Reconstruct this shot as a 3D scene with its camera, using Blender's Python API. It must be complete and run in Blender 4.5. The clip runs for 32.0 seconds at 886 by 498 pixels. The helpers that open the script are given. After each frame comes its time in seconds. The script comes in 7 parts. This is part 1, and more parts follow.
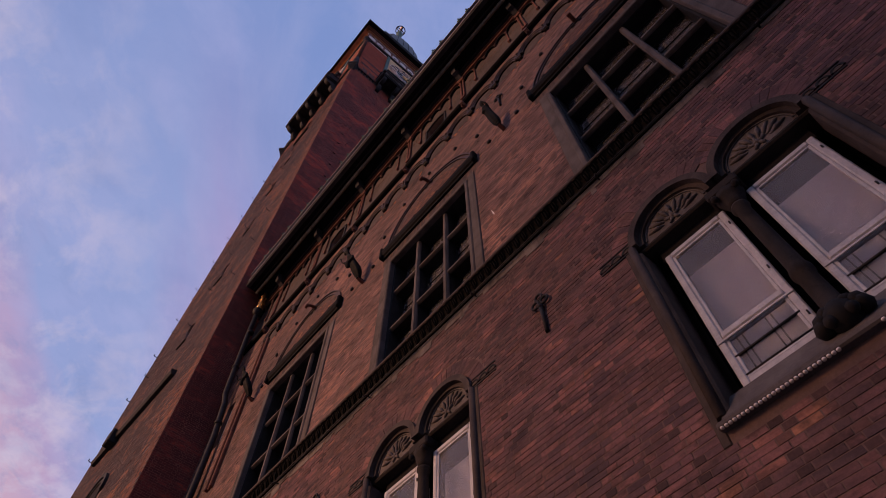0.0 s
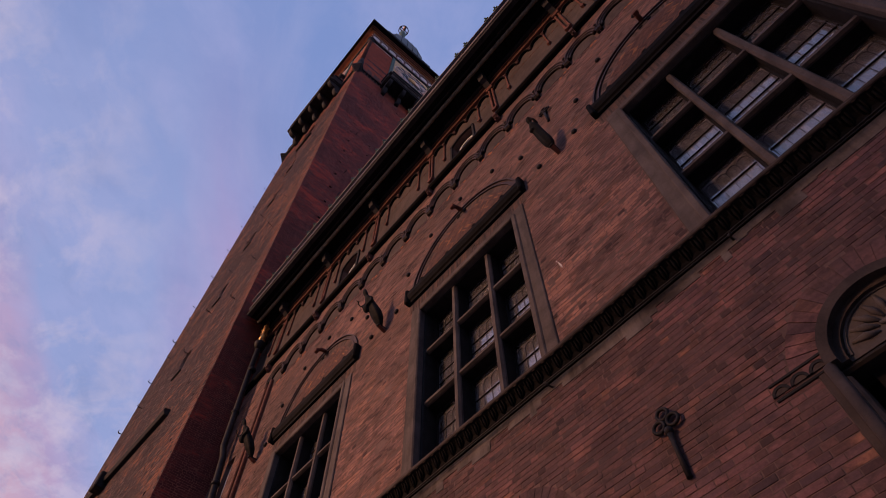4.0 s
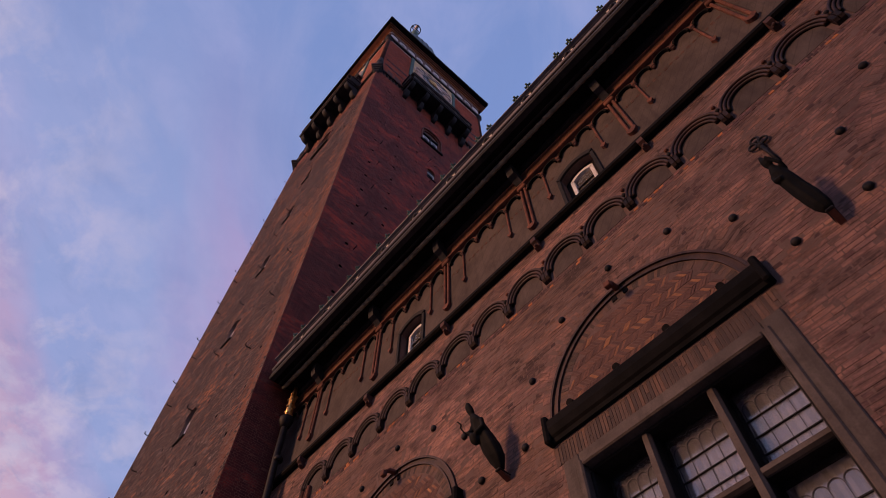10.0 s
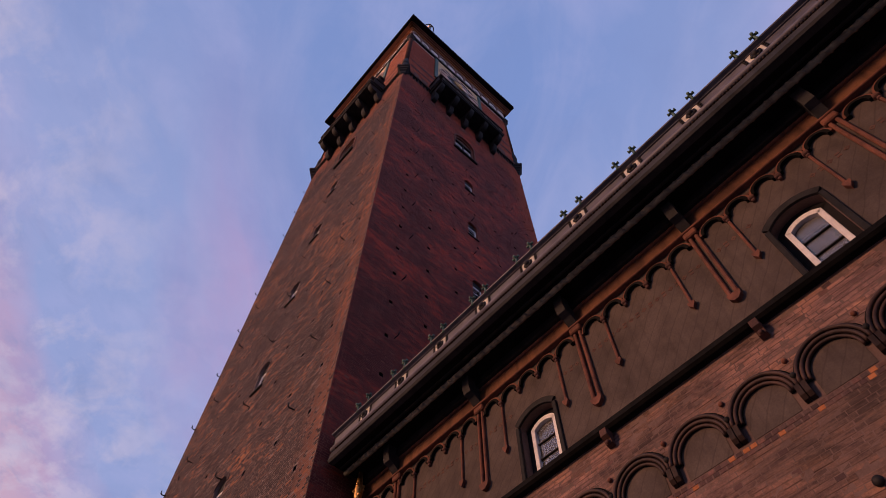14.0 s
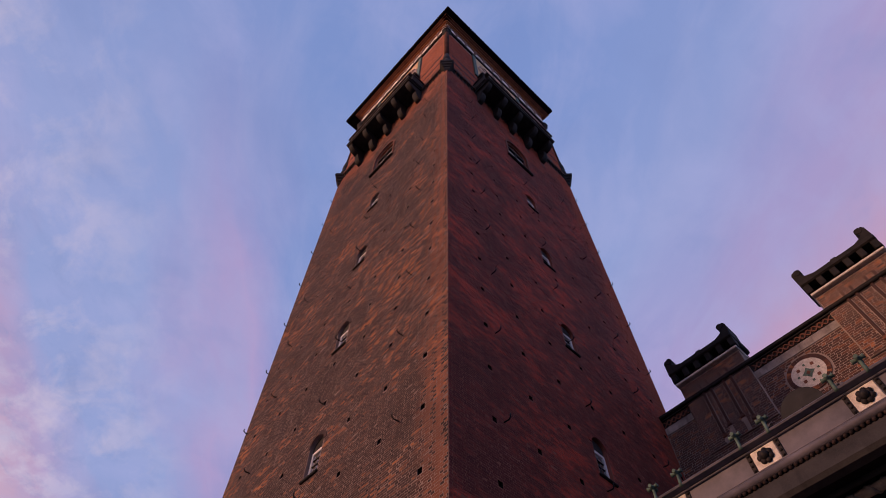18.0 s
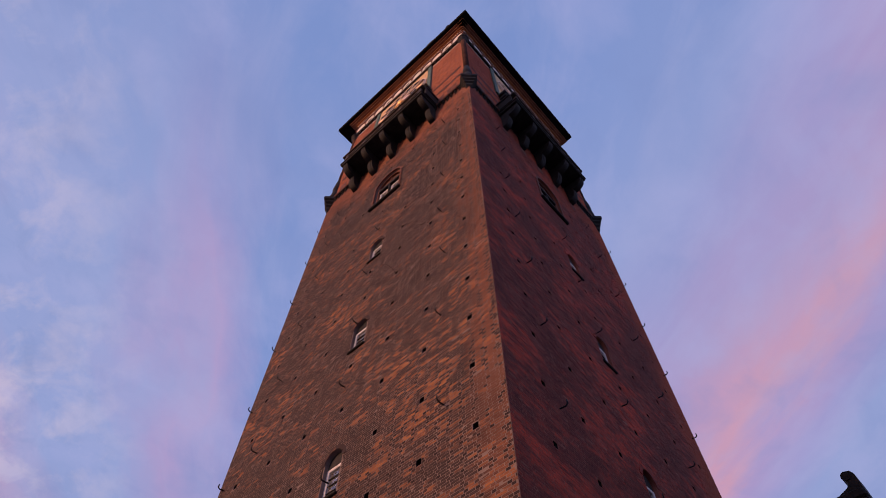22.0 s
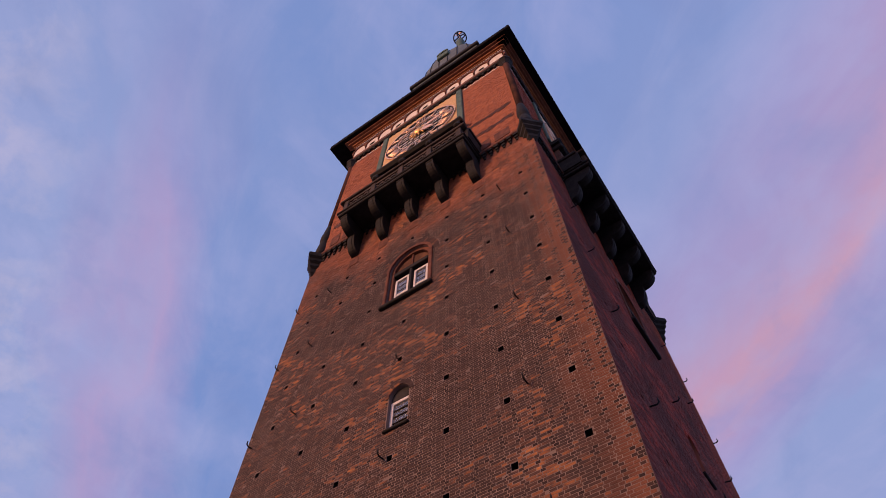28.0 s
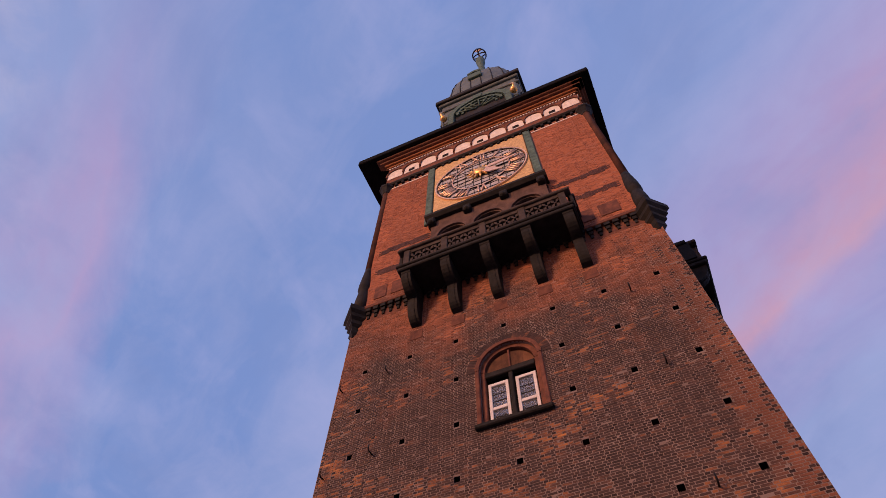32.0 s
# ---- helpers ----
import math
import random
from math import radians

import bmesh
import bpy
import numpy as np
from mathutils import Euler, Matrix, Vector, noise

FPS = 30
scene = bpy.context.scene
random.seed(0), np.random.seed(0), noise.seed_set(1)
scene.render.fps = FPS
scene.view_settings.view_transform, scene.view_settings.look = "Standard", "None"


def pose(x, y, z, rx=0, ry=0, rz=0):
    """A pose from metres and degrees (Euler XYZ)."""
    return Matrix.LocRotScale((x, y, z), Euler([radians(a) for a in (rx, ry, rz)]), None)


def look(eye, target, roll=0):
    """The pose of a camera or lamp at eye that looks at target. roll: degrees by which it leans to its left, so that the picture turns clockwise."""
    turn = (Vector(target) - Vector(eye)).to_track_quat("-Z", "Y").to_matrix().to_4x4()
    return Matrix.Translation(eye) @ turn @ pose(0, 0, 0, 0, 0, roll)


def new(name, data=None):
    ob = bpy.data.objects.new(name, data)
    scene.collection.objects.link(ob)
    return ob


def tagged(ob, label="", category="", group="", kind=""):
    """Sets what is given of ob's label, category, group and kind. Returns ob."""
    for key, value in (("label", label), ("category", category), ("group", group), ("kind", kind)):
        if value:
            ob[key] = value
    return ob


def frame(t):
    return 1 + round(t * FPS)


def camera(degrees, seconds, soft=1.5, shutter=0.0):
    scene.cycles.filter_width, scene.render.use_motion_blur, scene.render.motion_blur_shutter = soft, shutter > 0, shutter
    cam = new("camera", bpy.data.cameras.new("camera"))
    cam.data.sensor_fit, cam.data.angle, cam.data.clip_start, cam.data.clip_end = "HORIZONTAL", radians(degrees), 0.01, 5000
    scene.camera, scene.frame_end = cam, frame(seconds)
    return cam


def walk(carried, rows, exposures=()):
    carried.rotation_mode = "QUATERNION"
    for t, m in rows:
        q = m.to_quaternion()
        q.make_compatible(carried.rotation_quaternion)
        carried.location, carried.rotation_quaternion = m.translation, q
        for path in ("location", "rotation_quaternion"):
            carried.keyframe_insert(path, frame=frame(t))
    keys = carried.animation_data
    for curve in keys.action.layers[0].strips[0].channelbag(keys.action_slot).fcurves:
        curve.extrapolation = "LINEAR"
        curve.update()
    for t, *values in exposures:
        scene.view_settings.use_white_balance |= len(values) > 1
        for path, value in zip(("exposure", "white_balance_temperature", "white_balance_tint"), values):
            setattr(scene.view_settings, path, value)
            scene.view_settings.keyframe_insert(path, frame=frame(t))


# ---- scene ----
cam = camera(71.4, 32.0, soft=0.85)
PATH = [
    (0, (0.556, 0.676, 4.572), (1.298, 0.013, 6.307), -0.3),
    (0.5, (0.661, 0.752, 4.864), (1.403, 0.09, 6.6), -0.2),
    (1, (0.764, 0.801, 5.165), (1.505, 0.139, 6.901), -0.3),
    (1.5, (0.863, 0.83, 5.472), (1.602, 0.169, 7.209), -0.3),
    (2, (0.949, 0.846, 5.762), (1.688, 0.184, 7.498), -0.3),
    (2.5, (1.028, 0.853, 6.043), (1.766, 0.191, 7.78), -0.3),
    (4.5, (1.425, 0.989, 7.243), (2.171, 0.327, 8.977), -0.4),
    (5, (1.576, 1.047, 7.583), (2.32, 0.386, 9.318), -0.3),
    (5.5, (1.755, 1.117, 7.91), (2.497, 0.455, 9.645), -0.4),
    (6, (1.932, 1.187, 8.245), (2.676, 0.524, 9.979), -0.2),
    (6.5, (2.113, 1.238, 8.593), (2.857, 0.577, 10.328), -0.2),
    (7, (2.307, 1.312, 8.94), (3.051, 0.651, 10.675), -0.1),
    (7.5, (2.505, 1.398, 9.324), (3.25, 0.738, 11.058), -0.0),
    (8, (2.657, 1.473, 9.699), (3.405, 0.815, 11.433), 0.2),
    (8.5, (2.835, 1.561, 10.09), (3.582, 0.902, 11.824), 0.2),
    (9, (3.03, 1.654, 10.485), (3.772, 0.99, 12.219), 0.0),
    (9.5, (3.196, 1.722, 10.886), (3.939, 1.059, 12.621), 0.1),
    (10, (3.379, 1.794, 11.279), (4.12, 1.131, 13.014), 0.1),
    (10.5, (3.554, 1.85, 11.672), (4.297, 1.19, 13.407), 0.2),
    (11, (3.761, 1.929, 12.104), (4.503, 1.268, 13.84), 0.1),
    (11.5, (3.966, 2.054, 12.524), (4.708, 1.391, 14.259), 0.1),
    (12, (4.221, 2.179, 12.961), (4.962, 1.516, 14.697), 0.1),
    (12.5, (4.478, 2.337, 13.402), (5.218, 1.674, 15.138), 0.2),
    (13, (4.774, 2.508, 13.843), (5.514, 1.844, 15.579), 0.1),
    (13.5, (5.11, 2.706, 14.31), (5.849, 2.044, 16.046), 0.1),
    (14, (5.445, 2.925, 14.785), (6.186, 2.263, 16.522), 0.1),
    (14.5, (5.841, 3.162, 15.257), (6.579, 2.499, 16.993), 0.1),
    (15, (6.266, 3.418, 15.727), (7.005, 2.754, 17.463), 0.1),
    (15.5, (6.733, 3.684, 16.2), (7.466, 3.016, 17.937), 0.2),
    (17.5, (8.173, 4.213, 18.95), (8.906, 3.539, 20.684), 0.5),
    (18, (8.49, 4.336, 19.553), (9.221, 3.661, 21.288), 0.5),
    (18.5, (8.814, 4.42, 20.265), (9.542, 3.743, 22.001), 0.4),
    (19, (9.121, 4.492, 21.012), (9.845, 3.811, 22.748), 0.4),
    (19.5, (9.365, 4.571, 21.817), (10.086, 3.888, 23.554), 0.4),
    (20, (9.587, 4.624, 22.722), (10.305, 3.939, 24.458), 0.6),
    (20.5, (9.828, 4.689, 23.606), (10.538, 3.996, 25.343), 0.6),
    (21, (10.086, 4.734, 24.541), (10.783, 4.03, 26.278), 0.5),
    (21.5, (10.309, 4.791, 25.445), (10.991, 4.078, 27.184), 0.5),
    (22, (10.549, 4.857, 26.37), (11.217, 4.133, 28.11), 0.5),
    (22.5, (10.782, 4.928, 27.28), (11.434, 4.194, 29.022), 0.4),
    (23, (10.952, 5.041, 28.128), (11.594, 4.296, 29.87), 0.4),
    (23.5, (11.156, 5.144, 28.966), (11.783, 4.389, 30.709), 0.3),
    (24, (11.344, 5.191, 29.807), (11.958, 4.429, 31.551), 0.2),
    (24.5, (11.564, 5.231, 30.627), (12.168, 4.462, 32.372), 0.3),
    (25, (11.798, 5.251, 31.395), (12.396, 4.479, 33.14), 0.3),
    (25.5, (12.037, 5.356, 32.133), (12.624, 4.575, 33.878), 0.4),
    (27.5, (13.169, 5.763, 35.425), (13.737, 4.962, 37.167), 0.7),
    (28, (13.519, 6.024, 36.084), (14.086, 5.217, 37.824), 0.8),
    (28.5, (14.01, 6.242, 36.735), (14.57, 5.433, 38.476), 0.9),
    (29, (14.482, 6.503, 37.387), (15.036, 5.689, 39.128), 1.3),
    (29.5, (15.035, 6.838, 38.045), (15.573, 6.015, 39.787), 1.2),
    (30, (15.58, 7.163, 38.705), (16.106, 6.332, 40.446), 1.3),
    (30.5, (16.138, 7.461, 39.307), (16.642, 6.619, 41.049), 1.5),
    (31, (16.646, 7.696, 39.915), (17.127, 6.845, 41.66), 1.5),
    (31.5, (17.168, 8.037, 40.458), (17.618, 7.171, 42.203), 1.7),
    (32, (17.729, 8.364, 40.977), (18.138, 7.482, 42.725), 1.5),
]
walk(cam, [(t, look(eye, target, roll)) for t, eye, target, roll in PATH])

# ---- light ----
world = bpy.data.worlds.new("dusk_sky")
scene.world = world
world.use_nodes = True


class Nodes:
    """A short way to write node trees."""

    def __init__(self, tree):
        self.tree = tree

    def n(self, kind, *links):
        node = self.tree.nodes.new(kind)
        for socket, source in links:
            self.tree.links.new(source, node.inputs[socket])
        return node

    def math(self, op, a, b=None, clamp=False):
        node = self.tree.nodes.new("ShaderNodeMath")
        node.operation, node.use_clamp = op, clamp
        for k, v in ((0, a), (1, b)):
            if v is None:
                continue
            if isinstance(v, (int, float)):
                node.inputs[k].default_value = v
            else:
                self.tree.links.new(v, node.inputs[k])
        return node.outputs[0]

    def ramp(self, fac, stops):
        node = self.tree.nodes.new("ShaderNodeValToRGB")
        el = node.color_ramp.elements
        while len(el) < len(stops):
            el.new(0.5)
        for e, (p, c) in zip(el, stops):
            e.position, e.color = p, (*c, 1) if len(c) == 3 else c
        self.tree.links.new(fac, node.inputs[0])
        return node.outputs[0]

    def grey(self, fac, a, b):
        return self.ramp(fac, [(a, (0, 0, 0)), (b, (1, 1, 1))])

    def noise(self, vec, scale, detail=4.0, rough=0.55, distortion=0.0):
        node = self.tree.nodes.new("ShaderNodeTexNoise")
        node.inputs["Scale"].default_value, node.inputs["Detail"].default_value = scale, detail
        node.inputs["Roughness"].default_value, node.inputs["Distortion"].default_value = rough, distortion
        self.tree.links.new(vec, node.inputs["Vector"])
        return node.outputs["Fac"]

    def mix(self, fac, a, b, mode="MIX"):
        node = self.tree.nodes.new("ShaderNodeMixRGB")
        node.blend_type = mode
        for k, v in ((0, fac), (1, a), (2, b)):
            if isinstance(v, (int, float)):
                node.inputs[k].default_value = v
            elif isinstance(v, tuple):
                node.inputs[k].default_value = (*v, 1)
            else:
                self.tree.links.new(v, node.inputs[k])
        return node.outputs[0]

    def mapping(self, vec, scale=(1, 1, 1), rot=(0, 0, 0), loc=(0, 0, 0)):
        node = self.tree.nodes.new("ShaderNodeMapping")
        node.inputs["Scale"].default_value, node.inputs["Rotation"].default_value = scale, rot
        node.inputs["Location"].default_value = loc
        self.tree.links.new(vec, node.inputs["Vector"])
        return node.outputs[0]


# The evening sky: blue overhead, lavender and pink streaks of high cloud.
N = Nodes(world.node_tree)
bg = world.node_tree.nodes["Background"]
way = world.node_tree.nodes.new("ShaderNodeTexCoord").outputs["Generated"]
split = N.n("ShaderNodeSeparateXYZ", (0, way))
up = N.math("MAXIMUM", split.outputs[2], 0.08)
flat = N.n("ShaderNodeCombineXYZ", (0, N.math("DIVIDE", split.outputs[0], up)), (1, N.math("DIVIDE", split.outputs[1], up)))
plane = flat.outputs[0]
across = N.math("ADD", N.math("MULTIPLY", N.math("DIVIDE", split.outputs[0], up), 0.55), N.math("MULTIPLY", N.math("DIVIDE", split.outputs[1], up), 0.83))
along = N.math("SUBTRACT", N.math("MULTIPLY", N.math("DIVIDE", split.outputs[0], up), 0.83), N.math("MULTIPLY", N.math("DIVIDE", split.outputs[1], up), 0.55))
lines = N.n("ShaderNodeCombineXYZ", (0, N.math("MULTIPLY", along, 0.45)), (1, across)).outputs[0]
billow = N.noise(lines, 2.6, 7.0, 0.55, 0.35)
wisps = N.noise(N.mapping(lines, (1, 1, 1), (0, 0, radians(9)), (3.1, 1.7, 0)), 7.0, 9.0, 0.62, 0.6)
veil = N.noise(N.mapping(plane, (1, 1, 1), (0, 0, 0), (7.7, 2.1, 0)), 1.9, 5.0, 0.5, 0.5)
band = N.math("ADD", N.math("MULTIPLY", N.math("ADD", across, N.math("MULTIPLY", N.math("SUBTRACT", billow, 0.5), 0.55)), 1 / 2.4), 0.5)
BLUE, PALE, LILAC = (0.195, 0.285, 0.60), (0.30, 0.36, 0.65), (0.35, 0.325, 0.61)
dome = N.ramp(band, [(0.0, PALE), (0.06, LILAC), (0.105, (0.415, 0.315, 0.572)), (0.135, (0.59, 0.33, 0.472)), (0.155, (0.53, 0.325, 0.51)), (0.195, (0.42, 0.32, 0.57)), (0.255, LILAC), (0.34, PALE), (0.46, BLUE), (0.56, BLUE), (0.625, (0.412, 0.329, 0.589)), (0.68, PALE), (0.75, PALE), (0.81, (0.46, 0.34, 0.555)), (0.88, (0.60, 0.37, 0.485)), (1.0, LILAC)])
near_zenith = N.grey(N.math("ADD", along, N.math("MULTIPLY", billow, 0.5)), 0.42, 0.92)
blue_dome = N.mix(N.grey(N.math("ABSOLUTE", across), 0.15, 0.75), BLUE, PALE)
dome = N.mix(N.math("MAXIMUM", near_zenith, N.grey(N.math("MULTIPLY", across, -1.0), 0.45, 0.65)), blue_dome, dome)
puffs = N.noise(N.mapping(plane, (1, 1.3, 1), (0, 0, radians(-20)), (1.9, 4.4, 0)), 6.5, 9.0, 0.6, 0.25)
dome = N.mix(N.math("MULTIPLY", N.grey(wisps, 0.42, 0.74), 0.36), dome, (0.44, 0.44, 0.70))
dome = N.mix(N.math("MULTIPLY", N.grey(puffs, 0.47, 0.64), N.math("MULTIPLY", N.grey(across, 0.36, 0.72), 0.72)), dome, (0.60, 0.52, 0.68))
shreds = N.noise(N.mapping(lines, (1.6, 1, 1), (0, 0, radians(-14)), (5.3, 0.4, 0)), 15.0, 8.0, 0.6, 0.5)
dome = N.mix(N.math("MULTIPLY", N.grey(shreds, 0.50, 0.74), N.math("MULTIPLY", N.grey(across, 0.30, 0.7), 0.45)), dome, (0.20, 0.27, 0.52))
dome = N.mix(N.math("MULTIPLY", N.grey(veil, 0.45, 0.75), 0.30), dome, (0.24, 0.30, 0.56))
# soft lumps of thin cloud between the bands
lumpy = N.noise(N.mapping(plane, (1, 0.8, 1), (0, 0, radians(35)), (2.7, 8.3, 0)), 5.2, 6.0, 0.55, 0.3)
dome = N.mix(N.math("MULTIPLY", N.grey(lumpy, 0.52, 0.72), 0.34), dome, (0.41, 0.42, 0.72))
dome = N.mix(N.math("MULTIPLY", N.math("SUBTRACT", 1.0, N.grey(lumpy, 0.28, 0.47)), 0.36), dome, (0.20, 0.265, 0.54))
# towards the sunset the sky near the horizon burns orange
toward = N.math("ADD", N.math("MULTIPLY", split.outputs[0], 0.38), N.math("MULTIPLY", split.outputs[1], 0.92))
glow = N.math("MULTIPLY", N.grey(toward, 0.35, 0.95), N.math("SUBTRACT", 1.0, N.grey(split.outputs[2], 0.05, 0.55)))
dome = N.mix(glow, dome, (1.5, 0.62, 0.36))
world.node_tree.links.new(dome, bg.inputs[0])
bg.inputs[1].default_value = 1.0

# The afterglow: a broad, low, warm light from the open side of the street.
sun = new("afterglow", bpy.data.lights.new("afterglow", "SUN"))
sun.data.energy, sun.data.angle, sun.data.color = 2.9, radians(10), (1.0, 0.51, 0.29)
sun.matrix_world = look((0, 0, 0), (-0.42, -0.84, -0.34))


# ---- materials ----
def material(name, rough=0.8, metal=0.0):
    m = bpy.data.materials.new(name)
    m.use_nodes = True
    b = m.node_tree.nodes["Principled BSDF"]
    b.inputs["Roughness"].default_value, b.inputs["Metallic"].default_value = rough, metal
    b.inputs["Specular IOR Level"].default_value = 0.5 if rough < 0.45 else 0.18
    return m, Nodes(m.node_tree), b


def place(n):
    """Position in the world, so that one grain runs over all the parts of a wall."""
    return n.tree.nodes.new("ShaderNodeNewGeometry").outputs["Position"]


def bump(n, b, height, strength=0.3, distance=0.01):
    node = n.n("ShaderNodeBump", ("Height", height))
    node.inputs["Strength"].default_value, node.inputs["Distance"].default_value = strength, distance
    n.tree.links.new(node.outputs[0], b.inputs["Normal"])


def upper_mask(n, p):
    """The top of the tower and the field below its balcony turn redder, with a ragged edge."""
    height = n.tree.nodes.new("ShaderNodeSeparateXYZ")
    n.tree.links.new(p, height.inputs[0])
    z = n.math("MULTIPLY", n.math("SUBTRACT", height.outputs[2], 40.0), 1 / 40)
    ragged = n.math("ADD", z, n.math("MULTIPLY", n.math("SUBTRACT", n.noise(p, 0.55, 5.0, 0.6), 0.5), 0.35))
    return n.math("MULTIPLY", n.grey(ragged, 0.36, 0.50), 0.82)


def brick_material(name, single, stops, spread=0.42, cluster=0.55, patch_scale=0.55, red_tone=None, edge=None, grime=0.0, streak=0.0):
    """Fired clay: every brick takes its tone from its own draw and from patches that run over the wall."""
    m, n, b = material(name, 0.88)
    p = place(n)
    if single:
        draw = n.tree.nodes.new("ShaderNodeObjectInfo").outputs["Random"]
    else:
        draw = n.tree.nodes.new("ShaderNodeNewGeometry").outputs["Random Per Island"]
    patches = n.noise(n.mapping(p, (1, 1, 1.5)), patch_scale, 5.0, 0.6, 0.4)
    fine = n.noise(n.mapping(p, (1, 1, 3.0)), 2.2, 3.0, 0.55)
    field = n.math("ADD", n.math("MULTIPLY", n.grey(patches, 0.32, 0.68), 0.6), n.math("MULTIPLY", n.grey(fine, 0.35, 0.65), 0.4))
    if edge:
        # the bricks by the tower's free corner turn redder, in ragged patches
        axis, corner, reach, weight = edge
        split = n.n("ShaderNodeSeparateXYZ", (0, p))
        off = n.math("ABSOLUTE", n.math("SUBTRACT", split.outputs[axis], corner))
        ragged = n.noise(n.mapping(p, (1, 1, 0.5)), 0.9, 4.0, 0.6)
        near_corner = n.grey(n.math("SUBTRACT", n.math("ADD", ragged, 0.35), n.math("MULTIPLY", off, 1 / reach)), 0.25, 0.8)
        near_corner = n.math("MULTIPLY", near_corner, weight)
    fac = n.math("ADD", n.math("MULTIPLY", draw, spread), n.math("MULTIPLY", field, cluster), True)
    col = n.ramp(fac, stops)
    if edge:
        col = n.mix(near_corner, col, tuple(c * 0.9 for c in red_tone))
    if red_tone:
        bright = n.ramp(n.math("ADD", n.math("MULTIPLY", draw, 0.6), n.math("MULTIPLY", field, 0.5)), [(0.1, tuple(c * 0.5 for c in red_tone)), (0.55, red_tone), (1.0, tuple(c * 1.35 for c in red_tone))])
        col = n.mix(upper_mask(n, p), col, bright)
    grain = n.noise(p, 38.0, 5.0, 0.7)
    soot = n.grey(n.noise(n.mapping(p, (0.6, 0.6, 0.25)), 0.8, 6.0, 0.65), 0.42, 0.72)
    col = n.mix(n.math("MULTIPLY", soot, 0.28), col, (0.045, 0.032, 0.03))
    if grime:
        film = n.grey(n.noise(n.mapping(p, (0.8, 0.8, 1.0), (0, 0, 0), (3.3, 1.2, 5.1)), 0.42, 7.0, 0.62, 0.3), 0.44, 0.66)
        col = n.mix(n.math("MULTIPLY", film, grime), col, (0.085, 0.062, 0.05))
        spots = n.grey(n.noise(n.mapping(p, (1, 1, 1.8), (0, 0, 0), (9.1, 2.2, 0.7)), 2.9, 4.0, 0.6), 0.0, 1.0)
        spots = n.grey(n.math("ADD", spots, n.math("MULTIPLY", draw, 0.16)), 0.615, 0.70)
        col = n.mix(n.math("MULTIPLY", spots, 0.58), col, (0.055, 0.038, 0.034))
    if streak:
        # long thin weather marks along the courses
        marks = n.noise(n.mapping(p, (1.1, 1.1, 13.0), (0, 0, 0), (0.7, 4.1, 2.9)), 1.9, 5.0, 0.7)
        col = n.mix(streak, col, n.ramp(marks, [(0.30, (0.30, 0.27, 0.27)), (0.5, (0.92, 0.9, 0.9)), (0.72, (1.5, 1.35, 1.2))]), "MULTIPLY")
    if streak:
        # mottling at arm's length: paler, warmer and darker patches side by side
        blotch = n.noise(n.mapping(p, (1, 1, 2.2), (0, 0, 0), (6.1, 0.3, 1.4)), 1.5, 6.0, 0.62, 0.5)
        col = n.mix(min(1.0, streak * 1.3), col, n.ramp(blotch, [(0.34, (0.50, 0.50, 0.54)), (0.5, (1.0, 1.0, 1.0)), (0.66, (1.48, 1.30, 1.12))]), "MULTIPLY")
    col = n.mix(0.55, col, n.ramp(grain, [(0.3, (0.35, 0.33, 0.33)), (0.7, (1, 1, 1))]), "MULTIPLY")
    n.tree.links.new(col, b.inputs["Base Color"])
    bump(n, b, n.noise(p, 60.0, 6.0, 0.7), 0.5, 0.006)
    return m


def stone_material(name, dark, light, rough=0.85, scale=3.0, streaks=0.5, strength=0.4, red_tone=None):
    m, n, b = material(name, rough)
    p = place(n)
    big = n.noise(p, scale, 6.0, 0.6, 0.3)
    run = n.noise(n.mapping(p, (3.0, 3.0, 0.35)), 1.6, 5.0, 0.6)
    col = n.mix(n.grey(big, 0.35, 0.65), dark, light)
    col = n.mix(n.math("MULTIPLY", n.grey(run, 0.5, 0.75), streaks), col, tuple(c * 0.4 for c in dark))
    if red_tone:
        col = n.mix(upper_mask(n, p), col, red_tone)
    col = n.mix(0.5, col, n.ramp(n.noise(p, 45.0, 4.0, 0.7), [(0.3, (0.5, 0.5, 0.5)), (0.7, (1, 1, 1))]), "MULTIPLY")
    n.tree.links.new(col, b.inputs["Base Color"])
    bump(n, b, n.noise(p, 35.0, 6.0, 0.7), strength, 0.01)
    return m


def metal_material(name, dark, light, rough=0.5, metal=0.7, scale=9.0):
    m, n, b = material(name, rough, metal)
    p = place(n)
    worn = n.noise(p, scale, 6.0, 0.65)
    n.tree.links.new(n.mix(n.grey(worn, 0.35, 0.7), dark, light), b.inputs["Base Color"])
    n.tree.links.new(n.math("ADD", rough - 0.12, n.math("MULTIPLY", worn, 0.3)), b.inputs["Roughness"])
    bump(n, b, n.noise(p, 50.0, 4.0, 0.6), 0.25, 0.004)
    return m


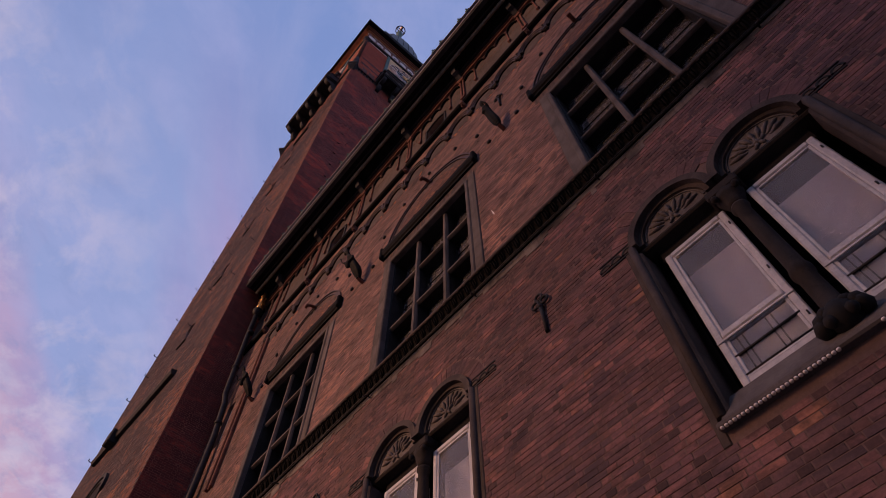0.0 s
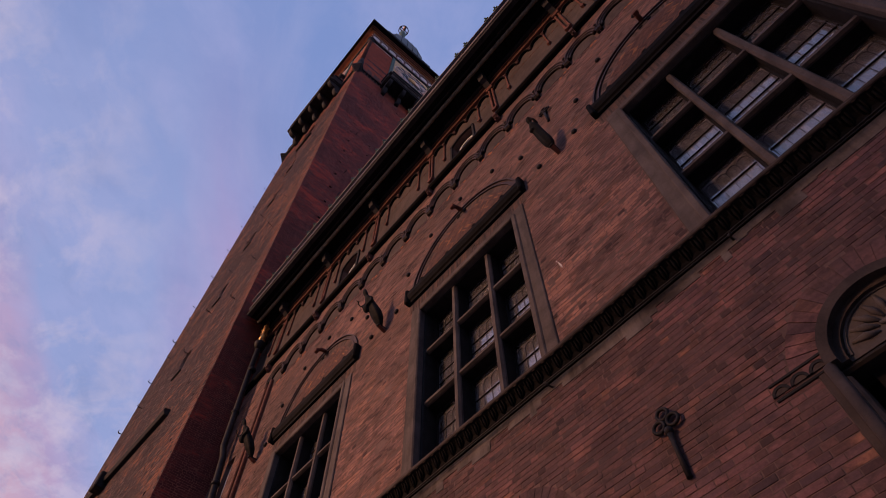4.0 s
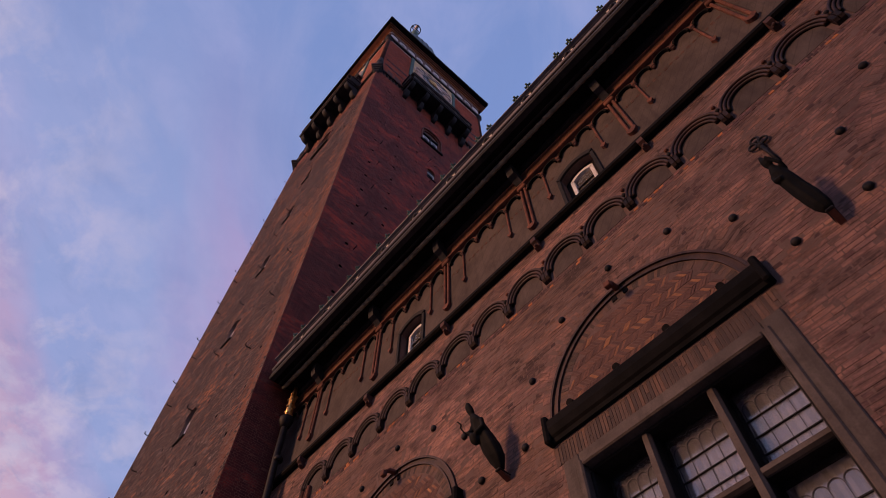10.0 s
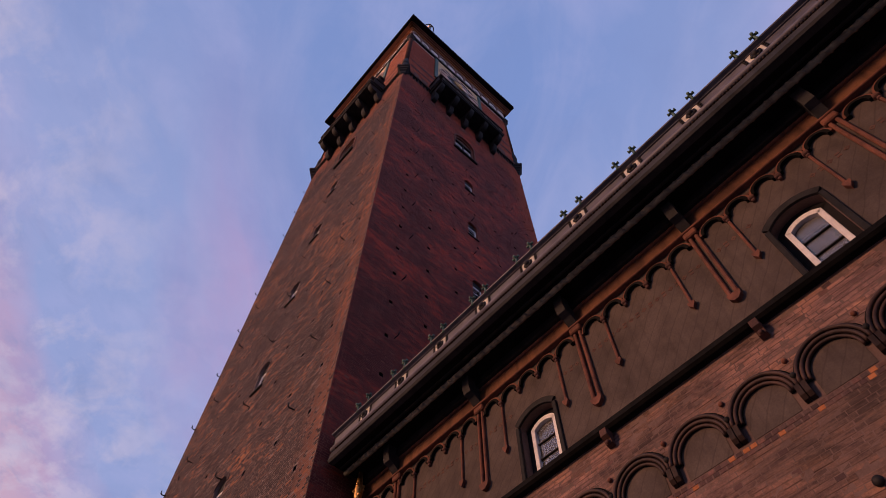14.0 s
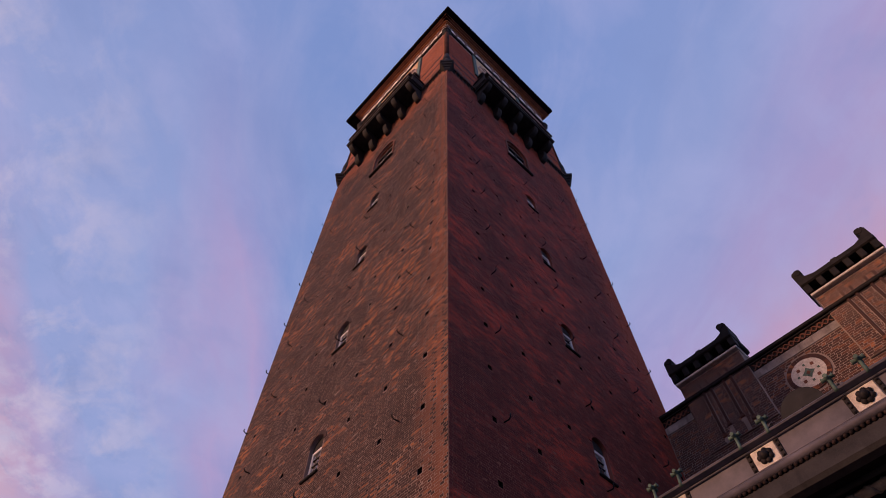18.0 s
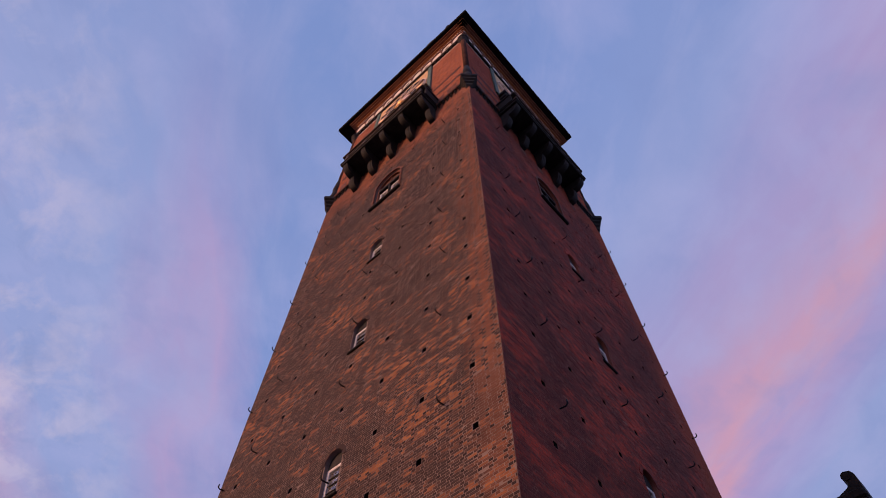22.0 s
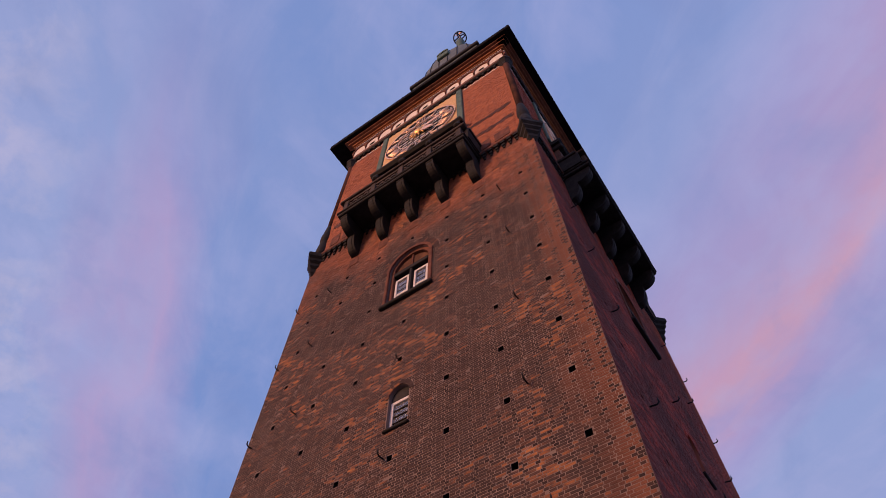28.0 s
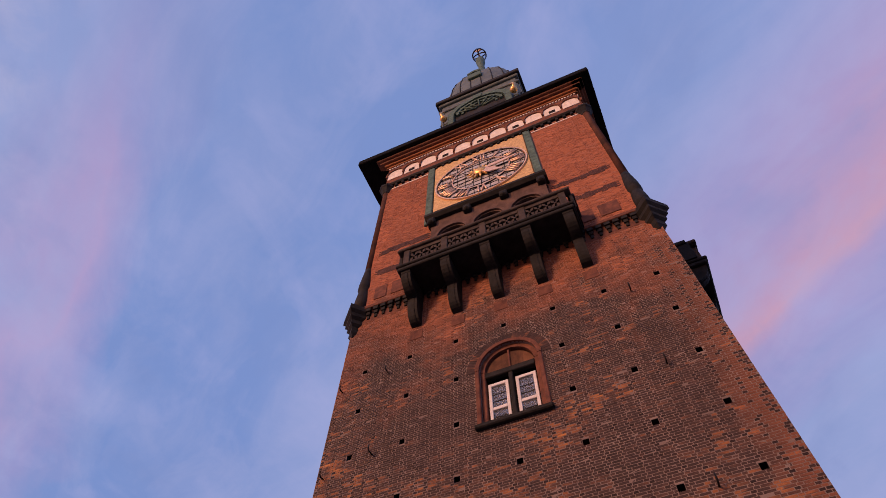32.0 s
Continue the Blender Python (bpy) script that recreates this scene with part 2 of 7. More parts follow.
RED = [(0, (0.093, 0.0667, 0.069)), (0.1, (0.1375, 0.0895, 0.0866)), (0.2, (0.2118, 0.1269, 0.1144)), (0.6, (0.2767, 0.1635, 0.1408)), (0.88, (0.3228, 0.1908, 0.1557)), (0.985, (0.3714, 0.2144, 0.1408)), (1, (0.4011, 0.2301, 0.1408))]
SOOTY = [(0, (0.0644, 0.0448, 0.0522)), (0.25, (0.1099, 0.0689, 0.077)), (0.6, (0.1911, 0.1017, 0.1064)), (0.86, (0.2692, 0.1335, 0.1283)), (0.98, (0.345, 0.1637, 0.1283)), (1, (0.4245, 0.2025, 0.133))]
TOWER = [(0, (0.0332, 0.0237, 0.0239)), (0.54, (0.0664, 0.0424, 0.0399)), (0.67, (0.1152, 0.0612, 0.0489)), (0.77, (0.2784, 0.1135, 0.056)), (0.92, (0.4101, 0.1727, 0.0679)), (1, (0.5078, 0.2171, 0.0799))]
M_BRICK, M_BRICK_ONE = (brick_material(f"facade_brick{k}", s, RED, 0.34, 0.68, 0.7, None, None, 0.80, 0.70) for k, s in (("", False), ("_single", True)))
M_LOWBRICK, M_LOWBRICK_ONE = (brick_material(f"sooty_lower_brick{k}", s, SOOTY, 0.72, 0.40, 0.8, None, None, 0.6, 0.45) for k, s in (("", False), ("_single", True)))
# the side face's own brick tones, with its sky-only light worked into them
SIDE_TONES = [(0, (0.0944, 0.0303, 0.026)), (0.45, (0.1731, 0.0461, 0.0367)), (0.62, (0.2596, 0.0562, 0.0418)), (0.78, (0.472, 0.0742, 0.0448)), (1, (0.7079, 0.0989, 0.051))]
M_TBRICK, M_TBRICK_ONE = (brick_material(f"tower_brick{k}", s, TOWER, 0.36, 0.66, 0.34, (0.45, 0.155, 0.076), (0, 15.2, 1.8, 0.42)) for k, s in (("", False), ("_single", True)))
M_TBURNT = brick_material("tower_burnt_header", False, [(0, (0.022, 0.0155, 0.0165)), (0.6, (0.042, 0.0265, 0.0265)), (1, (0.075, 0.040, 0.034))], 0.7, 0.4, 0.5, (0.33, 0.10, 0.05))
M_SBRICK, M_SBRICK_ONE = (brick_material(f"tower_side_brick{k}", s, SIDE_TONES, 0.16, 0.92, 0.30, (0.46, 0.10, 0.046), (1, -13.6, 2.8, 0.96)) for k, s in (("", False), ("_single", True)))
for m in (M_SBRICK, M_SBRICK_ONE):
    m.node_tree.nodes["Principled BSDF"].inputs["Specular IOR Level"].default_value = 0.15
M_BURNT = brick_material("burnt_header", False, [(0, (0.045, 0.030, 0.031)), (0.7, (0.11, 0.062, 0.058)), (1, (0.17, 0.088, 0.076))], 0.8, 0.3, 1.0)
M_MORTAR = stone_material("mortar", (0.105, 0.070, 0.063), (0.175, 0.115, 0.10), 0.95, 1.3, 0.3)
# for the unseen block opposite; its grey evens the reflections in the panes
M_OPPOSITE = stone_material("grey_render", (0.26, 0.25, 0.25), (0.36, 0.345, 0.34), 0.9, 0.3, 0.3)
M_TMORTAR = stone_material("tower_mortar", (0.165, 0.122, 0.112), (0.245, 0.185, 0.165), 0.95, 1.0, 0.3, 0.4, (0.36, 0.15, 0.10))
# side mortar reddened for the same sky-only light
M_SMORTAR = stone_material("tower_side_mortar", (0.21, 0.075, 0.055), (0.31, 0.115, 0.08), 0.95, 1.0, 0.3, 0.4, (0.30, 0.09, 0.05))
M_WINGBRICK = brick_material("wing_brick", False, [(0.0, (0.05, 0.035, 0.032)), (0.50, (0.085, 0.046, 0.039)), (0.76, (0.15, 0.068, 0.047)), (1.0, (0.46, 0.18, 0.08))], 0.6, 0.5, 0.9)
M_TYMPAN = brick_material("tympanum_brick", False, [(0, (0.095, 0.056, 0.050)), (0.55, (0.140, 0.076, 0.063)), (0.82, (0.185, 0.095, 0.072)), (0.93, (0.32, 0.155, 0.080)), (1, (0.42, 0.20, 0.09))], 0.85, 0.2, 1.5)
M_WMORTAR = stone_material("wing_mortar", (0.26, 0.205, 0.18), (0.38, 0.30, 0.26), 0.95, 1.0, 0.4)
M_STONE = stone_material("grey_stone", (0.085, 0.072, 0.068), (0.15, 0.13, 0.122), 0.8, 2.5)
M_DARKSTONE = stone_material("sooty_stone", (0.009, 0.0085, 0.0085), (0.024, 0.021, 0.0205), 0.75, 3.0)
M_FRAME = stone_material("weathered_frame_stone", (0.075, 0.060, 0.054), (0.135, 0.112, 0.101), 0.85, 2.0, 0.6)
# near-black that puts the shade of the window recesses into their linings
M_RECESS_SHADE = stone_material("recess_shade_black", (0.010, 0.009, 0.009), (0.022, 0.019, 0.018), 0.8, 5.0)
M_FADED = stone_material("faded_red_paint", (0.078, 0.042, 0.034), (0.125, 0.068, 0.052), 0.9, 6.0)
M_CORNICE = stone_material("brown_brick_cornice", (0.17, 0.070, 0.043), (0.28, 0.115, 0.065), 0.85, 2.0)
M_FRIEZE = stone_material("brick_red_frieze", (0.14, 0.060, 0.043), (0.24, 0.100, 0.066), 0.85, 2.5)
M_PALEBAND = stone_material("patchy_pale_stone", (0.17, 0.15, 0.14), (0.40, 0.36, 0.33), 0.9, 1.4, 0.6)
M_SHADOWSTONE = stone_material("near_black_brown_stone", (0.018, 0.0145, 0.0135), (0.040, 0.032, 0.029), 0.85, 3.0)
M_SILL = stone_material("stained_cement", (0.045, 0.038, 0.036), (0.20, 0.172, 0.16), 0.9, 1.7, 0.85)


def incised_plaster(name, dark, light):
    """Dull plaster with slanting scratched lines, as if boarded."""
    m, n, b = material(name, 0.9)
    p = place(n)
    big = n.noise(p, 1.8, 6.0, 0.6, 0.3)
    run = n.noise(n.mapping(p, (3.0, 3.0, 0.35)), 1.6, 5.0, 0.6)
    col = n.mix(n.grey(big, 0.35, 0.65), dark, light)
    col = n.mix(n.math("MULTIPLY", n.grey(run, 0.5, 0.75), 0.45), col, tuple(c * 0.4 for c in dark))
    wave = n.n("ShaderNodeTexWave", ("Vector", n.mapping(p, (1, 0, 1), (0, radians(38), 0))))
    wave.inputs["Scale"].default_value, wave.inputs["Distortion"].default_value = 1.7, 2.2
    groove = n.grey(wave.outputs["Fac"], 0.0, 0.05)
    col = n.mix(n.math("MULTIPLY", n.math("SUBTRACT", 1.0, groove), 0.26), col, tuple(c * 0.35 for c in dark))
    col = n.mix(0.5, col, n.ramp(n.noise(p, 45.0, 4.0, 0.7), [(0.3, (0.5, 0.5, 0.5)), (0.7, (1, 1, 1))]), "MULTIPLY")
    n.tree.links.new(col, b.inputs["Base Color"])
    bump(n, b, n.math("ADD", n.math("MULTIPLY", groove, 0.35), n.noise(p, 35.0, 6.0, 0.7)), 0.4, 0.008)
    return m


M_PLASTER = incised_plaster("grey_plaster", (0.062, 0.047, 0.041), (0.100, 0.077, 0.067))
M_ROPE = stone_material("olive_painted_rope", (0.15, 0.145, 0.12), (0.28, 0.27, 0.21), 0.7, 6.0)
M_WHITE = stone_material("white_paint", (0.43, 0.43, 0.46), (0.58, 0.575, 0.60), 0.5, 6.0, 0.15, 0.1)
M_BRIGHTWHITE = stone_material("fresh_white_paint", (0.62, 0.60, 0.60), (0.78, 0.76, 0.75), 0.5, 6.0, 0.15, 0.1)
M_WHITESTONE = stone_material("limewashed_panel", (0.72, 0.66, 0.60), (0.86, 0.80, 0.74), 0.8, 3.0, 0.3, 0.2)
M_TERRA = stone_material("terracotta", (0.098, 0.042, 0.032), (0.198, 0.077, 0.050), 0.8, 4.0)
M_UMBER = stone_material("dark_fired_moulding", (0.06, 0.03, 0.026), (0.11, 0.05, 0.04), 0.75, 4.0)
M_WBRICK = brick_material("brown_upright_brick", False, [(0.0, (0.05, 0.04, 0.038)), (0.6, (0.105, 0.075, 0.064)), (1.0, (0.19, 0.11, 0.08))], 0.7, 0.4, 1.2)
M_OCHRE = stone_material("dirty_ochre_band", (0.085, 0.04, 0.025), (0.20, 0.09, 0.048), 0.85, 1.6, 0.7)
M_ROLL = stone_material("black_glazed_roll", (0.018, 0.013, 0.012), (0.045, 0.028, 0.024), 0.5, 4.0)
M_ROLLBROWN = stone_material("dark_brown_glazed_roll", (0.03, 0.018, 0.016), (0.075, 0.04, 0.033), 0.55, 4.0)
M_TAR = stone_material("pitch_black_stone", (0.0045, 0.0042, 0.0042), (0.011, 0.010, 0.010), 0.8, 3.0)
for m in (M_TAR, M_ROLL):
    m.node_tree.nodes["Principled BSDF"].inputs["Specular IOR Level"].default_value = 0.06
M_BROWNSTONE = stone_material("sooty_brown_stone", (0.042, 0.032, 0.028), (0.082, 0.062, 0.054), 0.8, 3.0)
M_EDGE = stone_material("dark_grey_edge_stone", (0.024, 0.023, 0.024), (0.052, 0.049, 0.050), 0.85, 1.5, 0.7)
M_CREAM = stone_material("worn_cream_plate", (0.50, 0.46, 0.40), (0.74, 0.70, 0.63), 0.6, 12.0, 0.3, 0.2)
M_ARCADE = stone_material("brown_arcade_stone", (0.085, 0.052, 0.044), (0.15, 0.092, 0.075), 0.85, 2.5)
M_SHAFT = stone_material("brick_red_shaft", (0.055, 0.029, 0.025), (0.125, 0.055, 0.041), 0.9, 1.6, 0.5)
M_ORANGE = stone_material("orange_plaster", (0.30, 0.11, 0.045), (0.44, 0.17, 0.07), 0.85, 3.0)
M_IRON = metal_material("black_iron", (0.012, 0.012, 0.013), (0.035, 0.03, 0.03), 0.6, 0.5)
M_BRONZE = metal_material("dark_bronze", (0.004, 0.0042, 0.0042), (0.010, 0.010, 0.0098), 0.7, 0.0)
M_BRONZE.node_tree.nodes["Principled BSDF"].inputs["Specular IOR Level"].default_value = 0.10
M_LEAD = metal_material("weathered_lead", (0.072, 0.069, 0.084), (0.138, 0.131, 0.156), 0.55, 0.3, 3.0)
M_ROOF = metal_material("dark_slate", (0.014, 0.014, 0.015), (0.034, 0.033, 0.034), 0.7, 0.1, 2.0)
M_COPPER = metal_material("green_copper", (0.045, 0.075, 0.062), (0.13, 0.20, 0.165), 0.65, 0.25, 5.0)
M_GREYCOPPER = metal_material("grey_copper_sheet", (0.07, 0.09, 0.09), (0.15, 0.178, 0.175), 0.55, 0.1, 2.0)
M_GOLD = metal_material("gilding", (0.50, 0.26, 0.08), (0.95, 0.60, 0.24), 0.38, 0.9, 14.0)
M_MOSAIC = metal_material("gold_mosaic", (0.44, 0.26, 0.10), (0.80, 0.56, 0.27), 0.5, 0.35, 7.0)
M_PINKGOLD = metal_material("pale_gilding", (0.62, 0.40, 0.28), (0.90, 0.66, 0.50), 0.42, 0.6, 12.0)
# unlit rooms, holes and recesses: their shade is put into this near-black
M_SHADE = stone_material("unlit_shade_black", (0.012, 0.011, 0.012), (0.02, 0.018, 0.02), 1.0)
M_BLIND = stone_material("drawn_blind", (0.50, 0.48, 0.50), (0.60, 0.57, 0.59), 0.9, 0.8, 0.2, 0.05)
M_STREET = stone_material("street_paving", (0.17, 0.165, 0.16), (0.27, 0.262, 0.25), 0.9, 0.4)


def glass_material(name, tint, ior, wave):
    m, n, b = material(name, 0.03)
    b.inputs["Base Color"].default_value = (*tint, 1)
    b.inputs["IOR"].default_value = ior
    b.inputs["Transmission Weight"].default_value = 0.92
    bump(n, b, n.noise(place(n), wave, 0.0, 0.5), 0.06, 0.02)
    return m


M_GLASS = glass_material("window_glass", (0.9, 0.88, 0.9), 1.5, 0.35)
M_DULLGLASS = glass_material("dull_window_glass", (0.9, 0.88, 0.9), 1.16, 0.35)
M_LEADED = glass_material("old_leaded_glass", (0.85, 0.84, 0.88), 1.7, 1.6)
M_DIAL = metal_material("dull_dial_glass", (0.36, 0.35, 0.36), (0.54, 0.52, 0.52), 0.5, 0.2, 3.0)


# ---- shapes ----
STAND = {"turn": None}          # how the building that is being drawn stands in the plan


class Shape:
    """Collects faces of one mesh; turn carries the drawn face of a building to where it stands."""

    def __init__(self, turn=None):
        self.v, self.f, self.s, self.turn = [], [], [], turn if turn is not None else STAND["turn"]

    def add(self, verts, faces, smooth=False):
        k = len(self.v)
        self.v += [tuple(p) for p in verts]
        self.f += [tuple(k + i for i in f) for f in faces]
        self.s += [smooth] * len(faces)
        return self

    def box(self, lo, hi, c=0.0):
        """A block, its edges taken off by c."""
        lo, hi = [min(a, b) for a, b in zip(lo, hi)], [max(a, b) for a, b in zip(lo, hi)]
        if c <= 0:
            p = [(x, y, z) for x in (lo[0], hi[0]) for y in (lo[1], hi[1]) for z in (lo[2], hi[2])]
            return self.add(p, [(0, 1, 3, 2), (4, 6, 7, 5), (0, 4, 5, 1), (2, 3, 7, 6), (0, 2, 6, 4), (1, 5, 7, 3)])
        c = min(c, *((b - a) * 0.45 for a, b in zip(lo, hi)))
        p, ix = [], {}
        for sx in (0, 1):
            for sy in (0, 1):
                for sz in (0, 1):
                    corner = (sx, sy, sz)
                    for ax in range(3):
                        q = [hi[k] - c if corner[k] else lo[k] + c for k in range(3)]
                        q[ax] = hi[ax] if corner[ax] else lo[ax]
                        ix[corner, ax] = len(p)
                        p.append(tuple(q))
        faces = []
        for ax in range(3):
            u, w = (ax + 1) % 3, (ax + 2) % 3
            for side in (0, 1):
                ring = []
                for a, b in ((0, 0), (1, 0), (1, 1), (0, 1)):
                    cn = [0, 0, 0]
                    cn[ax], cn[u], cn[w] = side, a, b
                    ring.append(ix[tuple(cn), ax])
                faces.append(tuple(ring if side else ring[::-1]))
            for a in (0, 1):
                for b in (0, 1):
                    e = []
                    for k in (0, 1):
                        cn = [0, 0, 0]
                        cn[ax], cn[u], cn[w] = k, a, b
                        e.append(tuple(cn))
                    ring = (ix[e[0], u], ix[e[1], u], ix[e[1], w], ix[e[0], w])
                    faces.append(ring if a == b else ring[::-1])
        for cn in ((a, b, d) for a in (0, 1) for b in (0, 1) for d in (0, 1)):
            ring = (ix[cn, 0], ix[cn, 1], ix[cn, 2])
            faces.append(ring if sum(cn) % 2 else ring[::-1])
        return self.add(p, faces)

    def prism(self, pts, axis, a, b):
        """A polygon drawn across an axis and drawn out from a to b along it."""
        def at(p, d):
            return {"x": (d, p[0], p[1]), "y": (p[0], d, p[1]), "z": (p[0], p[1], d)}[axis]
        n = len(pts)
        v = [at(p, a) for p in pts] + [at(p, b) for p in pts]
        return self.add(v, [tuple(range(n)), tuple(range(2 * n - 1, n - 1, -1))] + [(i, i + n, (i + 1) % n + n, (i + 1) % n) for i in range(n)])

    def ring(self, cx, cz, r0, r1, a0, a1, y0, y1, n=16):
        """A band bent round (cx, cz), between two angles in degrees."""
        v, f = [], []
        for i in range(n + 1):
            t = radians(a0 + (a1 - a0) * i / n)
            for r, y in ((r0, y0), (r1, y0), (r1, y1), (r0, y1)):
                v.append((cx + r * math.cos(t), y, cz + r * math.sin(t)))
        for i in range(n):
            k = 4 * i
            for j in range(4):
                f.append((k + j, k + (j + 1) % 4, k + 4 + (j + 1) % 4, k + 4 + j))
        f += [(0, 1, 2, 3), (4 * n + 3, 4 * n + 2, 4 * n + 1, 4 * n)]
        return self.add(v, f)

    def tube(self, path, r, n=8, closed=False):
        rings, path = [], [Vector(p) for p in path]
        radii = r if isinstance(r, (list, tuple)) else [r] * len(path)
        m = len(path)
        v, f = [], []
        side = None
        for i, p in enumerate(path):
            a = path[(i - 1) % m] if closed or i else p
            b = path[(i + 1) % m] if closed or i < m - 1 else p
            d = (b - a).normalized()
            if side is None:
                side = d.cross(Vector((0, 0, 1)) if abs(d.z) < 0.9 else Vector((1, 0, 0))).normalized()
            side = (side - d * side.dot(d)).normalized()
            other = d.cross(side)
            v += [p + (side * math.cos(2 * math.pi * k / n) + other * math.sin(2 * math.pi * k / n)) * radii[i] for k in range(n)]
        for i in range(m if closed else m - 1):
            for k in range(n):
                j = (i + 1) % m
                f.append((i * n + k, i * n + (k + 1) % n, j * n + (k + 1) % n, j * n + k))
        self.add(v, f, True)
        if not closed:
            k = len(self.v) - len(v)
            self.f += [tuple(k + q for q in range(n))[::-1], tuple(k + (m - 1) * n + q for q in range(n))]
            self.s += [False, False]
        return self

    def lathe(self, profile, cx, cy, n=16, flat=False, phase=0.0):
        v, f, m = [], [], len(profile)
        for r, z in profile:
            v += [(cx + r * math.cos(2 * math.pi * (k + phase) / n), cy + r * math.sin(2 * math.pi * (k + phase) / n), z) for k in range(n)]
        for i in range(m - 1):
            f += [(i * n + k, i * n + (k + 1) % n, (i + 1) * n + (k + 1) % n, (i + 1) * n + k) for k in range(n)]
        f += [tuple(range(n))[::-1], tuple((m - 1) * n + k for k in range(n))]
        return self.add(v, f, not flat)

    def ball(self, c, r, n=8, squash=(1, 1, 1)):
        k = len(self.v)
        self.lathe([(r * math.sin(math.pi * (i + 0.02) / (n + 0.04)), -r * math.cos(math.pi * (i + 0.02) / (n + 0.04))) for i in range(n + 1)], 0, 0, n + 2)
        for i in range(k, len(self.v)):
            self.v[i] = tuple(c[j] + self.v[i][j] * squash[j] for j in range(3))
        return self

    def mesh(self, name, mat):
        me = bpy.data.meshes.new(name)
        v = self.v
        if self.turn is not None:
            v = [tuple(self.turn @ Vector(p)) for p in v]
        me.from_pydata(v, [], self.f)
        me.polygons.foreach_set("use_smooth", self.s)
        me.materials.append(mat)
        me.update()
        return me


HOME = {}


def thing(name, at, label, category, group="", kind="", turn=None):
    """A top-level thing: an Empty at its base."""
    ob = new(name)
    ob.empty_display_size = 0.2
    turn = turn if turn is not None else STAND["turn"]
    at = turn @ Vector(at) if turn is not None else Vector(at)
    ob.location = at
    HOME[ob] = at
    return tagged(ob, label, category, group, kind)


def part(name, shape, mat, parent=None, label="", kind=""):
    ob = new(name, shape.mesh(name, mat))
    if parent is not None:
        ob.parent = parent
        ob.matrix_parent_inverse = Matrix.Translation(-HOME[parent])
    HOME[ob] = Vector((0, 0, 0))
    return tagged(ob, label, kind=kind)


def structure(name, shape, mat, label, category=""):
    ob = new(name, shape.mesh(name, mat))
    HOME[ob] = Vector((0, 0, 0))
    return tagged(ob, label, category, kind="structure")


def face_with_openings(sh, x0, x1, z0, z1, y, openings, depth):
    """A wall's face with square openings cut through it, and the sides of these openings."""
    xs = sorted({x0, x1, *(v for o in openings for v in o[:2])})
    zs = sorted({z0, z1, *(v for o in openings for v in o[2:4])})
    for a, b in zip(xs, xs[1:]):
        for c, d in zip(zs, zs[1:]):
            mx, mz = (a + b) / 2, (c + d) / 2
            if not any(o[0] < mx < o[1] and o[2] < mz < o[3] for o in openings):
                sh.add([(a, y, c), (b, y, c), (b, y, d), (a, y, d)], [(3, 2, 1, 0)])
    for a, b, c, d in openings:
        q = y - depth
        sh.add([(a, y, c), (b, y, c), (b, y, d), (a, y, d), (a, q, c), (b, q, c), (b, q, d), (a, q, d)], [(0, 1, 5, 4), (1, 2, 6, 5), (2, 3, 7, 6), (3, 0, 4, 7)])
    return sh


def over_arch(sh, cx, r, zs, top, y, depth, n=14, low=0.0):
    """Fills the corners between an arch and the square opening that holds it; low: the angle at which a flat arch begins."""
    for i in range(n):
        a, b = (radians(low + (180 - 2 * low) * k / n) for k in (i, i + 1))
        p, q = ((cx + r * math.cos(t), zs + r * math.sin(t)) for t in (a, b))
        sh.add([(p[0], y, p[1]), (q[0], y, q[1]), (q[0], y, top), (p[0], y, top), (p[0], y - depth, p[1]), (q[0], y - depth, q[1])],
               [(0, 1, 2, 3), (0, 4, 5, 1)])
    return sh


def courses(x0, x1, z0, z1, holes, course=0.083, long=0.26, seed=1, bond=3):
    """Rows of bricks, every so many a header (three: monk bond); holes(z) gives the stretches that a row leaves out. Returns x, width, z of each brick."""
    rng = random.Random(seed)
    out = []
    k = 0
    z = z0
    while z + course <= z1 + 1e-6:
        gaps = sorted(holes(z, z + course))
        x = x0 - (long * 1.25 if k % 2 else long * 0.4) - rng.random() * 0.02
        j = k
        while x < x1:
            w = long / 2 if j % bond == bond - 1 else long
            a, b = max(x, x0), min(x + w, x1)
            x += w
            j += 1
            runs = [(a, b)]
            for ga, gb in gaps:
                runs = [r for a2, b2 in runs for r in ((a2, min(b2, ga)), (max(a2, gb), b2)) if r[1] - r[0] > 0.03]
            out += [(a2, b2 - a2, z) for a2, b2 in runs if b2 - a2 > 0.045]
        z += course
        k += 1
    return out


